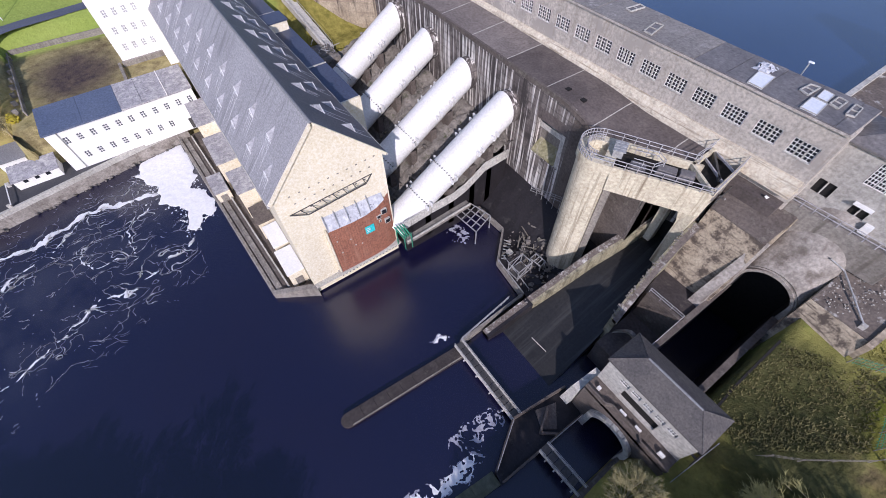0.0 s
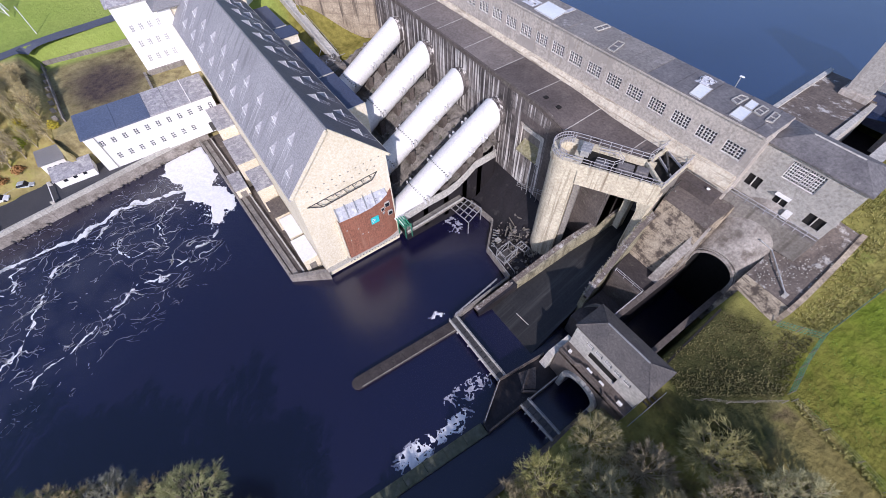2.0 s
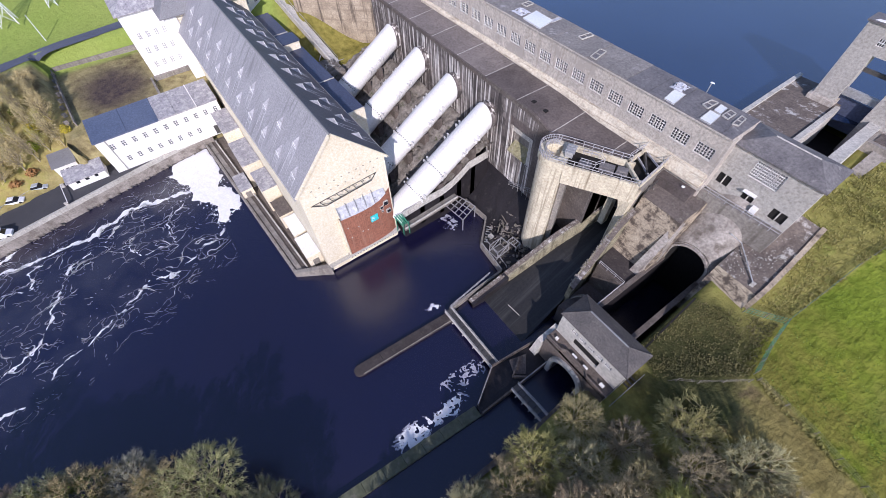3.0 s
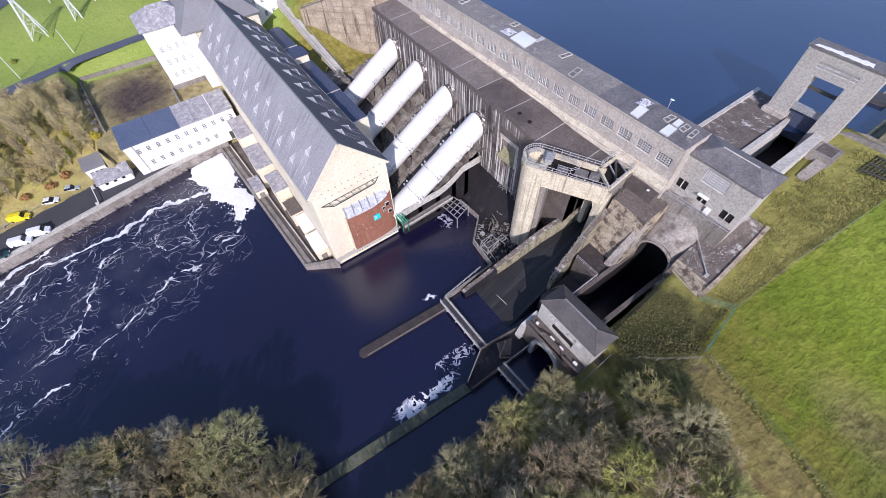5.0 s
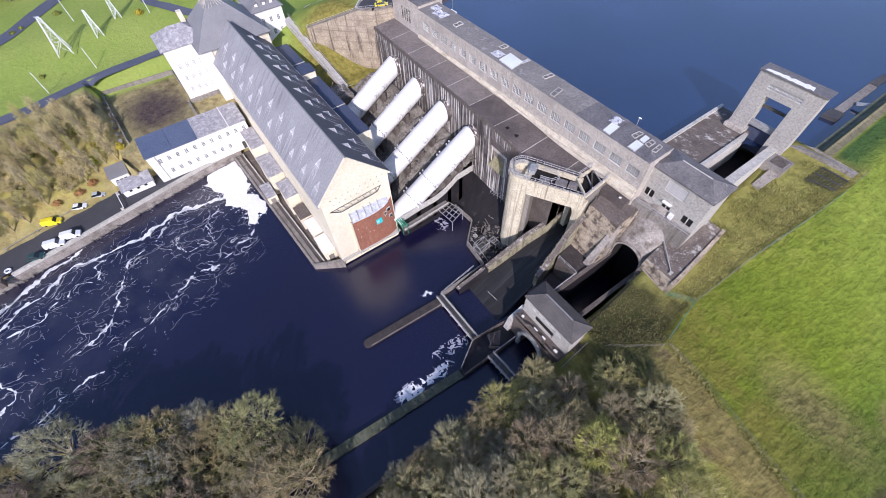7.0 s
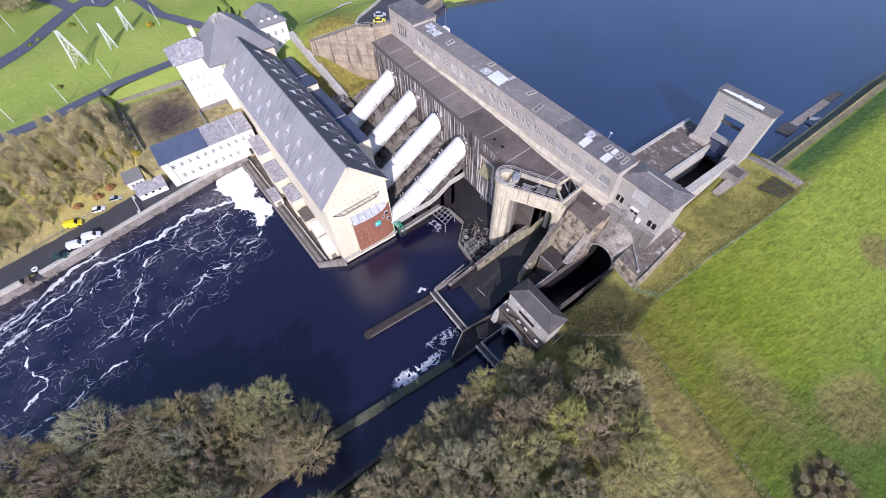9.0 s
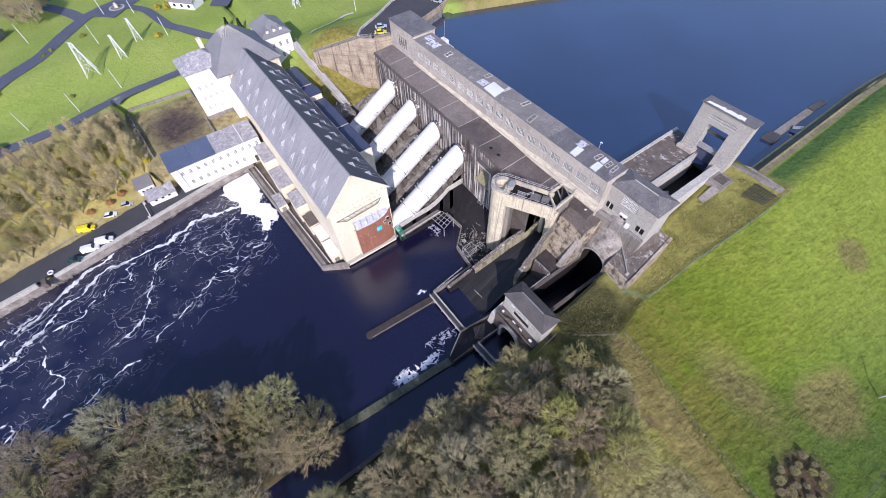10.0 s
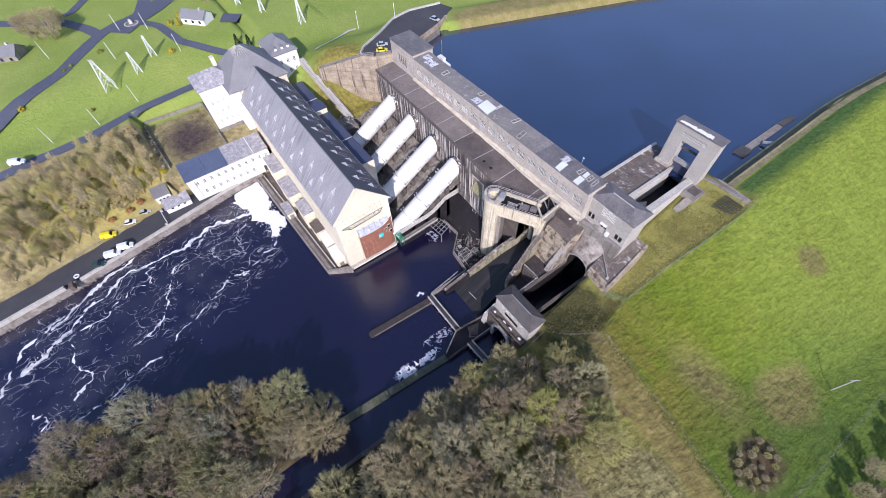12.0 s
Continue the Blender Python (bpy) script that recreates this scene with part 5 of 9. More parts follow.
for y, z in ((13.4, 8.8), (15.4, 11.0), (16.0, 9.0), (17.2, 8.6), (13.2, 12.0)):
    box(bm, RX + 0.06, RX + 0.16, y - 0.13, y + 0.13, z - 0.1, z + 0.1)
part("patch", bm, M["pale"], ann)
part("side_panel", box(mesh(), GX + 0.02, RX - 0.1, 11.9, 12.2, 3.6, 14.8), M["render"], ann)
bm = mesh()
box(bm, GX - 0.4, GX + 0.75, 7.0, 24.6, 2.6, 3.1)
box(bm, GX - 0.2, GX + 1.15, 11.6, 24.4, 3.1, 3.6)
part("plinth", bm, M["pale"], ph, "stained concrete base ledge at the water")
# black block under the ledge, shade given as plain colour
part("outlet_recess", box(mesh(), -8, GX - 1.6, 7.3, 24.2, -4, 2.6), M["black"], ph, "black block painted as shade under the base ledge")
bm = mesh()
for y in np.arange(12.0, 24.2, 0.7):
    box(bm, GX + 0.76, GX + 0.9, float(y), float(y) + 0.3, 2.5, 2.95)
part("fender", bm, M["dark_steel"], ph)

# ---- quay along the tailrace side ----
def dock_y(x):
    return -0.05 + 0.052 * x
dock = thing("dock", (-25, 3, 0), "concrete quay with a walkway along the powerhouse", "quay", kind="structure")
def strip(x0, x1, a0, a1, z0, z1):
    return prism(mesh(), [(x0, dock_y(x0) + a0), (x1, dock_y(x1) + a0), (x1, dock_y(x1) + a1), (x0, dock_y(x0) + a1)], z0, z1)
part("quay_deck", prism(mesh(), [(-56.5, dock_y(-56.5)), (0.3, 0), (GX + 0.2, 7.2), (-56.5, 7.2)], -5, 0.7), M["stain_and_shade"], dock)
x = -55.5
while x < -0.5:
    b = min(x + 3.4, 0.3)
    part("kerb_stone", strip(x, b - 0.06, 0.0, 0.7, 0.7, 1.15), M["concrete"], dock)
    part("walkway_slab", strip(x, b - 0.05, 0.95, 2.0, 0.7, 1.0), M["concrete"], dock)
    x += 3.4
part("drain_wall", strip(-55, 0.2, 2.9, 3.2, 0.7, 1.4), M["pale"], dock)
bm = mesh()
for i in range(37):
    x = -55 + 1.5 * i
    tube(bm, (x, dock_y(x) + 0.2, 1.1), (x, dock_y(x) + 0.2, 2.1), 0.035, 5)
tube(bm, (-55, dock_y(-55) + 0.2, 2.1), (-1, dock_y(-1) + 0.2, 2.1), 0.035, 5)
part("handrail", bm, M["steel"], dock)
part("end_wall", prism(mesh(), [(-0.6, 0.2), (0.4, 0.0), (GX + 0.7, 7.1), (GX - 0.3, 7.3)], -4, [1.2, 1.2, 2.9, 2.9]), M["concrete"], dock)

def hut(x0, x1, y0, y1, z1, top, grp, label, walls="render"):
    u = thing("draft_hut", ((x0 + x1) / 2, (y0 + y1) / 2, 0.7), label, "hut", grp)
    part("wall", box(mesh(), x0, x1, y0, y1, 0.7, z1 - 0.25), M[walls], u)
    part("roof", box(mesh(), x0 - 0.15, x1 + 0.15, y0 - 0.15, y1, z1 - 0.25, z1), M[top], u)
    part("door", box(mesh(), x1 + 0.005, x1 + 0.06, (y0 + y1) / 2 - 0.7, (y0 + y1) / 2 + 0.7, 0.75, min(z1 - 1, 3.2)), M["concrete"], u)
    return u
M["lead"] = material("weathered_flat_roof", (0.36, 0.35, 0.37), (0.24, 0.23, 0.25), big=0.6, stain=((0.52, 0.51, 0.50), 0.9, 0.5, 0.66))
G = "huts along the powerhouse wall"
hut(-54.5, -44.2, 2.7, 6.8, 9.6, "lead", G, "tall cream rendered hut with a stained flat roof")
hut(-41.5, -31.2, 2.4, 6.8, 8.0, "lead", G, "tall cream rendered hut with a stained flat roof")
hut(-27.6, -20.3, 3.2, 6.8, 8.0, "lead", G, "tall cream rendered hut with a mottled flat roof")
hut(-34.6, -28.4, -0.9, 2.0, 3.6, "lead", G, "low hut with a pale flat roof at the quay's edge")
hut(-18.4, -13.2, 3.6, 6.8, 5.4, "stain_and_shade", G, "low hut with a dark stained roof")
hut(-12.3, -6.4, 4.1, 6.8, 5.0, "white", G, "low white hut beside the powerhouse")
hut(-5.2, 0.9, 3.8, 6.8, 5.0, "white", G, "low white roofed hut at the end of the quay")
bm = mesh()
for x0, x1 in ((-44, -41.6), (-31, -27.8), (-20.2, -18.5), (-13.1, -12.4)):
    box(bm, x0, x1, 4.6, 6.85, 0.7, 3.2)
part("link_wall", bm, M["concrete"], dock)

# ---- cross block and wings at the far end ----
def hip_roof(bm, x0, x1, y0, y1, z0, rise, run, over=0.4, thick=0.25):
    """A hipped roof; run: how far the ridge stands in from the ends on the longer side."""
    a = [(x0 - over, y0 - over), (x1 + over, y0 - over), (x1 + over, y1 + over), (x0 - over, y1 + over)]
    cx, cy = (x0 + x1) / 2, (y0 + y1) / 2
    e = 0.05
    if x1 - x0 >= y1 - y0:
        r = [(x0 + run, cy - e), (x1 - run, cy - e), (x1 - run, cy + e), (x0 + run, cy + e)]
    else:
        r = [(cx - e, y0 + run), (cx + e, y0 + run), (cx + e, y1 - run), (cx - e, y1 - run)]
    return loft(bm, [[(x, y, z0 - thick) for x, y in a], [(x, y, z0) for x, y in a], [(x, y, z0 + rise) for x, y in r]])


def facade_x(parent, x, y0, y1, z0, z1, cols, mat, pane="glass", bars=True):
    """A wall facing +x with windows: cols of (y centre, z low, width, height)."""
    bm = mesh()
    wall_openings(bm, (x, y0, z0), (0, 1, 0), y1 - y0, z1 - z0, [(c - w / 2 - y0, c + w / 2 - y0, b - z0, b + h - z0) for c, b, w, h in cols], 0.22, (-1, 0, 0))
    part("facade", mended(bm), M[mat], parent)
    for c, b, w, h in cols:
        fr = lattice_mesh(mesh(), lambda u, v, d: (x - 0.08 - d, u, v), [c - w / 2 + 0.05, c, c + w / 2 - 0.05], [b + 0.05, b + h / 3, b + 2 * h / 3, b + h - 0.05], 0.05, 0.08)
        win = part("window", fr, M["white"], parent)
        part("pane", box(mesh(), x - 0.13, x - 0.11, c - w / 2, c + w / 2, b, b + h), M[pane], win)


cb = thing("control_block", (-79, 15, 12), "tall white control block with a hipped slate roof and lantern", "building")
part("wall", box(mesh(), -88, -70.04, 7.1, 25.4, 8, 28.2), M["render"], cb)
part("roof", loft(mesh(), [[(-89, 3.4, 27.9), (-69, 3.4, 27.9), (-69, 26.2, 27.9), (-89, 26.2, 27.9)], [(-89, 3.4, 28.2), (-69, 3.4, 28.2), (-69, 26.2, 28.2), (-89, 26.2, 28.2)], [(-81.2, 11.2, 36.6), (-75.0, 11.2, 36.6), (-75.0, 17.6, 36.6), (-81.2, 17.6, 36.6)], [(-78.6, 13.8, 38.6), (-77.6, 13.8, 38.6), (-77.6, 15, 38.6), (-78.6, 15, 38.6)]]), M["slate"], cb)
bm = mesh()
for i in range(7):
    t = i / 6
    beam(bm, Vector((-74.9, 11.6, 36.7)).lerp(Vector((-74.9, 17.2, 36.7)), t), Vector((-77.5, 13.9, 38.65)).lerp(Vector((-77.5, 14.9, 38.65)), t), 0.14, 0.14)
    beam(bm, Vector((-75.2, 11.15, 36.7)).lerp(Vector((-81.0, 11.15, 36.7)), t), Vector((-77.7, 13.7, 38.65)).lerp(Vector((-78.5, 13.7, 38.65)), t), 0.14, 0.14)
part("lantern_bars", bm, M["pale"], cb, "pale glazing bars of the roof lantern")
part("chimney", box(mesh(), -86.5, -84.8, 4.4, 5.8, 28, 34.2), M["render"], cb)

wl = thing("wing_building", (-81, 0, 12), "white rendered four-storey wing with a hipped grey roof", "building", "wings of the control block")
part("core", box(mesh(), -87.5, -76.3, -4.6, 4.2, 8, 28.9), M["render"], wl)
cols = [(-2.6 + 2.1 * i, z, 1.0, 1.7) for i in range(4) for z in (14.8, 18.6, 22.4)]
facade_x(wl, -76.0, -4.6, 6.8, 11, 28.9, cols, "white", "pane_reflection")
part("return_wall", box(mesh(), -76.3, -69.6, 4.4, 7.3, 8, 28.0), M["white"], wl)
part("end_wall", box(mesh(), -87.4, -76.0, -4.9, -4.6, 8, 28.9), M["white"], wl)
part("roof", hip_roof(mesh(), -87.8, -75.8, -5.2, 9.0, 29.0, 3.6, 5.0), M["lead"], wl)
part("base_ledge", box(mesh(), -76, -75.2, -5.2, 6.8, 10, 12.9), M["concrete"], wl)

wr = thing("wing_building", (-85, 31, 17), "white rendered wing with a hipped slate roof and dormers", "building", "wings of the control block")
part("core", box(mesh(), -94, -80.3, 24.5, 34.6, 12, 29.6), M["render"], wr)
facade_x(wr, -80.0, 25.0, 34.6, 16, 29.6, [(27.5 + 2.6 * i, z, 1.0, 1.7) for i in range(3) for z in (21.6, 25.6)], "white", "pane_pale")
part("roof", hip_roof(mesh(), -94, -80, 24.6, 34.8, 29.8, 4.0, 5.0), M["slate"], wr)
for y in (27.0, 29.6, 32.0):
    d = part("dormer", along(mesh(), "x", [(y - 0.7, 30.2), (y + 0.7, 30.2), (y + 0.7, 31.6), (y, 32.3), (y - 0.7, 31.6)], -84, -81.0), M["slate"], wr, "slate dormer")
    part("dormer_window", box(mesh(), -81.0, -80.9, y - 0.5, y + 0.5, 30.5, 31.5), M["white"], d)

# ---- flat-roofed annex on the dam side ----
ax = thing("rear_annex", (-41, 28.6, 8), "flat blue-grey roofed annex behind the powerhouse", "annex")
part("wall", box(mesh(), -72, -15.6, 24.3, 30.1, 4, 20.9), M["render"], ax)
for a, b in ((-72.2, -58), (-57.96, -44), (-43.96, -30.2), (-30.16, -15.4)):
    part("roof_sheet", box(mesh(), a, b, 24.2, 30.4, 20.9, 21.25), M["flat_blue"], ax)
for x in (-58, -30.2):
    part("roof_seam", box(mesh(), x - 0.15, x + 0.15, 24.2, 30.4, 21.24, 21.4), M["pale"], ax)
part("parapet_end", box(mesh(), -15.6, -15.2, 24.3, 30.3, 8, 21.5), M["render"], ax)
ph2 = thing("roof_penthouse", (-50, 27.4, 21.2), "small cream penthouse with a dark roof on the annex", "penthouse")
part("wall", box(mesh(), -52.4, -47.9, 24.6, 29.9, 21.2, 23.2), M["render"], ph2)
part("roof", box(mesh(), -52.7, -47.7, 24.4, 30.1, 23.2, 23.5), M["flat_blue"], ph2)

# ---- office building ----
of = thing("office_building", (-59, -9, 3.3), "long white rendered office building with a low blue-grey roof", "building")
part("core", box(mesh(), -63.2, -54.9, -23.8, 5.6, 3, 12.7), M["white"], of)
cols = []
for i in range(11):
    cols.append((-21.2 + 2.55 * i, 9.5, 1.05, 1.65))
for i in range(8):
    cols.append((-19.8 + 2.55 * i, 5.3, 1.05, 1.65))
facade_x(of, -54.5, -23.8, 5.6, 3.2, 12.7, cols, "white", "pane_pale")
part("end_wall", box(mesh(), -63.2, -54.5, -24.1, -23.8, 3, 12.7), M["white"], of)
part("door", box(mesh(), -54.52, -54.4, 1.6, 2.8, 3.4, 6.0), M["dark_steel"], of)
for a, b, mt in ((-24.4, -16.5, "blue_sheet"), (-16.45, -9.0, "blue_sheet"), (-8.95, -4.6, "lead"), (-4.55, 0.4, "lead"), (0.5, 5.8, "lead")):
    part("roof_sheet", along(mesh(), "y", [(-64.0, 13.6), (-54.1, 12.7), (-54.1, 13.0), (-64.0, 14.0)], a, b), M[mt], of)
part("roof_seam", along(mesh(), "y", [(-64.0, 13.95), (-54.1, 12.95), (-54.1, 13.1), (-64.0, 14.12)], 0.42, 0.6), M["white"], of)
part("downpipe", tube(mesh(), (-54.35, -21.9, 3.4), (-54.35, -21.9, 12.6), 0.09), M["pale"], of)

# ---- sheds beside the office ----
for x0, x1, y0, y1, z1, wall, top in ((-66.0, -61.2, -36.4, -31.4, 6.6, "white", "slate"), (-59.0, -54.8, -34.8, -26.4, 5.4, "white", "lead")):
    s = thing("shed", ((x0 + x1) / 2, (y0 + y1) / 2, 3.3), "white painted shed with a low mottled roof beside the quay road", "shed", "sheds on the quay")
    part("wall", box(mesh(), x0, x1, y0, y1, 3.0, z1), M[wall], s)
    part("roof", along(mesh(), "y", [(x0 - 0.3, z1 + 0.9), (x1 + 0.3, z1), (x1 + 0.3, z1 + 0.2), (x0 - 0.3, z1 + 1.15)], y0 - 0.3, y1 + 0.3), M[top], s)
    for k in range(3):
        y = y0 + (y1 - y0) * (0.25 + 0.25 * k)
        part("window", box(mesh(), x1 + 0.002, x1 + 0.05, y - 0.4, y + 0.4, 4.6, 5.6), M["glass"], s)
    part("gable_fill", box(mesh(), x0, x1 - 0.2, y0 + 0.02, y1 - 0.02, z1, z1 + 0.2), M[wall], s)

# ---- quay road, kerb wall and parapet ----
bm = mesh()
prev = None
for i in range(0, 60):
    y = -135 + 2.35 * i
    xq = quay_x(y)
    wdt = 9.9 if y > -75 else 9.0
    row = [(xq - wdt, y, 3.36), (xq - 1.0, y, 3.36)]
    r = [bm.verts.new(p) for p in row]
    if prev:
        bm.faces.new((prev[0], prev[1], r[1], r[0]))
    prev = r
setting("road_quay", mended(bm), M["asphalt"], "dark asphalt service road along the quay", "road")
quay = thing("quay_wall", (-46, -50, 0), "rough stone quay wall with a pale coping along the river", "wall", kind="structure")
def swept(name, o0, o1, z0, z1, mat, y0, y1, stepy=2.0, label=""):
    bm = mesh()
    rings = []
    y = y0
    while y <= y1:
        q = quay_x(y)
        rings.append([(q + o0, y, z0), (q + o1, y, z0), (q + o1, y, z1), (q + o0, y, z1)])
        y += stepy
    return part(name, loft(bm, rings), mat, quay, label)
swept("wall_face", -1.2, 0.1, -4, 2.6, M["vault"], -140, 0)
swept("coping", -0.8, 0.0, 2.6, 4.0, M["pale"], -140, -68.6, label="thick pale stone parapet")
swept("coping", -0.55, 0.1, 2.6, 3.6, M["pale"], -65.5, 0, label="pale concrete parapet")
part("gate_pier", box(mesh(), -43.2, -41.0, -68.4, -67.2, 2.6, 4.6), M["stain_and_shade"], quay)
rng = random.Random(8)
bm = mesh()
for i in range(120):
    y = rng.uniform(-100, -4)
    s = rng.uniform(0.15, 0.45)
    x = quay_x(y) + 0.1 + rng.uniform(0, 0.5)
    bmesh.ops.create_icosphere(bm, subdivisions=1, radius=1, matrix=Matrix.Translation((x, y, rng.uniform(-0.2, 0.5))) @ Euler((rng.uniform(0, 3), 1, rng.uniform(0, 3))).to_matrix().to_4x4() @ Matrix.Diagonal((s, s * 0.8, s * 0.6, 1)))
tagged(part("riprap", bm, M["rock"]), "rough stones at the foot of the quay wall", "rocks", kind="stuff")
# roadside fence at the wood's edge
fn = thing("road_fence", (-58, -52, 3.3), "low grey rail fence at the edge of the quay road", "fence")
pts = [(-53.6, -66.0), (-55.6, -58.0), (-58.0, -50.0), (-60.4, -43.0), (-62.4, -37.5)]
for (x0, y0), (x1, y1) in zip(pts, pts[1:]):
    part("rail", beam(mesh(), (x0, y0, 4.2), (x1, y1, 4.2), 0.1, 0.12), M["steel"], fn)
    part("post", box(mesh(), x0 - 0.08, x0 + 0.08, y0 - 0.08, y0 + 0.08, 3.1, 4.3), M["steel"], fn)
# barrier across the road
bar = thing("road_barrier", (-53, -38, 3.3), "pale boom barrier across the quay road", "barrier")
part("boom", beam(mesh(), (-57.5, -36.9, 4.3), (-49.6, -36.2, 4.3), 0.16, 0.16), M["white"], bar)
for x in (-57.5, -49.8):
    part("post", box(mesh(), x - 0.2, x + 0.2, -37.0, -36.3, 3.2, 4.4), M["pale"], bar)

# ---- walled yard behind the office ----
yd = thing("yard_wall", (-82, -16, 11.8), "low weathered concrete wall round a bare yard", "wall", kind="structure")
for p, q, h in (((-98.5, -28.0), (-97.5, -5.5), 1.5), ((-98.5, -28.5), (-66.5, -26.6), 1.2), ((-97.5, -5.5), (-87.4, -5.2), 1.2)):
    part("wall_run", beam(mesh(), (*p, 11.8), (*q, 11.8), 0.3, 2.4 * h / 1.2), M["concrete"], yd)
for i in range(8):
    x = -96 + 3.9 * i
    part("pier", box(mesh(), x - 0.2, x + 0.2, -28.9, -27.9, 11, 12.9), M["concrete"], yd)
part("lower_wall", box(mesh(), -76.0, -64.2, -6.2, -5.6, 9, 12.8), M["concrete"], yd)

# ---- retaining wall, lawn edge and stepped wall at the dam's end ----
rw = thing("retaining_wall", (-57, 44, 8), "high streaked concrete retaining wall with a railing", "wall", kind="structure")
def slab_wall(name, p, q, z0, z1a, z1b, t, mat):
    d = (Vector((*q, 0)) - Vector((*p, 0))).normalized()
    s = Vector((d.y, -d.x, 0)) * t
    return part(name, prism(mesh(), [p, q, (q[0] - s.x, q[1] - s.y), (p[0] - s.x, p[1] - s.y)], z0, [z1a, z1b, z1b, z1a]), mat, rw)
M["streaky"] = material("buff_streaked_concrete", (0.44, 0.37, 0.28), (0.29, 0.235, 0.175), big=0.3, streak=((0.25, 0.20, 0.15), (0.03, 0.03, 1.7), 0, 0.52, 0.70), runs=((0.10, 0.08, 0.065), 0.9, 0.07, 0.56, 0.70), stain=((0.22, 0.18, 0.14), 0.35, 0.5, 0.7))
slab_wall("wall_run", (-68.6, 37.5), (-55.1, 50.5), 4, 25.4, 32.0, 2.6, M["streaky"])
slab_wall("wall_run", (-55.1, 50.5), (-51.6, 54.0), 4, 32.0, 32.0, 2.0, M["streaky"])
slab_wall("wall_run", (-51.6, 54.0), (-49.9, 60.3), 4, 32.0, 32.0, 2.0, M["streaky"])
bm = mesh()
for p, q in (((-68.6, 37.5, 25.4), (-55.1, 50.5, 32.0)), ((-55.1, 50.5, 32.0), (-50.0, 60.0, 32.0))):
    p, q = Vector(p), Vector(q)
    for k in range(9):
        c = p.lerp(q, k / 8)
        tube(bm, c, c + Vector((0, 0, 1.1)), 0.05, 5)
    tube(bm, p + Vector((0, 0, 1.1)), q + Vector((0, 0, 1.1)), 0.05, 5)
    tube(bm, p + Vector((0, 0, 0.6)), q + Vector((0, 0, 0.6)), 0.04, 5)
part("railing", bm, M["steel"], rw)
sw = thing("stepped_wall", (-65, 37.5, 8), "narrow concrete flume wall with a rail running to the penstocks", "wall", kind="structure")
for k in range(11):
    p = Vector((-81.0 + 2.9 * k, 35.2 + 0.29 * k, 24.2 - k))
    part("wall_block", beam(mesh(), p, p + Vector((2.86, 0.286, -0.986)), 2.2, 1.8), M["pale"], sw)
bm = mesh()
for o in (-1.0, 1.0):
    tube(bm, (-81, 35.2 + o, 26.1), (-49.1, 38.4 + o, 15.1), 0.06, 5)
    for k in range(12):
        p = Vector((-81.0 + 2.9 * k, 35.2 + 0.29 * k + o, 24.6 - k))
        tube(bm, p, p + Vector((0, 0, 1.5)), 0.05, 5)
part("railing", bm, M["steel"], sw)
# scrap lattice at the end of the flume
sc = thing("scrap_steel", (-47, 36, 9), "tangle of grey steel lattice beside the first penstock", "scrap")
rng = random.Random(3)
for k in range(16):
    p = Vector((rng.uniform(-50, -43), rng.uniform(33.5, 38), rng.uniform(13, 17)))
    part("bar", beam(mesh(), p, p + Vector((rng.uniform(-3, 3), rng.uniform(-2, 2), rng.uniform(-1.5, 1.5))), 0.14, 0.14), M["steel"], sc)
part("base_block", box(mesh(), -51, -43, 33.2, 38.5, 4, 14.5), M["rock"], sc)

# ---- low ground and walks between the penstocks and the tower ----
low = thing("lower_terrace", (14, 46, 0), "dark wet concrete terrace at the foot of the dam", "terrace", kind="structure")
RIM = ((2.6, 43.1), (13.1, 43.6), (18.6, 37.7), (27.0, 36.7), (31.6, 36.2))


def rim_y(x):
    for (x0, y0), (x1, y1) in zip(RIM, RIM[1:]):
        if x <= x1:
            return y0 + (y1 - y0) * (x - x0) / (x1 - x0)
    return 36.2


def terrace_z(x, y):
    rise = 1.7 + 6.3 * smooth(43.0, 52.0, y)
    rough = smooth(15, 20, x) * smooth(48.5, 45, y) * smooth(0.4, 2.5, y - rim_y(x))
    return rise + 0.12 * noise.noise((x * 0.6, y * 0.6, 7)) + rough * (0.4 + 0.9 * noise.fractal((x * 0.5, y * 0.5, 1), 1, 2, 4))


cols = []
for i in range(49):
    x = 2.6 + 0.604 * i
    y0 = rim_y(x)
    cols.append([(x, y0, -4.0)] + [(x, y0 + (51.6 - y0) * j / 20, terrace_z(x, y0 + (51.6 - y0) * j / 20)) for j in range(21)])
part("terrace_floor", mended(loft(mesh(), cols, closed=False)), M["wet_and_recess"], low)
rng = random.Random(44)
bm = mesh()
for _ in range(260):
    x, y = rng.gauss(22.5, 3.2), rng.gauss(42.5, 2.4)
    if not (15 < x < 30 and rim_y(x) + 0.5 < y < 47):
        continue
    r = rng.uniform(0.12, 0.5) ** 1.2
    bmesh.ops.create_icosphere(bm, subdivisions=1, radius=1, matrix=Matrix.Translation((x, y, terrace_z(x, y) + r * 0.15)) @ Euler((rng.uniform(0, 3), rng.uniform(0, 3), rng.uniform(0, 3))).to_matrix().to_4x4() @ Matrix.Diagonal((r * rng.uniform(0.8, 2.2), r, r * 0.5, 1)))
tagged(part("terrace_rocks", bm, M["rock"]), "broken rock and slabs heaped round the tower's foot", "rocks", kind="stuff")
dr = thing("driftwood", (22, 43, 3), "grey driftwood and planks washed against the tower", "driftwood")
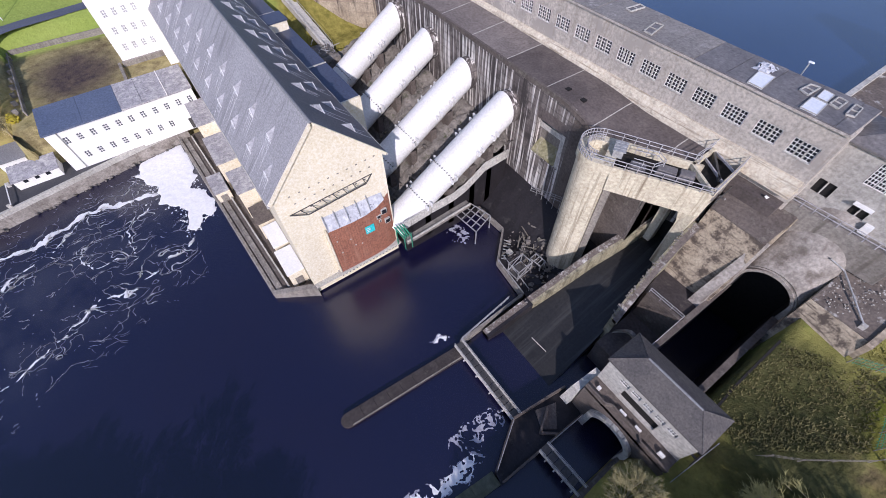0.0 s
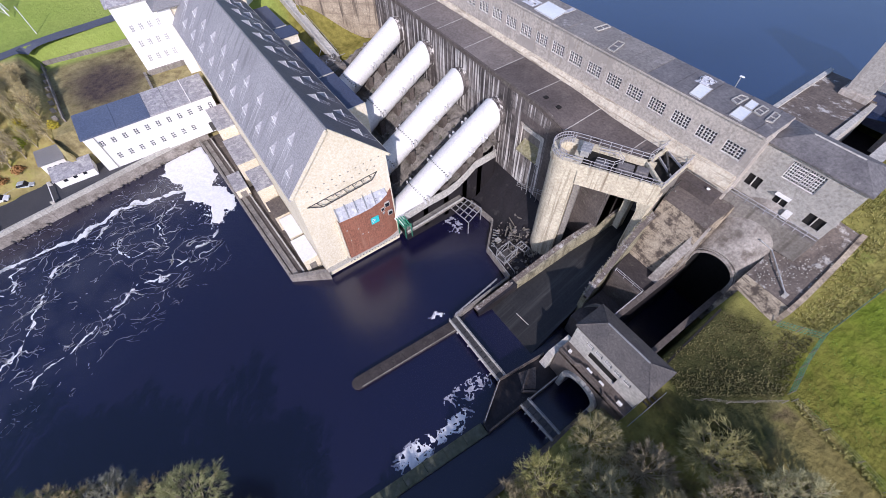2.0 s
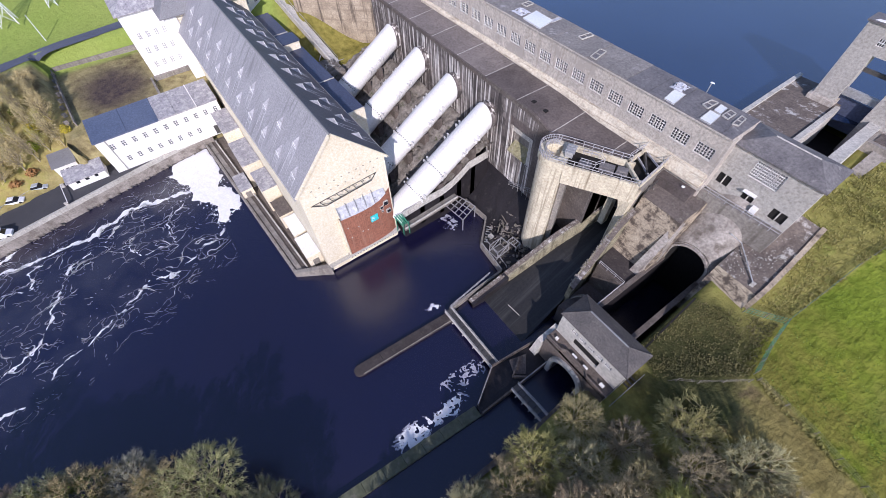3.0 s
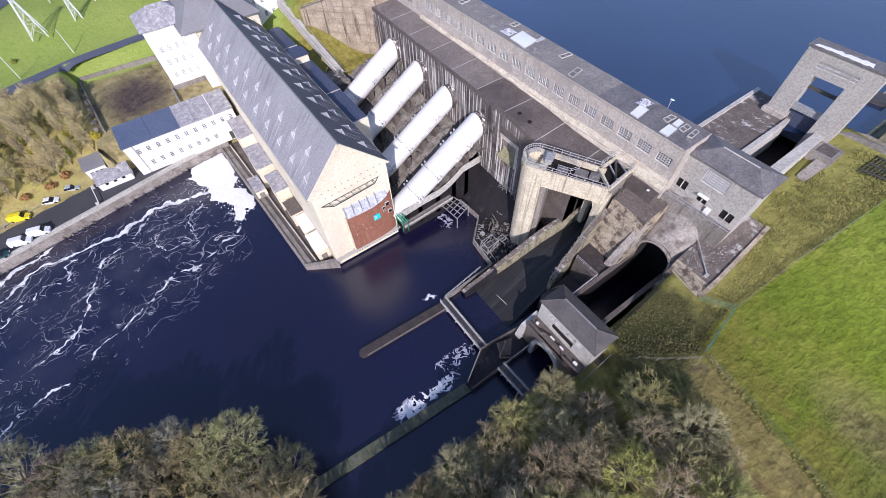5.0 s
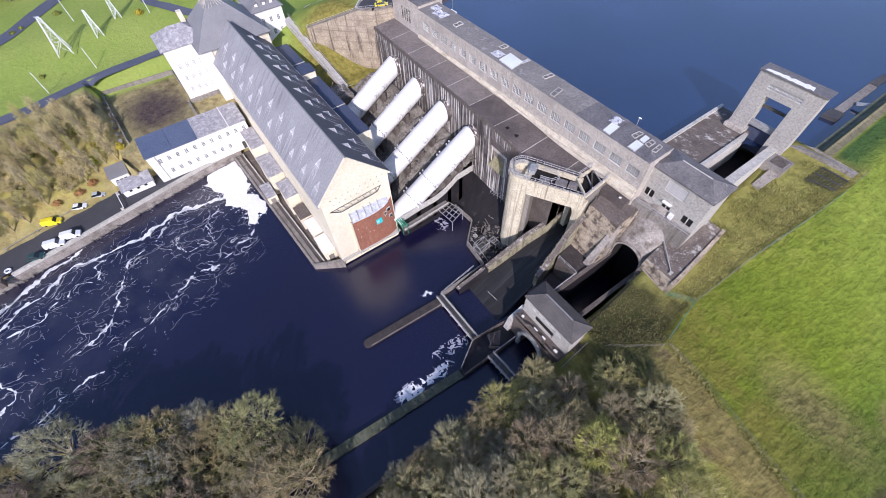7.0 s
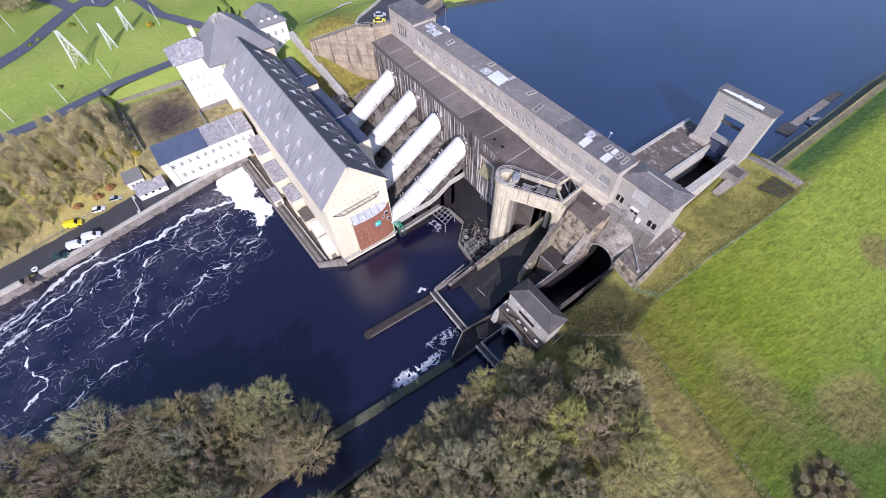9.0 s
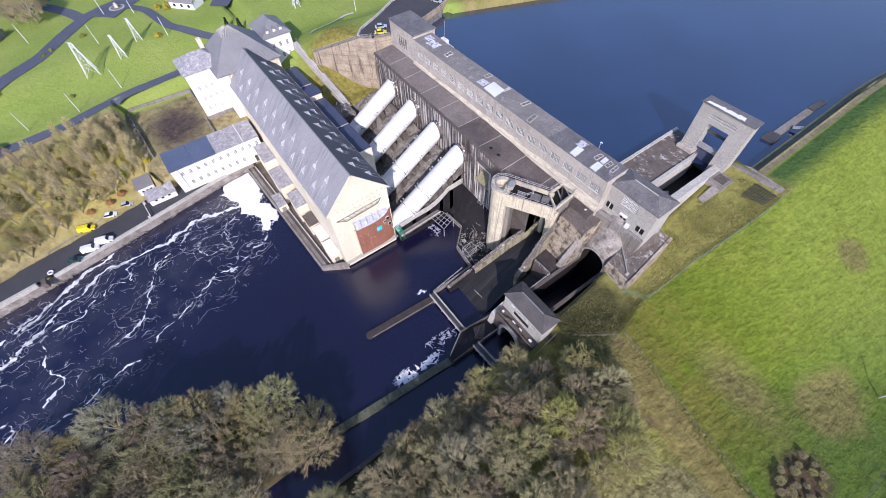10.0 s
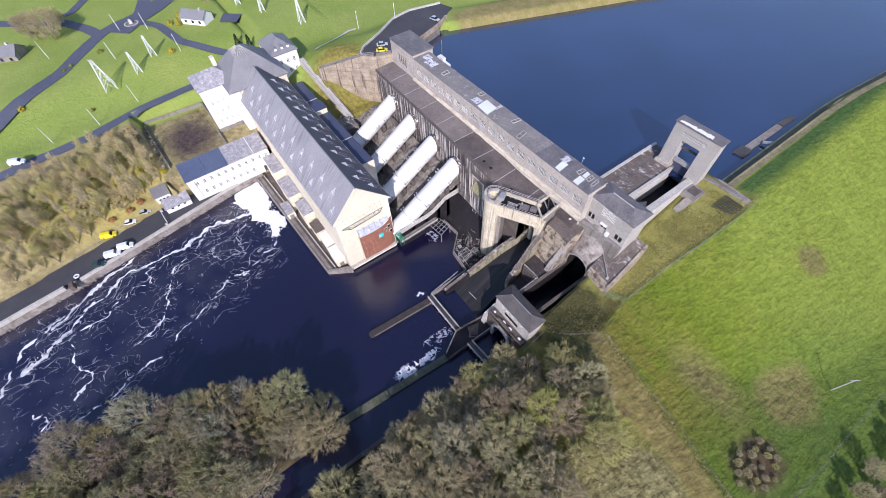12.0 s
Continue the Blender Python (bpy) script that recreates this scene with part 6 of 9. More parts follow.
for k in range(16):
    x, y = rng.uniform(17.5, 27), rng.uniform(40.0, 45.5)
    an, ln = rng.uniform(0, 3.14), rng.uniform(0.8, 2.6)
    z = terrace_z(x, y) + 0.45
    part("plank", beam(mesh(), (x, y, z), (x + ln * math.cos(an), y + ln * math.sin(an), z + rng.uniform(-0.25, 0.4)), rng.uniform(0.1, 0.3), 0.08), M["fence_wood"], dr)
# parapet beside the last penstock, rising to the dam
pw = thing("parapet_wall", (8, 37, 2), "pale ribbed concrete parapet beside the last penstock", "wall", kind="structure")
prof = [(25.4, 7.2), (31.3, 7.8), (36.2, 7.9), (39.1, 8.7), (41.2, 9.9), (43.7, 11.6), (49.2, 12.0)]
PX = 5.5
for (y0, z0), (y1, z1) in zip(prof, prof[1:]):
    n = max(2, round((y1 - y0) / 1.35))
    for k in range(n):
        a, b = y0 + (y1 - y0) * k / n, y0 + (y1 - y0) * (k + 0.94) / n
        za, zb = z0 + (z1 - z0) * k / n, z0 + (z1 - z0) * (k + 0.94) / n
        part("panel", loft(mesh(), [[(PX, t, z - 0.2), (PX + 0.26, t, z - 0.2), (PX + 0.26, t, z + 1.6), (PX, t, z + 1.6)] for t, z in ((a, za), (b, zb))]), M["pale"], pw)
    part("cap_rail", beam(mesh(), (PX + 0.13, y0, z0 + 1.64), (PX + 0.13, y1, z1 + 1.64), 0.36, 0.1), M["pale"], pw)
LEDGE = ((24.9, 4.6), (29.2, 4.8), (34.0, 5.2), (39.6, 5.6))
for (y0, z0), (y1, z1) in zip(LEDGE, LEDGE[1:]):
    part("quay_ledge", loft(mesh(), [[(5.0, t, z - 0.5), (7.0, t, z - 0.5), (7.0, t, z + 0.1), (5.0, t, z + 0.1)] for t, z in ((y0, z0), (y1, z1))]), M["concrete"], pw)
    part("edge_rail", beam(mesh(), (6.95, y0, z0 + 0.35), (6.95, y1, z1 + 0.35), 0.22, 0.4), M["pale"], pw)
part("ledge_root", loft(mesh(), [[(3.0, t, -4), (PX, t, -4), (PX, t, z - 0.1), (3.0, t, z - 0.1)] for t, z in prof]), M["wet_and_recess"], pw, "wall under the parapet painted dark as its shade")
gs = thing("gate_winch", (7, 25, 6.6), "green painted steel winch frame at the foot of the penstock", "winch")
for k in range(4):
    part("bar", tube(mesh(), (5.6 + 0.1 * k, 23.4 + 0.5 * k, 9.0), (7.6 + 0.1 * k, 24.0 + 0.45 * k, 7.4), 0.16, 6), M["green_steel"], gs)
for p in ((5.7, 23.6), (7.6, 24.1), (7.9, 25.4), (6.0, 25.2)):
    part("leg", tube(mesh(), (*p, 4), (*p, 8.2), 0.12, 6), M["green_steel"], gs)

# timber trash boom frames standing in the water
def lattice(name, label, cat, pts, z0, z1, cols, rows, mat, grp=""):
    """A lattice panel on four corner points."""
    u = thing(name, (*pts[0], z0), label, cat, grp)
    a, b, c, d = [Vector((x, y, z1)) for x, y in pts]
    for i in range(cols + 1):
        t = i / cols
        part("bar", beam(mesh(), a.lerp(b, t), d.lerp(c, t), 0.16, 0.16), mat, u)
    for j in range(rows + 1):
        t = j / rows
        part("bar", beam(mesh(), a.lerp(d, t), b.lerp(c, t), 0.16, 0.16), mat, u)
    for v in (a, b, c, d):
        part("leg", beam(mesh(), v, Vector((v.x, v.y, z0)), 0.18, 0.18), mat, u)
    return u
lattice("debris_screen", "grey steel debris screen standing in the basin", "frame", [(4.9, 36.6), (11.9, 37.3), (10.3, 42.1), (4.0, 40.6)], -3, 3.8, 5, 3, M["steel"])
u = thing("intake_cage", (21, 38.5, 1), "open grey steel cage over a small intake", "cage")
c = [(21.5, 37.3), (24.0, 37.4), (23.7, 40.8), (21.3, 40.6)]
for (x, y), (x2, y2) in zip(c, c[1:] + c[:1]):
    for z in (2.2, 4.5):
        part("rail", beam(mesh(), (x, y, z), (x2, y2, z), 0.13, 0.13), M["steel"], u)
    part("post", beam(mesh(), (x, y, -2), (x, y, 4.6), 0.15, 0.15), M["steel"], u)
part("brace", beam(mesh(), (21.5, 37.3, 2.2), (21.3, 40.6, 4.5), 0.12, 0.12), M["steel"], u)
part("brace", beam(mesh(), (24.0, 37.4, 2.2), (23.7, 40.8, 4.5), 0.12, 0.12), M["steel"], u)
part("floor_grate", prism(mesh(), c, 1.75, 2.1), M["dark_steel"], u)
# edge walk with timber waling round the basin
ew = thing("edge_walk", (18, 38, 0), "weathered concrete edge walk round the basin", "walkway", kind="structure")
route = [(4.5, 43.0), (13.1, 43.4), (18.5, 37.5), (26.6, 36.5), (27.4, 22.2)]
for p, q in zip(route, route[1:]):
    part("kerb", beam(mesh(), (*p, 0.9), (*q, 0.9), 0.5, 1.4), M["concrete"], ew)
for off, zz in ((0.0, 2.3), (1.3, 2.4)):
    part("rail", beam(mesh(), (18.7, 37.4 + off, zz), (26.8, 36.4 + off, zz), 0.14, 0.14), M["steel"], ew)
    for k in range(6):
        x = 18.8 + 1.6 * k
        part("post", beam(mesh(), (x, 37.35 - 0.123 * 1.6 * k + off, 1.2), (x, 37.35 - 0.123 * 1.6 * k + off, zz), 0.1, 0.1), M["steel"], ew)
for k in range(7):
    p = Vector((15.6, 41.4, 2.0)).lerp(Vector((18.6, 38.2, 2.0)), k / 6)
    part("ladder_rung", beam(mesh(), p, p + Vector((1.1, 0.9, 0)), 0.14, 0.14), M["steel"], ew)
part("control_box", box(mesh(), 18.2, 19.3, 39.6, 40.5, 1.6, 2.9), M["pale"], ew, "small pale control box")
sl = thing("sluice_frame", (23.6, 42.5, 2), "open dark steel frame over a small sluice pit", "frame")
for (x, y), (x2, y2) in (((22.5, 41.6), (24.9, 41.9)), ((24.9, 41.9), (24.6, 43.4)), ((24.6, 43.4), (22.3, 43.2)), ((22.3, 43.2), (22.5, 41.6)), ((23.3, 41.7), (23.2, 43.3)), ((24.1, 41.8), (23.9, 43.3))):
    part("bar", beam(mesh(), (x, y, 3.6), (x2, y2, 3.6), 0.14, 0.14), M["steel"], sl)
for x, y in ((22.5, 41.6), (24.9, 41.9), (24.6, 43.4), (22.3, 43.2)):
    part("leg", beam(mesh(), (x, y, 1.2), (x, y, 3.6), 0.14, 0.14), M["steel"], sl)
blue_rail = thing("guard_rail", (15, 53, 6), "blue-grey guard rail below the dam niche", "railing")
for z in (5.0, 5.6, 6.1):
    part("rail", tube(mesh(), (12.2, 50.3, z + 2.5), (19.4, 50.2, z + 5.7), 0.06, 5), M["steel"], blue_rail)
for k in range(6):
    x = 12.2 + 1.44 * k
    part("post", tube(mesh(), (x, 50.3, 6.8), (x, 50.3, 8.7 + 0.64 * k), 0.06, 5), M["steel"], blue_rail)

# ---- round tower with its bridge platform ----
TX, TY, TZ = 24.9, 47.1, 28.0
AX = Vector((math.cos(radians(28)), math.sin(radians(28)), 0))      # platform's long axis
AY = Vector((-AX.y, AX.x, 0))
tw = thing("fish_lift_tower", (TX, TY, 2), "pale weathered concrete tower with a round end and bridge deck", "tower")


def stadium(cx, cy, r, length, n=20, open_end=True):
    c = Vector((cx, cy, 0))
    out = [c + AX * length - AY * r]
    out += [c + AX * length + AY * r]
    out += [c + (AY * math.cos(a) - AX * math.sin(a)) * r for a in [math.pi * i / n for i in range(n + 1)]]
    return [(p.x, p.y) for p in out]


foot = stadium(TX, TY, 2.75, 2.3)
head = stadium(TX, TY, 2.75, 2.3)
smooth_shade(part("shaft", loft(mesh(), [[(x, y, -3) for x, y in foot], [(x, y, TZ - 1.3) for x, y in head]]), M["tower"], tw))
part("rear_pier", prism(mesh(), [tuple((Vector((TX, TY, 0)) + AX * a + AY * b)[:2]) for a, b in ((2.4, -1.9), (3.4, -1.9), (3.4, 1.9), (2.4, 1.9))], -3, TZ - 3.2), M["concrete"], tw, "darker rear pier with rusty runs")
# deck ring, open shaft in the round end
outer, inner = stadium(TX, TY, 3.0, 2.4), stadium(TX, TY, 1.75, 0.9)
bm = mesh()
loft(bm, [[(x, y, TZ - 1.3) for x, y in outer], [(x, y, TZ) for x, y in outer], [(x, y, TZ) for x, y in inner], [(x, y, TZ - 6) for x, y in inner]], caps=False)
bm.faces.new([bm.verts.new((x, y, TZ - 6)) for x, y in inner])
part("deck_ring", mended(bm), M["tower"], tw)
# bridge girder from the tower to the elbow, then to the dam
def axpt(a, b, z=0.0):
    v = Vector((TX, TY, z)) + AX * a + AY * b
    return (v.x, v.y, z)
E1 = [(2.3, -3.0), (14.6, -2.6), (14.6, 2.7), (2.3, 3.0)]
bm = mesh()
loft(bm, [[axpt(*E1[0], TZ - 4.1), axpt(*E1[1], TZ - 4.1), axpt(14.6, -2.25, TZ - 4.1), axpt(2.3, -2.6, TZ - 4.1)], [axpt(*E1[0], TZ), axpt(*E1[1], TZ), axpt(14.6, -2.25, TZ), axpt(2.3, -2.6, TZ)]])
part("side_girder", bm, M["tower"], tw, "deep pale girder with brown runs")
bm = mesh()
loft(bm, [[axpt(2.3, 2.6, TZ - 3.4), axpt(13, 2.3, TZ - 3.4), axpt(13, 2.7, TZ - 3.4), axpt(2.3, 3.0, TZ - 3.4)], [axpt(2.3, 2.6, TZ), axpt(13, 2.3, TZ), axpt(13, 2.7, TZ), axpt(2.3, 3.0, TZ)]])
part("side_girder", bm, M["tower"], tw)
bm = mesh()
loft(bm, [[axpt(2.3, -2.6, TZ - 1.6), axpt(14.6, -2.25, TZ - 1.6), axpt(13, 2.3, TZ - 1.6), axpt(2.3, 2.6, TZ - 1.6)], [axpt(2.3, -2.6, TZ - 1.2), axpt(14.6, -2.25, TZ - 1.2), axpt(13, 2.3, TZ - 1.2), axpt(2.3, 2.6, TZ - 1.2)]])
part("channel_floor", bm, M["black"], tw)
for a, b, w in ((4.2, -0.6, 2.2), (7.6, 0.3, 2.6), (10.4, 0.5, 2.0)):
    bm = mesh()
    loft(bm, [[axpt(a, b - 0.8, TZ - 1.2), axpt(a + w, b - 0.8, TZ - 1.2), axpt(a + w, b + 0.8, TZ - 1.2), axpt(a, b + 0.8, TZ - 1.2)], [axpt(a + 0.1, b - 0.6, TZ - 0.3), axpt(a + w - 0.1, b - 0.6, TZ - 0.3), axpt(a + w - 0.1, b + 0.6, TZ - 0.3), axpt(a + 0.1, b + 0.6, TZ - 0.3)]])
    part("channel_cover", bm, M["felt"], tw)
# elbow frame towards the dam: open well with beams
F = [(38.8, 52.1), (37.8, 61.5), (33.9, 61.7), (34.1, 54.6)]
bm = mesh()
for (x, y), (x2, y2) in zip(F, F[1:] + F[:1]):
    beam(bm, (x, y, TZ - 0.35), (x2, y2, TZ - 0.35), 0.4, 0.7)
part("well_frame", bm, M["tower"], tw)
for t in (0.3, 0.62):
    a, b = Vector((*F[0], TZ - 0.4)).lerp(Vector((*F[1], TZ - 0.4)), t), Vector((*F[3], TZ - 0.4)).lerp(Vector((*F[2], TZ - 0.4)), t + 0.1)
    part("well_beam", beam(mesh(), a, b, 0.22, 0.3), M["rail_grey"], tw)
part("well_beam", beam(mesh(), (37.7, 55.2, TZ - 0.5), (34.3, 59.2, TZ - 0.5), 0.3, 0.5), M["dark_steel"], tw)
part("well_grating", prism(mesh(), [(38.0, 59.9), (37.8, 62.0), (33.8, 62.2), (33.8, 60.4)], TZ - 0.3, TZ + 0.05), M["steel"], tw)
# black plate painted as the dark of the open well
part("well_liner", prism(mesh(), [(38.0, 53.6), (37.5, 61.8), (34.0, 62.0), (34.1, 55.9)], TZ - 1.6, TZ - 1.3), M["black"], tw)
# legs of the bridge at the chute
part("front_leg", loft(mesh(), [[(36.9, 52.4, 5), (38.4, 52.4, 5), (38.4, 53.9, 5), (36.9, 53.9, 5)], [(36.9, 52.4, 20.5), (38.4, 52.4, 20.5), (38.4, 53.9, 20.5), (36.9, 53.9, 20.5)], [(35.9, 51.7, TZ - 3.0), (38.7, 52.6, TZ - 3.0), (38.7, 54.2, TZ - 3.0), (35.9, 53.5, TZ - 3.0)]]), M["tower"], tw)
part("rear_leg", loft(mesh(), [[(33.4, 54.6, 5), (34.6, 54.6, 5), (34.6, 56.0, 5), (33.4, 56.0, 5)], [(33.4, 54.6, TZ - 2), (34.6, 54.6, TZ - 2), (34.6, 56.0, TZ - 2), (33.4, 56.0, TZ - 2)]]), M["tower"], tw)
part("gusset", loft(mesh(), [[(38.0, 54.0, TZ - 1.4), (38.5, 54.0, TZ - 1.4), (38.0, 61.6, TZ - 1.4), (37.5, 61.6, TZ - 1.4)], [(37.9, 54.0, 18), (38.4, 54.0, 18), (38.4, 54.6, 18), (37.9, 54.6, 18)]]), M["concrete"], tw)


def railing(parent, pts, h=1.15, gap=1.5, mat="rail_grey", closed=False, rails=(1.0, 0.52), r=0.06):
    ps = [Vector(p) for p in pts] + ([Vector(pts[0])] if closed else [])
    for k in rails:
        part("rail", bent_tube(mesh(), [p + Vector((0, 0, h * k)) for p in ps], r), M[mat], parent)
    for p, q in zip(ps, ps[1:]):
        n = max(1, int((q - p).length / gap))
        for i in range(n):
            c = p.lerp(q, i / n)
            part("post", tube(mesh(), c, c + Vector((0, 0, h)), r, 5), M[mat], parent)


tr = thing("tower_railing", (TX, TY, TZ), "grey galvanised railing round the tower deck and bridge", "railing")
arc = [(*p, TZ) for p in stadium(TX, TY, 2.9, 2.3)[1:]]
railing(tr, [axpt(14.5, -2.8, TZ)] + [axpt(2.3, -2.9, TZ)] + arc[::-1][1:], h=1.2)
railing(tr, [axpt(2.3, 2.9, TZ), axpt(12.2, 2.6, TZ), (33.8, 55.3, TZ + 0.05), (33.7, 62.3, TZ + 0.05)], h=1.2)
railing(tr, [axpt(14.5, -2.8, TZ), (37.8, 62.2, TZ + 0.05)], h=1.2)
railing(tr, [(x, y, TZ) for x, y in stadium(TX, TY, 1.9, 0.9)[2:]], h=1.0, gap=1.2)
railing(tr, [axpt(4.4, 1.0, TZ), axpt(7.2, 1.2, TZ), axpt(8.2, 0, TZ), axpt(7.0, -1.4, TZ), axpt(4.4, -1.4, TZ)], h=1.1, gap=1.2)
hb = thing("hoist_cabin", (26.5, 51, TZ), "small grey glazed hoist cabin on the tower deck", "cabin")
cabin = [axpt(1.7, -0.9), axpt(3.0, -0.9), axpt(3.0, 1.3), axpt(1.7, 1.3)]
part("body", prism(mesh(), [p[:2] for p in cabin], TZ, TZ + 1.2), M["steel"], hb)
for k in range(4):
    a, b = axpt(1.55, -0.9 + 0.62 * k, TZ + 1.2), axpt(3.25, -0.9 + 0.62 * k, TZ + 1.2)
    part("roof_panel", beam(mesh(), a, b, 0.42, 0.12), M["steel"], hb)

# ---- spillway chute ----
ch = thing("spillway_chute", (34, 45, 0), "wet dark spillway chute between pale concrete walls", "spillway", kind="structure")
LC = [(28.6, 26.5, 1.0), (29.0, 33.6, 3.2), (30.0, 39.0, 6.8), (31.2, 46.0, 11.2), (32.6, 53.0, 14.2), (33.1, 56.5, 15.0)]
bm = mesh()
loft(bm, [[(x - 0.75, y, -4), (x + 1.0, y, -4), (x + 0.6, y, z), (x - 0.7, y, z)] for x, y, z in LC])
part("left_wall", mended(bm), M["chute_wall"], ch, "stained crumbling chute wall")
part("wall_top", mended(loft(mesh(), [[(x - 0.85, y, z - 0.6), (x + 0.15, y, z - 0.6), (x + 0.15, y, z + 0.07), (x - 0.85, y, z + 0.07)] for x, y, z in LC])), M["rubble_top"], ch, "dark crumbled wall top")
part("wall_foot", mended(loft(mesh(), [[(x - 0.9, y, -4), (x + 1.15, y, -4), (x + 0.75, y, z + 0.05), (x - 0.85, y, z + 0.05)] for x, y, z in [LC[0], LC[1], (29.3, 35.2, 4.3)]])), M["wet_and_recess"], ch, "black wet foot of the wall")
RC = [(40.5, 40.6, 9.4), (40.0, 43.2, 10.9), (39.6, 46.4, 13.8), (39.3, 48.6, 16.4), (39.1, 51.2, 19.2), (38.9, 54.6, 20.5)]
bm = mesh()
loft(bm, [[(x - 0.6, y, -4), (x + 0.6, y, -4), (x + 0.5, y, z), (x - 0.5, y, z)] for x, y, z in RC])
part("right_wall", mended(bm), M["chute_wall"], ch, "stained crumbling chute wall")
part("wall_top", mended(loft(mesh(), [[(x - 0.15, y, z - 0.6), (x + 0.7, y, z - 0.6), (x + 0.7, y, z + 0.07), (x - 0.15, y, z + 0.07)] for x, y, z in RC])), M["rubble_top"], ch, "dark crumbled wall top")
bm = mesh()
FL = [(28.9, 41.0, 28.5, -0.4), (29.1, 40.8, 33.0, 1.4), (30.2, 40.4, 39.0, 4.4), (31.4, 39.8, 46.0, 8.2), (32.8, 39.0, 54.0, 11.6), (33.0, 38.6, 60.0, 12.6)]
loft(bm, [[(a, y, -5), (b, y, -5), (b, y, z), (a, y, z)] for a, b, y, z in FL])
part("chute_floor", mended(bm), M["wet"], ch, "dark wet chute floor streaked by water")
part("sill_mark", beam(mesh(), (33.6, 32.3, 1.25), (36.8, 32.5, 1.3), 0.12, 0.1), M["pale"], ch)
rng = random.Random(11)
bm = mesh()
for pts, cnt in ((LC, 150), (RC, 110)):
    for _ in range(cnt):
        k = rng.randrange(len(pts) - 1)
        t = rng.random()
        x, y, z = [a + (b - a) * t for a, b in zip(pts[k], pts[k + 1])]
        s = rng.uniform(0.07, 0.22)
        bmesh.ops.create_icosphere(bm, subdivisions=1, radius=1, matrix=Matrix.Translation((x + rng.uniform(-0.75, -0.1), y, z + 0.05)) @ Matrix.Diagonal((s, s, s * 0.6, 1)))
tagged(part("rubble_crumbs", bm, M["concrete"]), "pale rubble lying on the chute wall tops", "rubble", kind="stuff")
# portal through the dam's foot
portal = thing("chute_portal", (36, 57.5, 8), "dark arched spillway portal under the dam", "portal", kind="structure")
arch = [(33.4, 5.0), (33.4, 13.5)] + [(36.0 - 2.6 * math.cos(a), 13.5 + 2.2 * math.sin(a)) for a in [math.pi * i / 10 for i in range(1, 10)]] + [(38.6, 13.5), (38.6, 5.0)]
bm = mesh()
outl = [(32.6, 5.0), (32.6, 24.4), (39.4, 24.4), (39.4, 5.0)]
vs = [bm.verts.new((x, 57.0, z)) for x, z in arch]
v4 = [bm.verts.new((x, 57.0, z)) for x, z in outl]
mid = len(vs) // 2
bm.faces.new([v4[0]] + vs[:mid + 1] + [v4[1]])
bm.faces.new([v4[1]] + vs[mid:] + [v4[3], v4[2]])
part("portal_face", mended(bm), M["dam_face"], portal)
bm = mesh()
loft(bm, [[(x, 57.0, z) for x, z in arch], [(x, 64.0, z) for x, z in arch]])
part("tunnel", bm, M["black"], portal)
part("end_block", box(mesh(), 38.6, 44.5, 58.2, 66, -5, 24.0), M["stain_and_shade"], portal)

# ---- court and toe blocks beside the lock ----
ct = thing("lock_court", (43, 50, 0), "stained concrete court with a low rail beside the lock", "terrace", kind="structure")
part("court_floor", prism(mesh(), [(40.9, 46.8), (46.4, 46.8), (46.4, 57.0), (38.6, 57.0), (40.3, 47)], -5, 11.6), M["wet_stone"], ct)
part("pit_floor", prism(mesh(), [(41.0, 38), (46.4, 38), (46.4, 46.8), (40.6, 46.8)], -5, 5.6), M["apron"], ct)
part("cross_wall", box(mesh(), 40.8, 46.6, 46.4, 46.9, 5, 12.1), M["stain_and_shade"], ct)
bm = mesh()
arcp = [(41.3 + 4.6 * i / 12, 5.6 + 3.2 * math.sin(math.pi * i / 12)) for i in range(13)]
for (xa, za), (xb, zb) in zip(arcp, arcp[1:]):
    loft(bm, [[(xa, 41.0, za), (xa, 41.6, za), (xa, 41.6, za + 0.5), (xa, 41.0, za + 0.5)], [(xb, 41.0, zb), (xb, 41.6, zb), (xb, 41.6, zb + 0.5), (xb, 41.0, zb + 0.5)]])
part("arch_ring", bm, M["concrete"], ct)
part("toe_block", loft(mesh(), [[(39.3, 51.9, 10.5), (46.9, 51.9, 10.5), (46.9, 62.6, 10.5), (39.3, 60.3, 10.5)], [(38.9, 55.0, 23.4), (46.6, 55.0, 23.2), (46.9, 62.6, 25.2), (38.6, 60.3, 24.6)]]), M["boarded"], ct, "board-marked concrete block with brown bands")
part("toe_top", prism(mesh(), [(38.95, 55.1), (46.55, 55.1), (46.8, 62.55), (38.65, 60.25)], [23.2, 23.0, 25.0, 24.4], [23.6, 23.4, 25.35, 24.75]), M["stain_and_shade"], ct)
part("shoulder", loft(mesh(), [[(44.9, 50.6, 11.6), (46.5, 50.6, 11.6), (47.0, 56.0, 11.6), (45.6, 56.0, 11.6)], [(45.0, 51.6, 13.6), (46.4, 51.6, 13.4), (47.0, 55.6, 23.4), (45.9, 55.4, 23.5)]]), M["vault"], ct, "mottled sloping shoulder beside the lock vault")
rl = thing("court_railing", (45, 46, 12), "thin grey handrails round the lock court", "railing")
railing(rl, [(40.9, 46.6, 12.3), (46.4, 46.6, 12.3), (46.5, 39.0, 12.0)], h=1.0)
railing(rl, [(38.9, 55.2, 23.6), (38.8, 60.2, 24.8), (46.6, 62.2, 25.3)], h=1.1, mat="dark_steel")
part("post_beam", beam(mesh(), (42.6, 58.8, TZ - 1.6), (42.9, 60.8, 25.0), 0.3, 0.3), M["white"], rl)

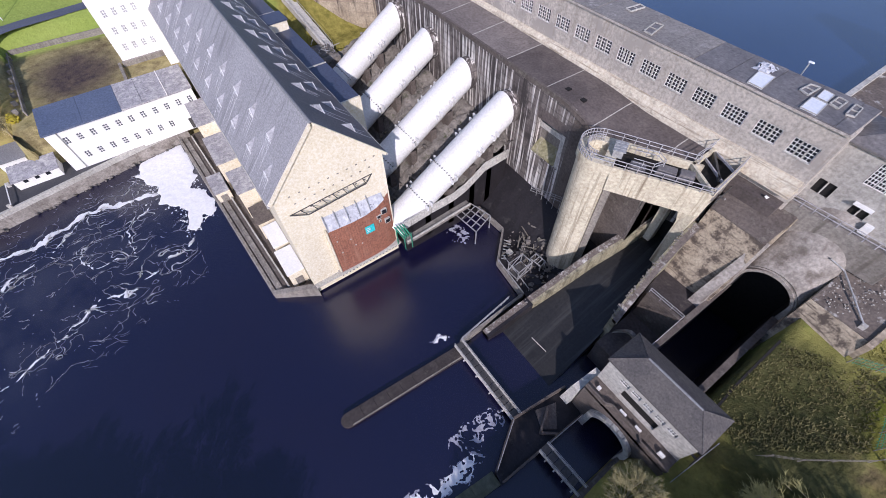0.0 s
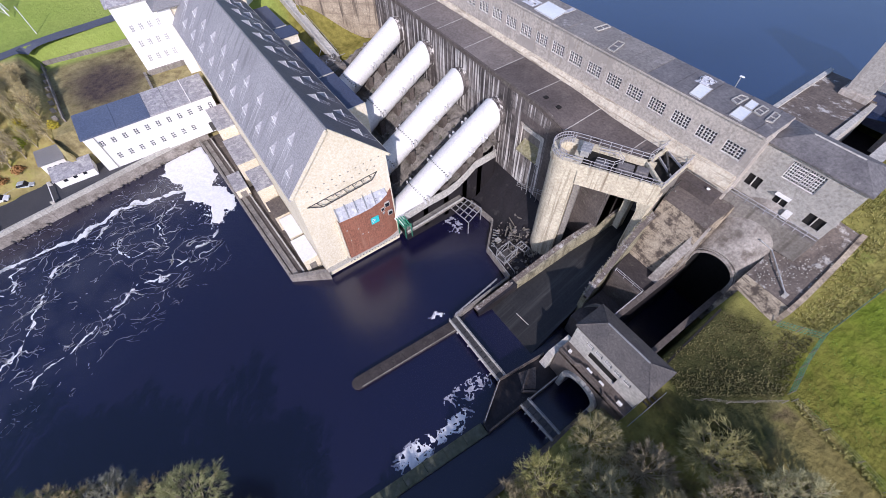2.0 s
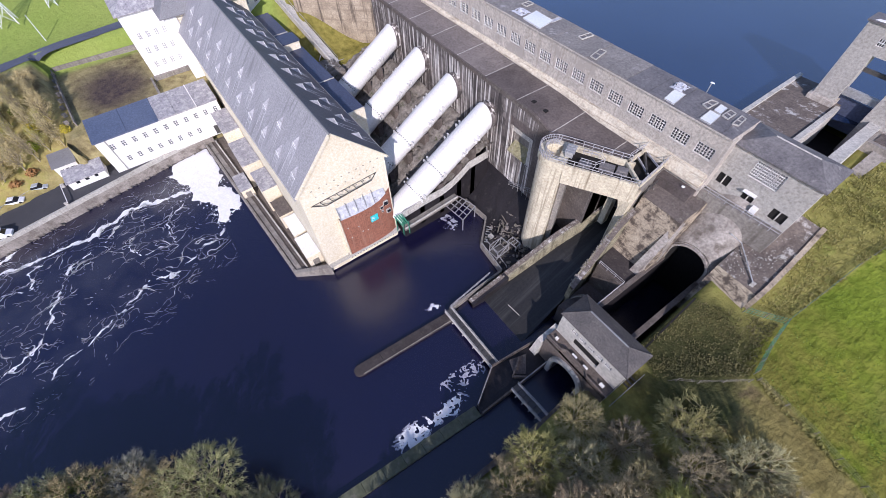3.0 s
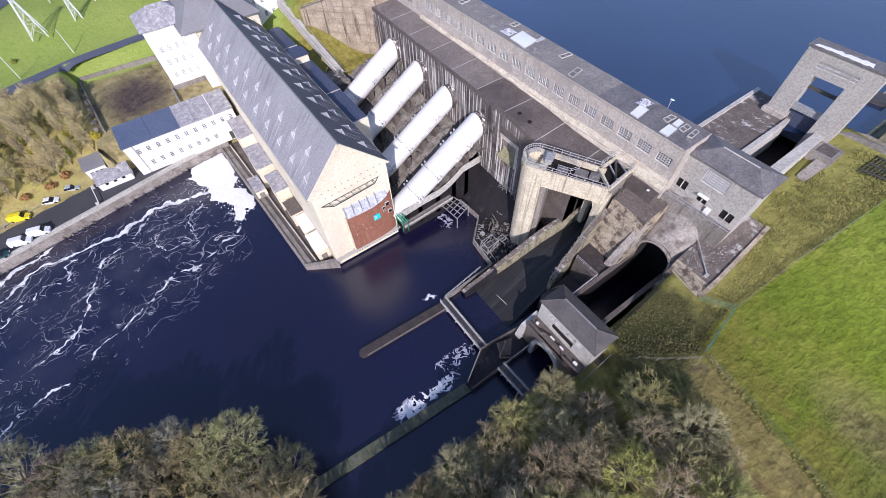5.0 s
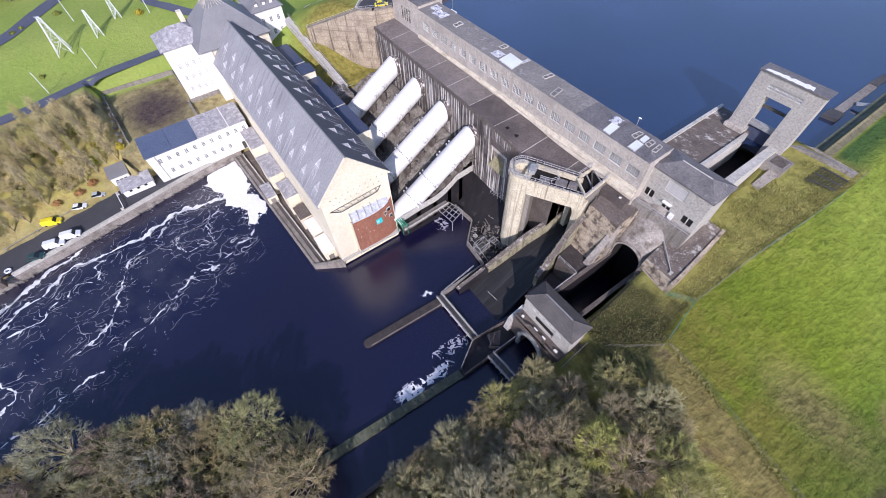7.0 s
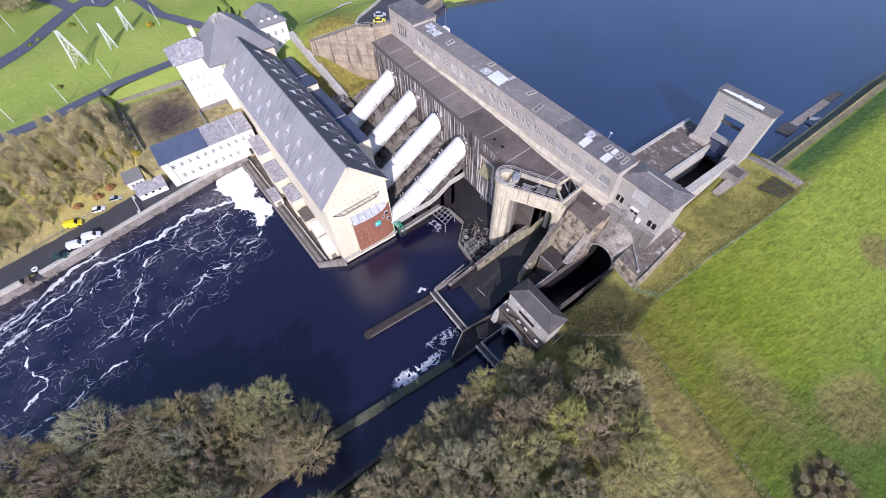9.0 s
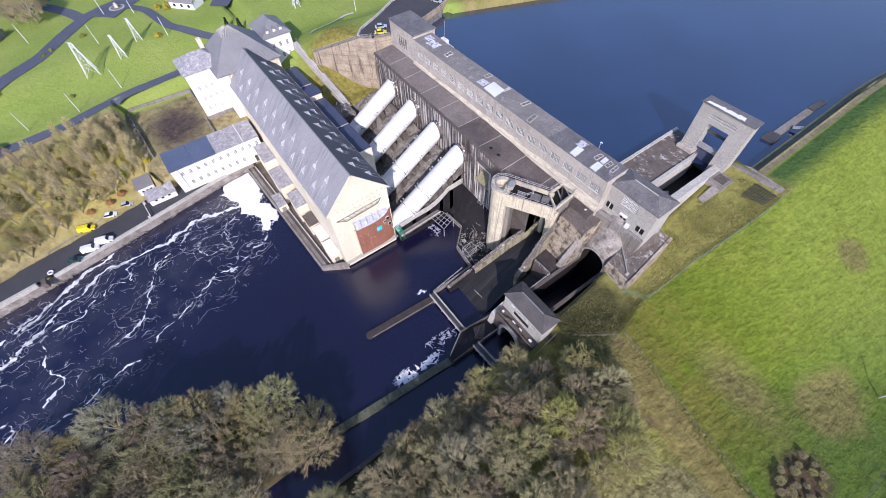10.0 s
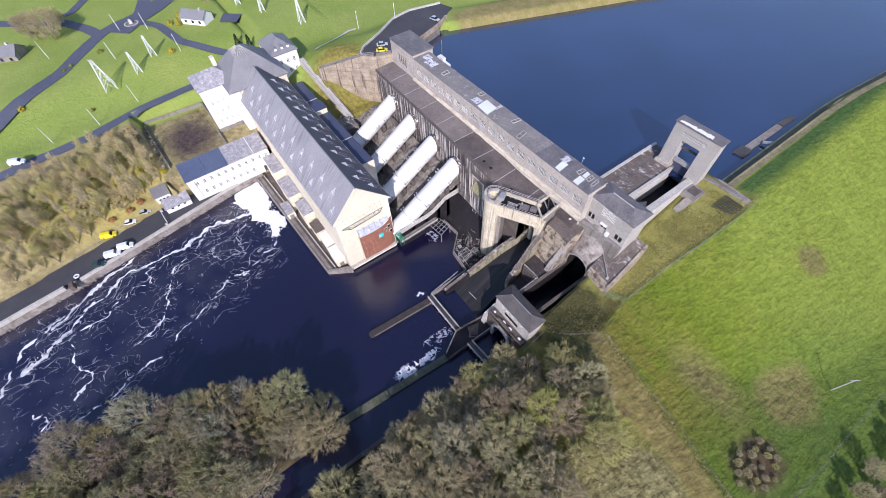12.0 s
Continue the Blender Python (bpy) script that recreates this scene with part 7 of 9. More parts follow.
# ---- lower lock: channel, vault, side walls ----
lk = thing("lower_lock", (50, 48, 0), "deep dark lock channel between concrete copings", "lock", kind="structure")
for x0, x1 in ((46.5, 47.2), (53.6, 54.4)):
    part("channel_wall", box(mesh(), x0, x1, 37.6, 57.6, -5, 11.5), M["wet_and_recess"], lk, "wet channel wall painted black for its depth")
    for k in range(8):
        part("coping_stone", box(mesh(), x0 - 0.05, x1 + 0.05, 37.6 + 2.5 * k, 40.06 + 2.5 * k, 11.5, 12.1), M["stain_and_shade"], lk)
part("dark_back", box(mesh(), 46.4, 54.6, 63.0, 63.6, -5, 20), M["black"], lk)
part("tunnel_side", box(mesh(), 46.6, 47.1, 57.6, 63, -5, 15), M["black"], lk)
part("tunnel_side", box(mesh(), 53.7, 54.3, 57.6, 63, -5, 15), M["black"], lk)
CXV, RV = 50.4, 3.35
def vault_ring(y, zc, r, n=14):
    return [(CXV - r * math.cos(math.pi * i / n), y, zc + r * math.sin(math.pi * i / n)) for i in range(n + 1)]
bm = mesh()
# sloping outer shell from the arch rim up to the gate house wall
rings = []
for k in range(6):
    t = k / 5
    y, zc = 57.6 + 5.0 * t, 14.6 + 8.8 * t
    r = vault_ring(y, zc, 4.1)
    rings.append([(CXV - 4.1, y, 8)] + r + [(CXV + 4.1, y, 8)])
loft(bm, rings, closed=False)
smooth_shade(part("vault", mended(bm), M["vault"], lk, "grey concrete vault over the lock mouth"))
bm = mesh()
loft(bm, [[(CXV - RV, 57.55, 8)] + vault_ring(57.55, 14.6, RV) + [(CXV + RV, 57.55, 8)], [(CXV - 4.1, 57.5, 8)] + vault_ring(57.5, 14.6, 4.1) + [(CXV + 4.1, 57.5, 8)]], closed=False)
loft(bm, [[(CXV - RV, 57.55, 8)] + vault_ring(57.55, 14.6, RV) + [(CXV + RV, 57.55, 8)], [(CXV - RV, 63.2, 8)] + vault_ring(63.2, 14.6, RV) + [(CXV + RV, 63.2, 8)]], closed=False)
part("arch_rim", mended(bm), M["vault"], lk)
for k in range(9):
    a = math.pi * (k + 0.015) / 9
    b = math.pi * (k + 0.985) / 9
    q = lambda an, r, y: (CXV - r * math.cos(an), y, 14.6 + r * math.sin(an))
    part("voussoir", loft(mesh(), [[q(a, 3.4, 57.25), q(a, 3.85, 57.25), q(a, 3.85, 57.6), q(a, 3.4, 57.6)], [q((a + b) / 2, 3.4, 57.25), q((a + b) / 2, 3.85, 57.25), q((a + b) / 2, 3.85, 57.6), q((a + b) / 2, 3.4, 57.6)], [q(b, 3.4, 57.25), q(b, 3.85, 57.25), q(b, 3.85, 57.6), q(b, 3.4, 57.6)]]), M["vault"], lk)
# right side blocks
rb = thing("wing_block", (58, 58, 12), "stepped board-marked concrete wing block beside the lock", "wall", kind="structure")
part("sloping_tier", loft(mesh(), [[(54.4, 53.2, 9), (61.0, 52.6, 9), (60.2, 68.8, 9), (54.4, 68.8, 9)], [(54.4, 57.2, 18.6), (61.4, 56.4, 19.0), (60.4, 68.8, 25.6), (54.4, 68.8, 26.0)]]), M["boarded"], rb)
part("tier_top", prism(mesh(), [(54.45, 57.3), (61.35, 56.5), (60.35, 68.7), (54.45, 68.7)], [18.4, 18.8, 25.3, 25.7], [18.78, 19.18, 25.7, 26.1]), M["rubble_top"], rb)
bm = mesh()
loft(bm, [[(x, y, 8), (x + 0.8, y, 8), (x + 0.7, y, z), (x, y, z)] for x, y, z in ((61.2, 55.8, 19.1), (61.2, 58.0, 20.4), (61.0, 61.0, 22.0), (60.7, 65.0, 24.0), (60.3, 68.8, 26.0))])
part("curved_wing", mended(bm), M["streaky"], rb, "curved buff wing wall")
pipe = thing("drain_pipe", (57, 59, 23), "long pale pipe lying on the rubble terrace", "pipe")
part("pipe_run", tube(mesh(), (52.4, 60.0, 23.0), (54.4, 60.9, 21.9), 0.1, 8), M["steel"], pipe)
part("pipe_run", tube(mesh(), (54.4, 60.9, 21.9), (59.8, 57.4, 19.8), 0.1, 8), M["steel"], pipe)
part("pipe_end", box(mesh(), 59.5, 60.1, 57.1, 57.7, 19.0, 19.95), M["pale"], pipe)
rng = random.Random(21)
bm = mesh()
for _ in range(200):
    x, y = rng.uniform(54.8, 61), rng.uniform(57.4, 64)
    s = rng.uniform(0.04, 0.13)
    z = 18.9 + 5.0 * (y - 57) / 7.5
    bmesh.ops.create_icosphere(bm, subdivisions=1, radius=1, matrix=Matrix.Translation((x, y, z)) @ Matrix.Diagonal((s, s, s * 0.6, 1)))
tagged(part("terrace_rubble", bm, M["pale"]), "scattered pale rubble on the wing block", "rubble", kind="stuff")

# ---- lock house over the tail gate ----
lh = thing("lock_house", (51, 35, 5), "pale rendered lock gate house with a hipped slate roof", "building")
bm = mesh()
wall_openings(bm, (44.9, 32.5, 8.6), (1, 0, 0), 12.8, 6.4, [(3.5, 8.8, 1.0, 3.2)] + [(2.4 + 1.75 * i, 3.7 + 1.75 * i, 3.9, 5.0) for i in range(5)], 0.35, (0, 1, 0))
box(bm, 44.9, 57.7, 33.2, 37.9, 6, 15.0)
box(bm, 44.9, 45.2, 32.52, 33.2, 6, 15.0)
box(bm, 57.4, 57.7, 32.52, 33.2, 6, 15.0)
part("wall", mended(bm), M["pale"], lh)
part("slot", box(mesh(), 48.4, 53.7, 32.85, 32.95, 9.6, 11.8), M["black"], lh, "long dark opening")
for i in range(5):
    a = 44.9 + 2.4 + 1.75 * i
    fr = mesh()
    for k in range(5):
        box(fr, a + k * 0.325 - 0.04, a + k * 0.325 + 0.04, 32.6, 32.7, 12.5, 13.6)
    for k in range(3):
        box(fr, a, a + 1.3, 32.61, 32.69, 12.5 + 0.55 * k - 0.04, 12.5 + 0.55 * k + 0.04)
    w = part("window", fr, M["white"], lh)
    part("pane", box(mesh(), a, a + 1.3, 32.66, 32.68, 12.5, 13.6), M["glass"], w)
part("roof", hip_roof(mesh(), 44.7, 57.9, 32.3, 38.1, 15.2, 1.9, 2.9, over=0.12), M["dark_slate"], lh)
part("ridge_cap", tube(mesh(), (47.6, 35.2, 17.05), (55.0, 35.2, 17.05), 0.16, 6), M["slate"], lh)
for x, y in ((44.7, 32.3), (57.9, 32.3), (57.9, 38.1), (44.7, 38.1)):
    part("hip_cap", tube(mesh(), (x, y, 15.3), (47.6 if x < 50 else 55.0, 35.2, 17.05), 0.10, 6), M["dark_slate"], lh)
# balcony and portal under the house
pf = thing("lock_portal", (51, 30.5, 0), "concrete lock portal with a round arch and balcony", "portal", kind="structure")
part("balcony_floor", box(mesh(), 44.8, 57.8, 30.4, 32.5, 8.4, 8.9), M["stain_and_shade"], pf)
bm = mesh()
for p, q in (((44.9, 30.3), (48.0, 30.3)), ((48.0, 30.3), (48.8, 30.9)), ((48.8, 30.9), (53.0, 30.9)), ((53.0, 30.9), (53.8, 30.3)), ((53.8, 30.3), (57.8, 30.3))):
    beam(bm, (*p, 9.2), (*q, 9.2), 0.25, 0.9)
part("balcony_parapet", bm, M["stain_and_shade"], pf)
CXP, RP = 50.9, 2.75
arch = [(CXP - RP, -4.0), (CXP - RP, 4.4)] + [(CXP - RP * math.cos(math.pi * i / 12), 4.4 + RP * math.sin(math.pi * i / 12)) for i in range(1, 12)] + [(CXP + RP, 4.4), (CXP + RP, -4.0)]
bm = mesh()
vs = [bm.verts.new((x, 30.0, z)) for x, z in arch]
v4 = [bm.verts.new((x, 30.0, z)) for x, z in ((44.9, -4), (44.9, 8.7), (57.8, 8.7), (57.8, -4))]
mid = len(vs) // 2
bm.faces.new([v4[0]] + vs[:mid + 1] + [v4[1]])
bm.faces.new([v4[1]] + vs[mid:] + [v4[3], v4[2]])
loft(bm, [[(x, 30.0, z) for x, z in arch], [(x, 36.0, z) for x, z in arch]], closed=False)
part("portal_face", mended(bm), M["stain_and_shade"], pf)
part("tunnel_end", box(mesh(), 47.6, 54.2, 36.0, 36.3, -4, 8.0), M["black"], pf)
part("portal_side", box(mesh(), 44.9, 47.6, 30.6, 37.5, -4, 8.4), M["stain_and_shade"], pf)
part("portal_side", box(mesh(), 54.2, 57.8, 30.6, 37.5, -4, 8.4), M["stain_and_shade"], pf)
for k in range(11):
    a, b = math.pi * (k + 0.05) / 11, math.pi * (k + 0.95) / 11
    q = lambda an, r, y: (CXP - r * math.cos(an), y, 4.4 + r * math.sin(an))
    part("voussoir", loft(mesh(), [[q(t, 2.78, 29.4), q(t, 3.6, 29.4), q(t, 3.6, 30.2), q(t, 2.78, 30.2)] for t in (a, (a + b) / 2, b)]), M["pale"], pf)
part("ring_base", box(mesh(), CXP - 3.6, CXP - 2.78, 29.4, 30.2, -4, 4.3), M["pale"], pf)
part("ring_base", box(mesh(), CXP + 2.78, CXP + 3.6, 29.4, 30.2, -4, 4.3), M["pale"], pf)
part("sloping_buttress", loft(mesh(), [[(43.0, 28.6, -2), (44.7, 28.6, -2), (45.2, 33.4, -2), (43.6, 33.4, -2)], [(43.6, 29.8, 6.4), (44.7, 29.8, 6.4), (45.0, 33.2, 9.2), (44.0, 33.2, 9.2)]]), M["pale"], pf, "pale sloping buttress")
for x, z, w in ((46.2, 9.5, 0.5), (50.2, 9.4, 1.0), (52.6, 9.4, 0.9), (56.2, 9.5, 0.8)):
    bx = thing("lamp_box", (x, 31.4, 8.9), "small white floodlight box on the balcony", "lamp", "balcony lamps")
    part("case", box(mesh(), x - w / 2, x + w / 2, 31.1, 31.5, 8.9, 9.5), M["white"], bx)
    part("foot", box(mesh(), x - 0.1, x + 0.1, 31.2, 31.4, 8.85, 8.95), M["dark_steel"], bx)
tre = thing("side_stair", (58.3, 33, 4), "dark ribbed steel stair beside the lock house", "stair")
for k in range(14):
    y = 29.0 + 0.62 * k
    part("tread", box(mesh(), 57.85, 59.1, y, y + 0.28, 4.6 + 0.44 * k, 4.75 + 0.44 * k), M["dark_steel"], tre)
for x in (57.85, 59.1):
    part("stringer", beam(mesh(), (x, 28.8, 4.5), (x, 37.8, 10.9), 0.1, 0.35), M["dark_steel"], tre)
    part("handrail", tube(mesh(), (x, 28.8, 5.7), (x, 37.8, 12.1), 0.05, 5), M["steel"], tre)

# ---- approach: fore platform, guide walls, walk bridges ----
fp = thing("fore_platform", (44, 22, 0), "stained concrete landing at the lock approach", "landing", kind="structure")
part("landing_floor", prism(mesh(), [(41.6, 21.0), (45.6, 14.6), (47.2, 14.4), (47.2, 29.8), (42.6, 30.8), (42.0, 26.0)], -4, 1.5), M["wet_and_recess"], fp)
for p, q in (((41.7, 21.2), (42.7, 30.6)), ((47.1, 14.6), (47.1, 29.6)), ((45.4, 23.0), (43.4, 26.4)), ((45.4, 23.0), (47.0, 25.0)), ((41.8, 21.0), (45.6, 14.7))):
    part("edge_wall", beam(mesh(), (*p, 1.6), (*q, 1.6), 0.3, 1.5), M["stain_and_shade"], fp)
part("sunk_slab", prism(mesh(), [(42.6, 24.6), (45.2, 23.6), (46.4, 25.4), (43.6, 28.0)], 1.45, 1.7), M["stain_and_shade"], fp)
pier = thing("guide_wall", (28, 11, 0), "low concrete guide wall standing in the tailrace", "wall", kind="structure")
n = 9
for k in range(n):
    a, b = k / n, (k + 0.985) / n
    p, q = Vector((26.3, 1.2, 0)).lerp(Vector((27.4, 21.6, 0)), a), Vector((26.3, 1.2, 0)).lerp(Vector((27.4, 21.6, 0)), b)
    part("wall_block", prism(mesh(), [(p.x, p.y), (p.x + 2.1, p.y), (q.x + 2.1, q.y), (q.x, q.y)], -4, 0.75), M["wet_stone"], pier)
part("round_nose", prism(mesh(), [(27.35 + 1.05 * math.cos(a), 1.2 + 1.2 * math.sin(a)) for a in [math.pi + math.pi * i / 10 for i in range(11)]], -4, 0.75), M["wet_stone"], pier)
part("edge_strip", beam(mesh(), (28.4, 1.4, 0.78), (29.4, 21.4, 0.78), 0.18, 0.16), M["concrete"], pier)
jt = thing("jetty", (46, -3, 0), "long mossy concrete jetty beside the lock approach", "jetty", kind="structure")
for k in range(12):
    p, q = Vector((46.0, 14.4, 0)).lerp(Vector((43.0, -30, 0)), k / 12), Vector((46.0, 14.4, 0)).lerp(Vector((43.0, -30, 0)), (k + 0.985) / 12)
    part("wall_block", prism(mesh(), [(q.x - 0.9, q.y), (q.x + 1.1, q.y), (p.x + 1.1, p.y), (p.x - 0.9, p.y)], -4, 0.85), M["revetment"], jt)
def footbridge(p, q, w, z, label, h=1.0):
    u = thing("footbridge", (*p, z), label, "footbridge")
    p, q = Vector((*p, z)), Vector((*q, z))
    d = (q - p).normalized()
    s = Vector((-d.y, d.x, 0)) * w / 2
    n = int((q - p).length / 1.2)
    for k in range(n):
        a, b = p + d * (k * 1.2), p + d * (k * 1.2 + 1.1)
        part("deck_plank", beam(mesh(), a, b, w, 0.12), M["dark_steel"], u)
    for e in (-1, 1):
        part("girder", beam(mesh(), p + s * e, q + s * e, 0.24, 0.45), M["pale"], u)
        part("rail", tube(mesh(), p + s * e + Vector((0, 0, h)), q + s * e + Vector((0, 0, h)), 0.05, 5), M["steel"], u)
        for k in range(n // 2 + 1):
            c = p + d * (k * 2.4) + s * e
            part("post", tube(mesh(), c, c + Vector((0, 0, h)), 0.05, 5), M["steel"], u)
    for k in range(4):
        c = p.lerp(q, 0.2 + 0.22 * k) - s * 1.6
        part("bracket", beam(mesh(), c, c + s * 0.7, 0.2, 0.3), M["pale"], u)
    return u
footbridge((27.4, 21.7), (41.9, 21.8), 1.5, 1.5, "narrow steel footbridge with pale girders over the spillway tail")
footbridge((47.0, 22.0), (54.0, 22.4), 1.6, 2.4, "short steel footbridge across the lock approach")
er = thing("approach_railing", (28, 29, 1.5), "grey handrail along the spillway edge", "railing")
railing(er, [(27.3, 22.4, 1.5), (25.9, 33.8, 1.5)], h=1.0, gap=1.8)
railing(er, [(42.0, 20.8, 2.2), (45.6, 14.8, 2.2)], h=1.0, gap=1.5)
railing(er, [(47.2, 23.2, 2.2), (47.2, 29.4, 2.2)], h=1.0, gap=1.5)
tagged(part("bank_wall", prism(mesh(), [(53.6, -40), (54.6, -40), (54.6, 31), (53.8, 31)], -4, 2.4), M["stain_and_shade"]), "dark concrete bank wall of the lock approach", "wall", kind="structure")
yr = thing("yard_drain", (58, 47, 12), "narrow dark drain slot along the lock coping", "drain")
P0, P1 = Vector((56.4, 39.4, 0)), Vector((55.8, 52.2, 0))
for k in range(8):
    a, b = P0.lerp(P1, k / 8), P0.lerp(P1, (k + 1) / 8)
    part("slot", beam(mesh(), (a.x, a.y, ground_height(a.x, a.y) + 0.02), (b.x, b.y, ground_height(b.x, b.y) + 0.02), 0.3, 0.12), M["black"], yr)

# ---- gate house on the dam above the lock ----
sh = thing("gate_house", (51, 66, 26), "grey concrete gate house with a hipped roof above the lock", "building")
bm = mesh()
wall_openings(bm, (44.6, 62.6, 18), (1, 0, 0), 12.7, 17.0, [(3.9, 8.3, 13.3, 16.2), (0.6, 2.6, 9.6, 11.6), (5.0, 6.8, 9.4, 11.0), (9.6, 11.8, 9.0, 11.0)], 0.35, (0, 1, 0))
box(bm, 44.6, 57.3, 63.3, 69.2, 10, 35.0)
box(bm, 44.6, 45.0, 62.62, 63.3, 18, 35)
box(bm, 56.9, 57.3, 62.62, 63.3, 10, 35)
part("wall", mended(bm), M["grey_house"], sh)
fr = mesh()
for k in range(4):
    u = 48.5 + k * 1.1
    for c in range(4):
        box(fr, u + 0.05 + c * 0.31, u + 0.13 + c * 0.31, 62.7, 62.82, 31.3, 34.2)
    for r in range(7):
        box(fr, u + 0.05, u + 1.06, 62.71, 62.81, 31.3 + r * 0.47, 31.39 + r * 0.47)
w = part("window", fr, M["white"], sh, "tall window of many small panes")
for k in range(4):
    part("pane", box(mesh(), 48.5 + k * 1.1, 49.58 + k * 1.1, 62.78, 62.8, 31.3, 34.2), M["glass"], w)
for a, b, z0, z1 in ((45.2, 47.2, 27.6, 29.6), (49.6, 51.4, 27.4, 29.0), (54.2, 56.4, 27.0, 29.0)):
    d = part("opening", box(mesh(), a, b, 62.85, 62.95, z0, z1), M["black"], sh, "dark opening")
    part("mullion", box(mesh(), (a + b) / 2 - 0.08, (a + b) / 2 + 0.08, 62.6, 62.84, z0, z1), M["pale"], d)
part("awning", box(mesh(), 49.5, 51.5, 61.9, 62.6, 29.1, 29.25), M["white"], sh, "small white awning")
part("white_cabinet", box(mesh(), 51.9, 52.8, 61.9, 62.58, 26.4, 27.6), M["white"], sh)
part("roof", hip_roof(mesh(), 44.6, 57.3, 62.6, 69.2, 35.1, 1.5, 3.2, over=0.4), M["felt"], sh)
part("ridge_cap", tube(mesh(), (47.8, 65.9, 36.55), (54.1, 65.9, 36.55), 0.14, 6), M["pale"], sh)
ldg = thing("gate_house_walk", (51, 61.5, 26), "concrete walk with handrails below the gate house", "walkway", kind="structure")
part("walk_slab", prism(mesh(), [(44.6, 60.6), (57.3, 61.2), (57.3, 62.6), (44.6, 62.6)], 22, 26.2), M["concrete"], ldg)
railing(ldg, [(44.6, 60.7, 26.2), (57.2, 61.3, 26.2)], h=1.1, gap=1.4)
railing(ldg, [(37.9, 61.4, 27.6), (41.2, 60.4, 26.6), (44.6, 60.7, 26.2)], h=1.1, gap=1.4, mat="dark_steel")

# ---- upper lock and lift-gate portal ----
ul = thing("upper_lock", (50, 82, 20), "upper lock chamber between broad concrete walls", "lock", kind="structure")
part("left_wall", box(mesh(), 38.9, 48.4, 69.2, 97.5, 10, 30.0), M["rubble_top"], ul, "broad mottled lock wall top")
part("left_edge", box(mesh(), 38.8, 39.5, 69.2, 97.6, 10, 30.5), M["pale"], ul)
part("left_coping", box(mesh(), 48.0, 48.8, 69.2, 92.4, 10, 30.35), M["pale"], ul)
part("right_wall", box(mesh(), 53.6, 55.4, 69.2, 97.0, 10, 30.3), M["pale"], ul)
part("chamber_floor", box(mesh(), 48.4, 53.7, 69.2, 97, 9, 23.4), M["wet_and_recess"], ul)
boat = thing("work_boat", (51, 77, 23.4), "grey work boat lying low in the lock chamber", "boat")
part("hull", loft(mesh(), [[(49.6, 74.0, 24.0), (51.8, 74.0, 24.0), (52.2, 78.5, 24.0), (50.8, 80.6, 24.0), (49.4, 78.5, 24.0)], [(49.2, 73.7, 25.2), (52.2, 73.7, 25.2), (52.6, 78.6, 25.3), (50.8, 81.4, 25.6), (49.0, 78.6, 25.3)]]), M["steel"], boat)
part("cabin", box(mesh(), 49.9, 51.6, 75.2, 77.6, 25.1, 26.6), M["white"], boat)
part("keel_block", box(mesh(), 50.2, 51.2, 74.5, 79, 23.3, 24.0), M["dark_steel"], boat)
bt = thing("lift_gate_portal", (50, 94, 30), "tall grey concrete lift gate portal over the lock entrance", "portal")
YF, YB = 92.4, 95.4
part("left_leg", box(mesh(), 43.6, 47.2, YF, YB, 28, 39.1), M["portal_grey"], bt)
part("right_leg", box(mesh(), 52.5, 56.4, YF, YB, 20, 39.1), M["portal_grey"], bt)
bm = mesh()
wall_openings(bm, (43.6, YF, 39.1), (1, 0, 0), 12.8, 4.2, [(2.9 + 1.45 * i, 3.9 + 1.45 * i, 1.4, 2.5) for i in range(5)], 0.3, (0, 1, 0))
box(bm, 43.6, 56.4, YF + 0.5, YB, 39.1, 43.3)
box(bm, 43.6, 44.0, YF + 0.02, YF + 0.5, 39.1, 43.3)
box(bm, 56.0, 56.4, YF + 0.02, YF + 0.5, 39.1, 43.3)
part("crosshead", mended(bm), M["portal_grey"], bt)
for i in range(5):
    a = 43.6 + 2.9 + 1.45 * i
    fr = mesh()
    for k in range(4):
        box(fr, a + k / 3 - 0.05, a + k / 3 + 0.05, YF + 0.08, YF + 0.18, 40.5, 41.6)
    for k in range(3):
        box(fr, a, a + 1, YF + 0.085, YF + 0.175, 40.5 + 0.55 * k - 0.05, 40.5 + 0.55 * k + 0.05)
    w = part("window", fr, M["white"], bt)
    part("pane", box(mesh(), a, a + 1, YF + 0.13, YF + 0.15, 40.5, 41.6), M["glass"], w)
part("roof", box(mesh(), 43.3, 56.7, YF - 0.25, YB + 0.25, 43.3, 43.6), M["felt"], bt, "grey roof slab with white worn patch")
bm = mesh()
rng = random.Random(6)
ring = [(44.2 + 9.5 * i / 14, YF + 0.05 + 0.5 * noise.noise((i * 0.8, 1, 1))) for i in range(15)] + [(53.4 - 9.0 * i / 14, YF + 1.5 - 0.045 * i + 0.5 * noise.noise((i * 0.8, 5, 1))) for i in range(15)]
prism(bm, ring, 43.6, 43.63)
part("worn_patch", bm, M["white"], bt, "white bare patch on the roof")
part("gate_beam", box(mesh(), 47.2, 52.5, 93.2, 93.9, 32.0, 33.2), M["steel"], bt, "grey steel lift gate beam")
part("gate_beam", box(mesh(), 47.2, 52.5, 94.4, 94.8, 35.8, 36.4), M["dark_steel"], bt)
part("gate_leaf", box(mesh(), 47.2, 52.5, 94.0, 94.3, 26, 31.4), M["flat_blue"], bt)
part("left_plinth", box(mesh(), 43.2, 47.6, 91.6, 96.2, 28, 30.9), M["gallery"], bt)
ra = thing("right_abutment", (62, 92, 25), "sloping pale concrete abutment beside the lift gate", "wall", kind="structure")
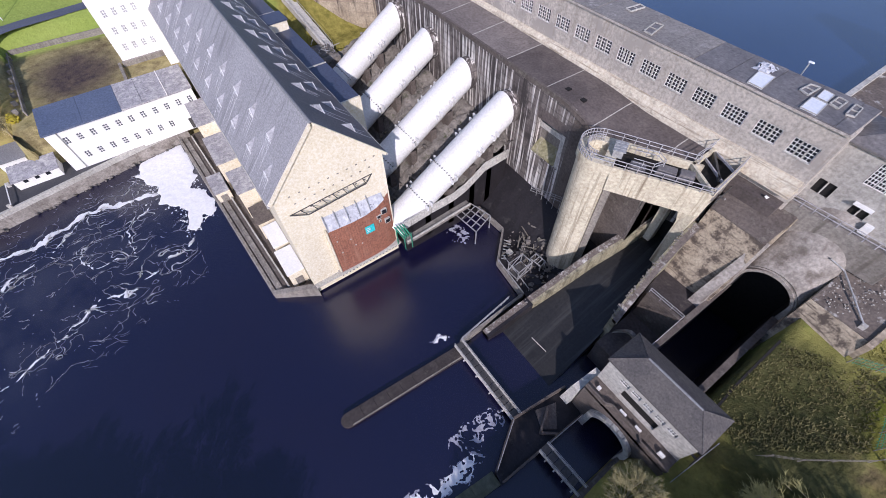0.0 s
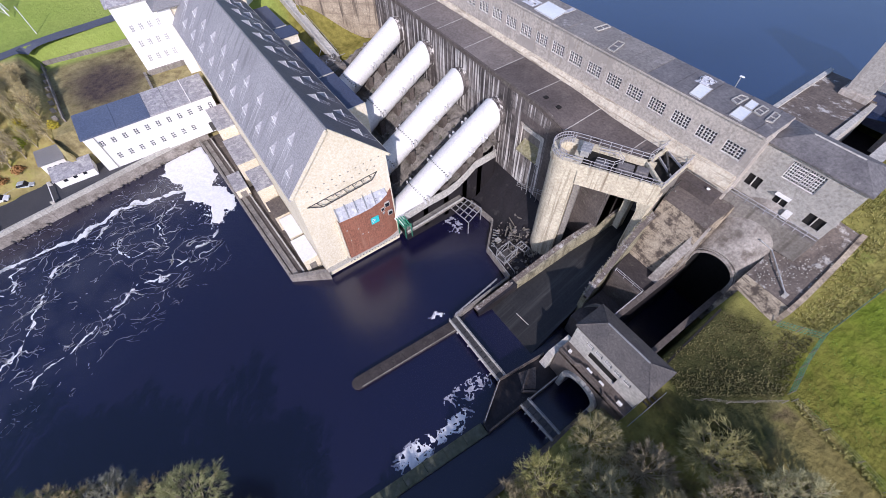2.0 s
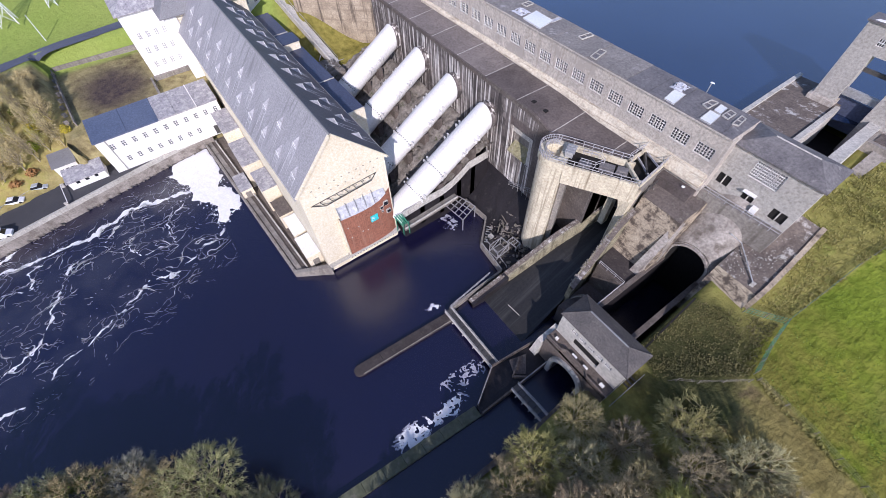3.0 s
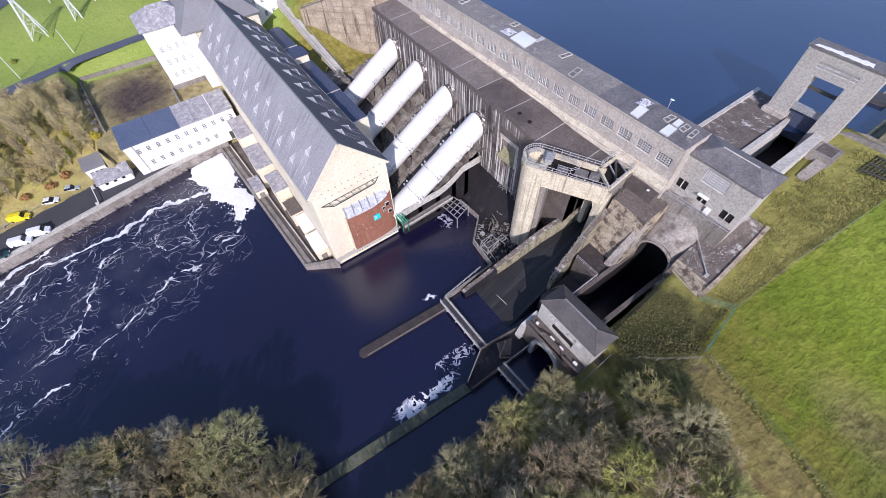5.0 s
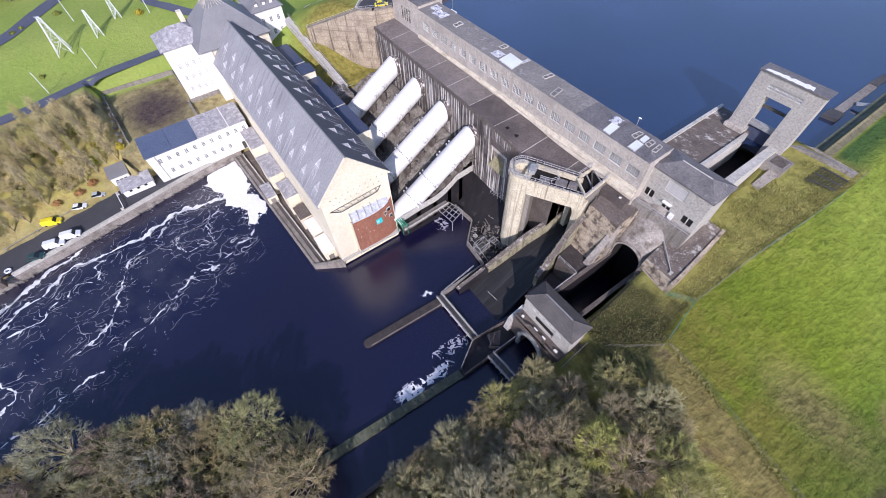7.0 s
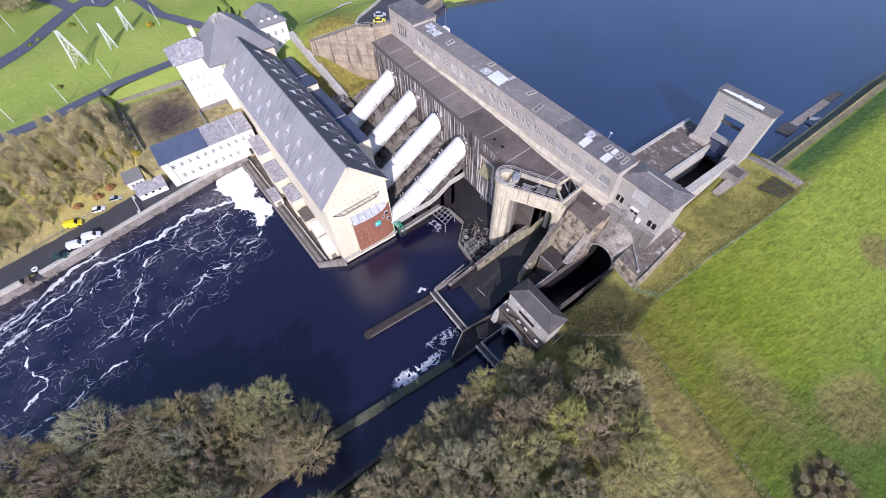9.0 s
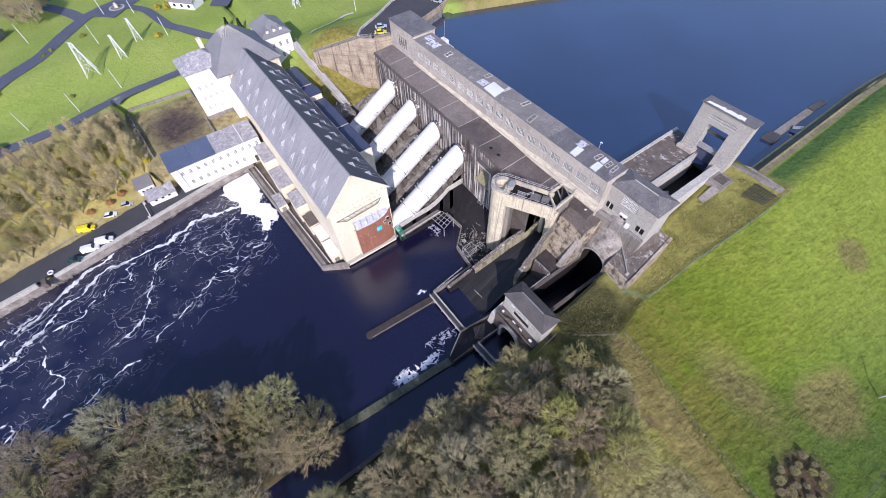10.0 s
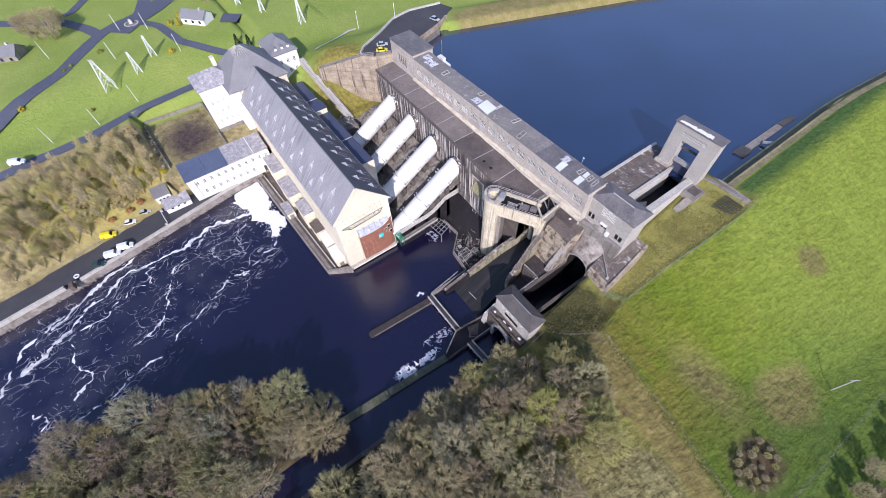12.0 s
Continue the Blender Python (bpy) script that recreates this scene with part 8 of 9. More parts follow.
part("abutment_wall", prism(mesh(), [(56.4, 95.4), (60.4, 95.6), (68.8, 95.8), (68.8, 97.2), (60.2, 97.6), (56.4, 97.4)], 20, [30.6, 31.4, 31.2, 31.2, 31.4, 30.6]), M["concrete"], ra)
part("stair_box", box(mesh(), 55.4, 59.6, 88.0, 92.6, 22, 29.6), M["concrete"], ra)
part("stair_pit", box(mesh(), 56.2, 58.9, 88.8, 91.8, 29.55, 29.75), M["stain_and_shade"], ra)
part("wing_slab", prism(mesh(), [(57.0, 84.0), (58.8, 83.6), (59.2, 88.2), (57.2, 88.2)], 20, [26.6, 26.2, 28.6, 28.8]), M["concrete"], ra)
gr = thing("bar_rack", (66, 92.5, 27), "dark rusted bar rack lying on the bank", "rack")
for k in range(9):
    x = 63.4 + 0.6 * k
    part("bar", beam(mesh(), (x, 90.3 + 0.1 * k, ground_height(x, 90.3 + 0.1 * k) + 0.3), (x + 0.5, 94.8, ground_height(x + 0.5, 94.8) + 0.3), 0.12, 0.2), M["dark_steel"], gr)
for t in (0.1, 0.5, 0.9):
    p, q = (63.3 + 0.5 * t, 90.3 + 4.5 * t), (68.3 + 0.5 * t, 91.1 + 3.7 * t)
    part("cross_bar", beam(mesh(), (*p, ground_height(*p) + 0.45), (*q, ground_height(*q) + 0.45), 0.16, 0.2), M["dark_steel"], gr)
# mooring pontoon along the headrace bank
pn = thing("pontoon", (56.3, 128, 28.5), "grey mooring pontoon with a gangway on the headrace", "pontoon")
part("deck", prism(mesh(), [(55.3, 119), (57.2, 119), (57.4, 136), (55.5, 136)], 28.2, 29.0), M["concrete"], pn)
part("fender", prism(mesh(), [(54.6, 114.2), (57.8, 114.6), (57.8, 118.4), (54.8, 118.0)], 28.0, 29.3), M["dark_steel"], pn)
part("gangway", beam(mesh(), (57.6, 124, 29.4), (62.6, 126.4, 30.6), 1.2, 0.2), M["steel"], pn)
part("frame", prism(mesh(), [(55.4, 137), (57.2, 137), (57.6, 143.5), (55.8, 143.5)], 28.3, 28.9), M["dark_steel"], pn)
bo = thing("work_barge", (-37.5, 75, 28.5), "small white work boat with a mast moored by the dam", "boat")
part("hull", prism(mesh(), [(-41.5, 73.6), (-34.0, 73.2), (-32.8, 74.4), (-34.0, 75.6), (-41.5, 75.6)], 28.3, 29.4), M["skylight"], bo)
part("cabin", box(mesh(), -39.5, -36.6, 73.9, 75.2, 29.4, 31.0), M["white"], bo)
part("mast", tube(mesh(), (-38, 74.6, 29), (-38, 74.6, 37), 0.07, 6), M["steel"], bo)

# ---- bare winter trees ----
def tree_material(name, stops, rough=0.9):
    m = bpy.data.materials.new(name)
    m.use_nodes = True
    nt = m.node_tree
    b = nt.nodes["Principled BSDF"]
    col = ramp(nt, nt.nodes.new("ShaderNodeObjectInfo").outputs["Random"], stops)
    isl = nt.nodes.new("ShaderNodeNewGeometry").outputs["Random Per Island"]
    col = mixed(nt, 1.0, col, ramp(nt, isl, [(0.0, grey(0.7)), (1.0, grey(1.0))]), "MULTIPLY")
    nt.links.new(col, b.inputs["Base Color"])
    b.inputs["Roughness"].default_value, b.inputs["Specular IOR Level"].default_value = rough, 0.15
    return m


M["twig"] = tree_material("bare_twigs", [(0.0, (0.378, 0.327, 0.190)), (0.15, (0.440, 0.387, 0.285)), (0.3, (0.350, 0.345, 0.150)), (0.42, (0.370, 0.284, 0.228)), (0.55, (0.458, 0.378, 0.190)), (0.68, (0.326, 0.344, 0.190)), (0.8, (0.440, 0.420, 0.370)), (0.9, (0.420, 0.420, 0.190)), (1.0, (0.414, 0.344, 0.247))])
M["twig_brown"] = tree_material("grey_brown_twigs", [(0.0, (0.422, 0.352, 0.202)), (0.15, (0.545, 0.475, 0.265)), (0.3, (0.441, 0.380, 0.234)), (0.42, (0.413, 0.323, 0.210)), (0.55, (0.545, 0.504, 0.234)), (0.68, (0.488, 0.447, 0.296)), (0.8, (0.516, 0.514, 0.156)), (0.9, (0.422, 0.342, 0.210)), (1.0, (0.506, 0.441, 0.257))])
M["twig_straw"] = tree_material("straw_coloured_twigs", [(0.0, (0.66, 0.55, 0.25)), (0.2, (0.70, 0.60, 0.34)), (0.35, (0.58, 0.55, 0.17)), (0.5, (0.62, 0.47, 0.27)), (0.7, (0.70, 0.61, 0.31)), (0.85, (0.52, 0.52, 0.15)), (1.0, (0.66, 0.58, 0.27))])
M["bark"] = tree_material("lichened_bark", [(0.0, (0.416, 0.353, 0.229)), (0.35, (0.479, 0.411, 0.279)), (0.6, (0.374, 0.313, 0.204)), (1.0, (0.448, 0.392, 0.221))])
M["leaf"] = tree_material("ivy_leaves", [(0.0, (0.10, 0.14, 0.035)), (0.5, (0.16, 0.18, 0.045)), (1.0, (0.22, 0.23, 0.05))])


def spike(verts, faces, p, q, r, n=3, r2=0.0):
    """A thin tapering twig with n sides."""
    d = (q - p)
    if d.length < 1e-4:
        return
    d.normalize()
    u = d.orthogonal().normalized()
    w = d.cross(u)
    k = len(verts)
    for i in range(n):
        a = 2 * math.pi * i / n
        verts.append(p + (u * math.cos(a) + w * math.sin(a)) * r)
    if r2:
        for i in range(n):
            a = 2 * math.pi * i / n
            verts.append(q + (u * math.cos(a) + w * math.sin(a)) * r2)
        for i in range(n):
            faces.append((k + i, k + (i + 1) % n, k + n + (i + 1) % n, k + n + i))
    else:
        verts.append(q)
        for i in range(n):
            faces.append((k + i, k + (i + 1) % n, k + n))


def from_lists(name, verts, faces, mat):
    me = bpy.data.meshes.new(name)
    me.from_pydata([tuple(v) for v in verts], [], faces)
    me.materials.append(mat)
    return me


def tree_meshes(seed, height, spread, density, ivy, twig="twig", twigs=10):
    """Trunk and limbs, fine crown, and ivy leaves, about the origin."""
    rng = random.Random(seed)
    tv, tf, cv, cf, lv, lf = [], [], [], [], [], []
    rnd = lambda s: Vector((rng.uniform(-s, s), rng.uniform(-s, s), rng.uniform(-s, s)))
    base = Vector((0, 0, -0.6))
    fork = Vector((rng.uniform(-0.3, 0.3), rng.uniform(-0.3, 0.3), height * 0.22))
    spike(tv, tf, base, fork, 0.26, 7, 0.2)
    mid_c = Vector((0, 0, height * 0.52))
    lobes = [rng.uniform(0.82, 1.08) for _ in range(7)]

    def shell(d, f):
        """A point in direction d at a fraction f of the lobed, domed crown."""
        k = lobes[int((math.atan2(d.y, d.x) / 6.2832 + 0.5) * 6.99)]
        return mid_c + Vector((d.x * spread * k, d.y * spread * k, d.z * height * 0.48)) * f

    tips = []
    count = 17
    for i in range(count):
        z = 1 - (i + 0.5) / count * 1.15
        a = i * 2.39996 + rng.uniform(-0.3, 0.3)
        h = math.sqrt(max(0.0, 1 - z * z))
        d = (Vector((h * math.cos(a), h * math.sin(a), z)) + rnd(0.15)).normalized()
        end = shell(d, rng.uniform(0.8, 0.97))
        bend = fork.lerp(end, 0.45) + Vector((0, 0, -0.06 * height * h)) + rnd(0.3)
        spike(tv, tf, fork.lerp(base, rng.uniform(0, 0.2)), bend, 0.12, 5, 0.075)
        spike(tv, tf, bend, end, 0.07, 4, 0.025)
        tips.append((bend.lerp(end, 0.4), end))
        for k in range(7):
            p = bend.lerp(end, 0.05 + 0.13 * k)
            d2 = (d + rnd(1.0)).normalized()
            q = p.lerp(shell(d2, rng.uniform(0.88, 1.02)), rng.uniform(0.45, 0.8))
            spike(tv, tf, p, q, 0.038, 3, 0.018)
            tips.append((p.lerp(q, 0.35), q))
    for p, q in tips:
        way = (q - mid_c).normalized()
        for _ in range(density):
            s = p.lerp(q, rng.uniform(0.15, 1.0))
            d = ((q - p).normalized() * 0.7 + way + rnd(0.85)).normalized()
            e = s + d * rng.uniform(0.55, 1.15)
            spike(cv, cf, s, e, 0.03)
            # fine twigs, each a sliver
            for _ in range(twigs):
                s2 = s.lerp(e, rng.uniform(0.25, 1.0))
                e2 = s2 + (d + way * 0.3 + rnd(1.1)).normalized() * rng.uniform(0.3, 0.75)
                u = rnd(1).cross(e2 - s2).normalized() * 0.023
                k = len(cv)
                cv += [s2 - u, s2 + u, e2]
                cf.append((k, k + 1, k + 2))
    for _ in range(ivy):
        p, q = tips[rng.randrange(len(tips))]
        c = p.lerp(q, rng.uniform(0, 0.7)) + rnd(0.5)
        u, w = rnd(1).normalized() * rng.uniform(0.08, 0.17), rnd(1).normalized() * rng.uniform(0.08, 0.17)
        k = len(lv)
        lv += [c - u, c + w, c + u, c - w]
        lf.append((k, k + 1, k + 2, k + 3))
    return from_lists("trunk", tv, tf, M["bark"]), from_lists("crown", cv, cf, M[twig]), from_lists("ivy", lv, lf, M["leaf"]) if ivy else None


KINDS = [tree_meshes(31 + i, *k) for i, k in enumerate((
    (9.5, 4.6, 6, 250), (8.6, 4.0, 6, 900), (10.5, 4.9, 6, 600), (7.4, 3.8, 6, 200), (9.0, 4.4, 6, 1800),
    (6.0, 3.4, 4, 0, "twig_straw"), (10.5, 2.9, 3, 0, "twig_straw"), (8.5, 2.6, 3, 0, "twig_straw"),
    (9.8, 4.6, 6, 0, "twig_brown"), (8.4, 4.2, 6, 0, "twig_brown"), (7.2, 3.7, 6, 0, "twig_brown"),
    (13.0, 1.9, 2, 0, "twig_straw", 6), (11.5, 1.6, 2, 0, "twig_straw", 6)))]
TREES = []
for k, (tm, cm, lm) in enumerate(KINDS):
    t = thing("tree", (0, 0, -60), "x", "tree")
    home[t.name] = Matrix()
    for nm, me in (("trunk", tm), ("crown", cm), ("ivy", lm)):
        if me:
            ob = new(nm, me)
            ob.parent = t
    TREES.append(t)


def plant(rng, x, y, z, scale, kinds, label, grp):
    src = TREES[rng.choice(kinds)]
    t = copy_thing(src, Matrix.Translation((x, y, z)) @ Euler((rng.uniform(-0.08, 0.08), rng.uniform(-0.08, 0.08), rng.uniform(0, 6.28))).to_matrix().to_4x4() @ Matrix.Diagonal((scale, scale, scale * rng.uniform(0.9, 1.1), 1)))
    return tagged(t, label, "tree", grp)


def scatter(rng, xs, ys, gap, inside, tries):
    out = []
    for _ in range(tries):
        x, y = rng.uniform(*xs), rng.uniform(*ys)
        if inside(x, y) and all((x - a) ** 2 + (y - b) ** 2 > gap * gap for a, b in out):
            out.append((x, y))
    return out


def within(poly):
    def test(x, y):
        c = False
        for (x0, y0), (x1, y1) in zip(poly, poly[1:] + poly[:1]):
            if (y0 > y) != (y1 > y) and x < (x1 - x0) * (y - y0) / (y1 - y0) + x0:
                c = not c
        return c
    return test


rng = random.Random(77)
ISLE = within([(16, -100), (12.5, -72), (14.0, -58), (17.5, -46), (27, -30), (38.5, -18), (46.2, -18.5), (46.4, -48), (44.6, -100)])
for x, y in scatter(rng, (5, 47), (-98, -18), 4.9, ISLE, 2500):
    plant(rng, x, y, 1.9, rng.uniform(0.95, 1.35), (0, 1, 2, 2, 3, 4), "bare grey-brown tree with ivy on the wooded spit", "trees on the spit")
EAST = within([(57, -42), (57, 25), (60, 30), (66, 36), (73, 36.5), (80, 35.5), (85.5, 33.5), (86.5, 22), (88, 12), (92, 5), (94, -42)])
for x, y in scatter(rng, (55, 95), (-40, 38), 4.7, EAST, 3200):
    plant(rng, x, y, ground_height(x, y) - 0.3, rng.uniform(0.8, 1.25), (8, 8, 9, 9, 10, 10), "bare twiggy tree on the bank beside the lock", "trees on the lock bank")
WEST = within([(-52, -84), (-54.5, -70), (-60, -55), (-65, -40), (-67.5, -31), (-88, -31), (-86, -42), (-83, -60), (-78, -84)])
for x, y in scatter(rng, (-96, -52), (-84, -27), 3.1, WEST, 3000):
    plant(rng, x, y, ground_height(x, y) - 0.3, rng.uniform(0.6, 0.95), (6, 7, 11, 12, 11, 5), "bare tan scrub tree on the slope above the quay", "trees above the quay")
for x, y in scatter(rng, (121.5, 133), (40, 90), 4.6, lambda a, b: True, 400):
    plant(rng, x, y, ground_height(x, y) - 0.3, rng.uniform(0.42, 0.6), (8, 9, 10), "bare hedgerow tree beyond the field", "hedgerow trees")
for x, y in scatter(rng, (103.6, 112), (43.5, 56.5), 1.7, lambda a, b: ((a - 108) / 3.7) ** 2 + ((b - 50) / 6.4) ** 2 < 1, 400):
    plant(rng, x, y, ground_height(x, y) - 0.2, rng.uniform(0.15, 0.24), (9, 10), "small bare thorn bush in the rough field", "thorn bushes")
for x, y, s, k in ((-172, -44, 1.5, 8), (-177, -51, 1.4, 8), (-182, -41, 1.2, 9), (-200, 10, 1.3, 8), (-190, 16, 1.2, 9), (-165, 22, 1.0, 10)):
    plant(rng, x, y, 21.3, s, (k,), "large bare park tree", "park trees")
for t in TREES:
    for o in (*t.children_recursive, t):
        bpy.data.objects.remove(o)

# low bramble and shrub clumps
def bush(x, y, z, r, h, mat, label, seed):
    rng = random.Random(seed)
    u = thing("bush", (x, y, z), label, "bush", "garden bushes")
    v, f = [], []
    for _ in range(int(160 * r)):
        d = Vector((rng.gauss(0, 1), rng.gauss(0, 1), abs(rng.gauss(0, 1)))).normalized()
        c = Vector((x + d.x * r * rng.uniform(0.5, 1), y + d.y * r * rng.uniform(0.5, 1), z + d.z * h * rng.uniform(0.4, 1)))
        a = Vector((rng.gauss(0, 1), rng.gauss(0, 1), rng.gauss(0, 1))).normalized() * 0.22
        b = d.cross(a).normalized() * 0.2 if d.cross(a).length > 0.01 else Vector((0.2, 0, 0))
        k = len(v)
        v += [c - a, c + b, c + a, c - b]
        f.append((k, k + 1, k + 2, k + 3))
    ob = new("leaves", from_lists("leaves", v, f, mat))
    ob.parent, ob.matrix_parent_inverse = u, home[u.name]
    part("stem", tube(mesh(), (x, y, z - 0.3), (x, y, z + h * 0.7), 0.1, 5), M["bark"], u)
    return u


M["gold"] = material("golden_leaves", (0.42, 0.33, 0.03), (0.33, 0.30, 0.04), bump=0)
M["lime"] = material("lime_green_leaves", (0.30, 0.36, 0.03), (0.40, 0.42, 0.05), bump=0)
M["russet"] = material("russet_bracken", (0.32, 0.16, 0.06), (0.42, 0.24, 0.09), bump=0)
M["evergreen"] = material("dark_conifer", (0.018, 0.04, 0.018), (0.03, 0.055, 0.02), bump=0)
M["shrub"] = material("olive_shrub", (0.15, 0.18, 0.03), (0.24, 0.24, 0.05), bump=0)
for i, (x, y, r, h, mt) in enumerate(((-121.6, -62.2, 1.6, 1.6, "gold"), (-126.9, -4.8, 1.7, 1.8, "gold"), (-139.5, -44.9, 1.2, 1.0, "shrub"), (-141.5, -42.0, 1.0, 1.0, "shrub"), (-110.4, -41.3, 0.9, 1.4, "shrub"), (-148, 4, 1.4, 3.2, "gold"), (-152, 1, 1.5, 2.6, "gold"), (-156, 6, 1.5, 3.4, "gold"), (-146, -30, 1.5, 1.4, "shrub"), (-64.5, -31.0, 1.8, 2.4, "shrub"), (-66.0, -29.0, 1.4, 2.0, "gold"), (-64.5, -48.0, 2.0, 2.2, "shrub"), (-70, -44, 2.2, 2.4, "gold"), (-66, -57, 2.0, 2.0, "shrub"), (-78, -52, 2.2, 2.4, "shrub"), (-74, -66, 2.0, 2.0, "shrub"), (-80, -38, 1.8, 2.0, "shrub"), (-72, -36, 1.8, 2.2, "gold"), (-68, -38, 1.8, 2.4, "lime"), (-75, -47, 2.0, 3.0, "lime"), (-63.5, -41, 1.6, 1.4, "russet"), (-62.0, -45, 1.6, 1.3, "russet"), (-64.0, -36, 1.6, 1.4, "russet"), (-61, -51, 1.5, 1.2, "russet"), (-70, -60, 1.9, 2.6, "lime"))):
    bush(x, y, ground_height(x, y), r, h, M[mt], {"gold": "golden leaved shrub on the river bank", "lime": "fresh lime green shrub among bare scrub", "russet": "russet bracken clump at the foot of the slope"}.get(mt, "olive green shrub among rough grass"), i)
for i, (x, y) in enumerate(((-117.5, 20.5), (-113.5, 24.5))):
    u = thing("conifer", (x, y, 20), "small dark conical conifer beside the control block", "conifer", "conifers")
    v, f = [], []
    rng2 = random.Random(i)
    for k in range(420):
        t = rng2.random()
        a = rng2.uniform(0, 6.28)
        rr = 1.5 * (1 - t) * rng2.uniform(0.6, 1)
        c = Vector((x + rr * math.cos(a), y + rr * math.sin(a), 19.6 + 5.2 * t))
        spike(v, f, c, c + Vector((math.cos(a) * 0.4, math.sin(a) * 0.4, 0.35)), 0.12)
    ob = new("crown", from_lists("crown", v, f, M["evergreen"]))
    ob.parent, ob.matrix_parent_inverse = u, home[u.name]
    part("trunk", tube(mesh(), (x, y, 18), (x, y, 24.4), 0.12, 5), M["bark"], u)

# ---- roads and paths on the left bank ----
def ribbon(name, pts, width, mat, label, lift=0.16, cat="road", edge=None):
    P = []
    for (x0, y0), (x1, y1) in zip(pts, pts[1:]):
        n = max(2, int(math.hypot(x1 - x0, y1 - y0) / 1.5))
        P += [(x0 + (x1 - x0) * k / n, y0 + (y1 - y0) * k / n) for k in range(n)]
    P.append(pts[-1])
    for _ in range(6):
        P = [P[0]] + [((a[0] + 2 * b[0] + c[0]) / 4, (a[1] + 2 * b[1] + c[1]) / 4) for a, b, c in zip(P, P[1:], P[2:])] + [P[-1]]
    bm = mesh()
    prev = None
    for i, (x, y) in enumerate(P):
        a, b = P[max(0, i - 1)], P[min(len(P) - 1, i + 1)]
        d = Vector((b[0] - a[0], b[1] - a[1], 0)).normalized()
        s = Vector((-d.y, d.x, 0))
        row = []
        for k in range(5):
            q = Vector((x, y, 0)) + s * width * (k / 4 - 0.5)
            row.append(bm.verts.new((q.x, q.y, max(ground_height(q.x, q.y), ground_height(x, y) - 0.15) + lift)))
        if prev:
            for k in range(4):
                bm.faces.new((prev[k], prev[k + 1], row[k + 1], row[k]))
        prev = row
    return setting(name, mended(bm), mat, label, cat)


ribbon("path_lower", [(-84, -110), (-91.5, -80), (-94, -62), (-95.5, -45), (-101.5, -27), (-104.4, -4), (-103, 6)], 4.2, M["road"], "blue-grey tarmac path along the park edge", cat="path")
ribbon("road_park", [(-104, -92), (-119.5, -69.9), (-130.2, -57.1), (-138.9, -46), (-152, -36.5), (-163, -27), (-168.6, -18), (-172, -8), (-188, -2), (-230, 10)], 6.4, M["road"], "blue-grey tarmac park road")
ribbon("road_west", [(-230, -85), (-204, -64), (-193.8, -50), (-188, -40), (-172, -31), (-160, -27)], 5.2, M["road"], "blue-grey tarmac side road", lift=0.2)
ribbon("road_north", [(-193.8, -50), (-194, -36), (-207, -27), (-240, -20)], 4.2, M["road"], "narrow blue-grey tarmac road", lift=0.24)
ribbon("road_junction", [(-158, -20), (-167, -11), (-173, -2), (-186, 12), (-205, 26)], 10.5, M["road"], "broad blue-grey tarmac road junction", lift=0.28)
ribbon("road_house", [(-166, -12), (-154, -3.5), (-143, -1.5), (-132, 0.6), (-121, 8.7), (-112, 18)], 4.0, M["road"], "narrow tarmac drive to the control block", lift=0.24)
ribbon("path_lawn", [(-81, 42.5), (-88.5, 53.5), (-95, 63.3), (-93.5, 67)], 1.2, M["pale"], "pale curved garden wall on the lawn", lift=0.5, cat="path")
ribbon("revetment", [(60.6, 98.4), (60.7, 117), (60.7, 132), (60.6, 150), (61.4, 164), (63.6, 185), (69, 240)], 1.9, M["revetment"], "dark stone revetment along the headrace", cat="bank")
ribbon("bank_stones", [(62.5, 97.6), (62.6, 117), (62.7, 132), (62.7, 150), (63.4, 164), (65.6, 185), (71, 240)], 1.7, material("stony_brown_bank", (0.25, 0.215, 0.13), (0.15, 0.14, 0.07), big=0.5, fine=1.6, bump=0.8, bump_size=0.25), "stony brown strip of bank above the revetment", cat="bank")

# roundabout stone
rs = thing("stone_planter", (-164, -13.5, 21.6), "round stone planter in the road junction", "planter")
part("kerb", prism(mesh(), [(-164 + 3.2 * math.cos(a), -13.5 + 3.2 * math.sin(a)) for a in [i * math.pi / 10 for i in range(20)]], 21.4, 22.2), M["pale"], rs)
part("soil", prism(mesh(), [(-164 + 2.5 * math.cos(a), -13.5 + 2.5 * math.sin(a)) for a in [i * math.pi / 10 for i in range(20)]], 22.1, 22.3), M["rock"], rs)
part("stone", loft(mesh(), [[(-165, -14.3, 22.2), (-163, -14.3, 22.2), (-163, -12.7, 22.2), (-165, -12.7, 22.2)], [(-164.6, -14, 24), (-163.4, -13.9, 24.2), (-163.4, -13.1, 24.2), (-164.6, -13.1, 24)]]), M["pale"], rs)

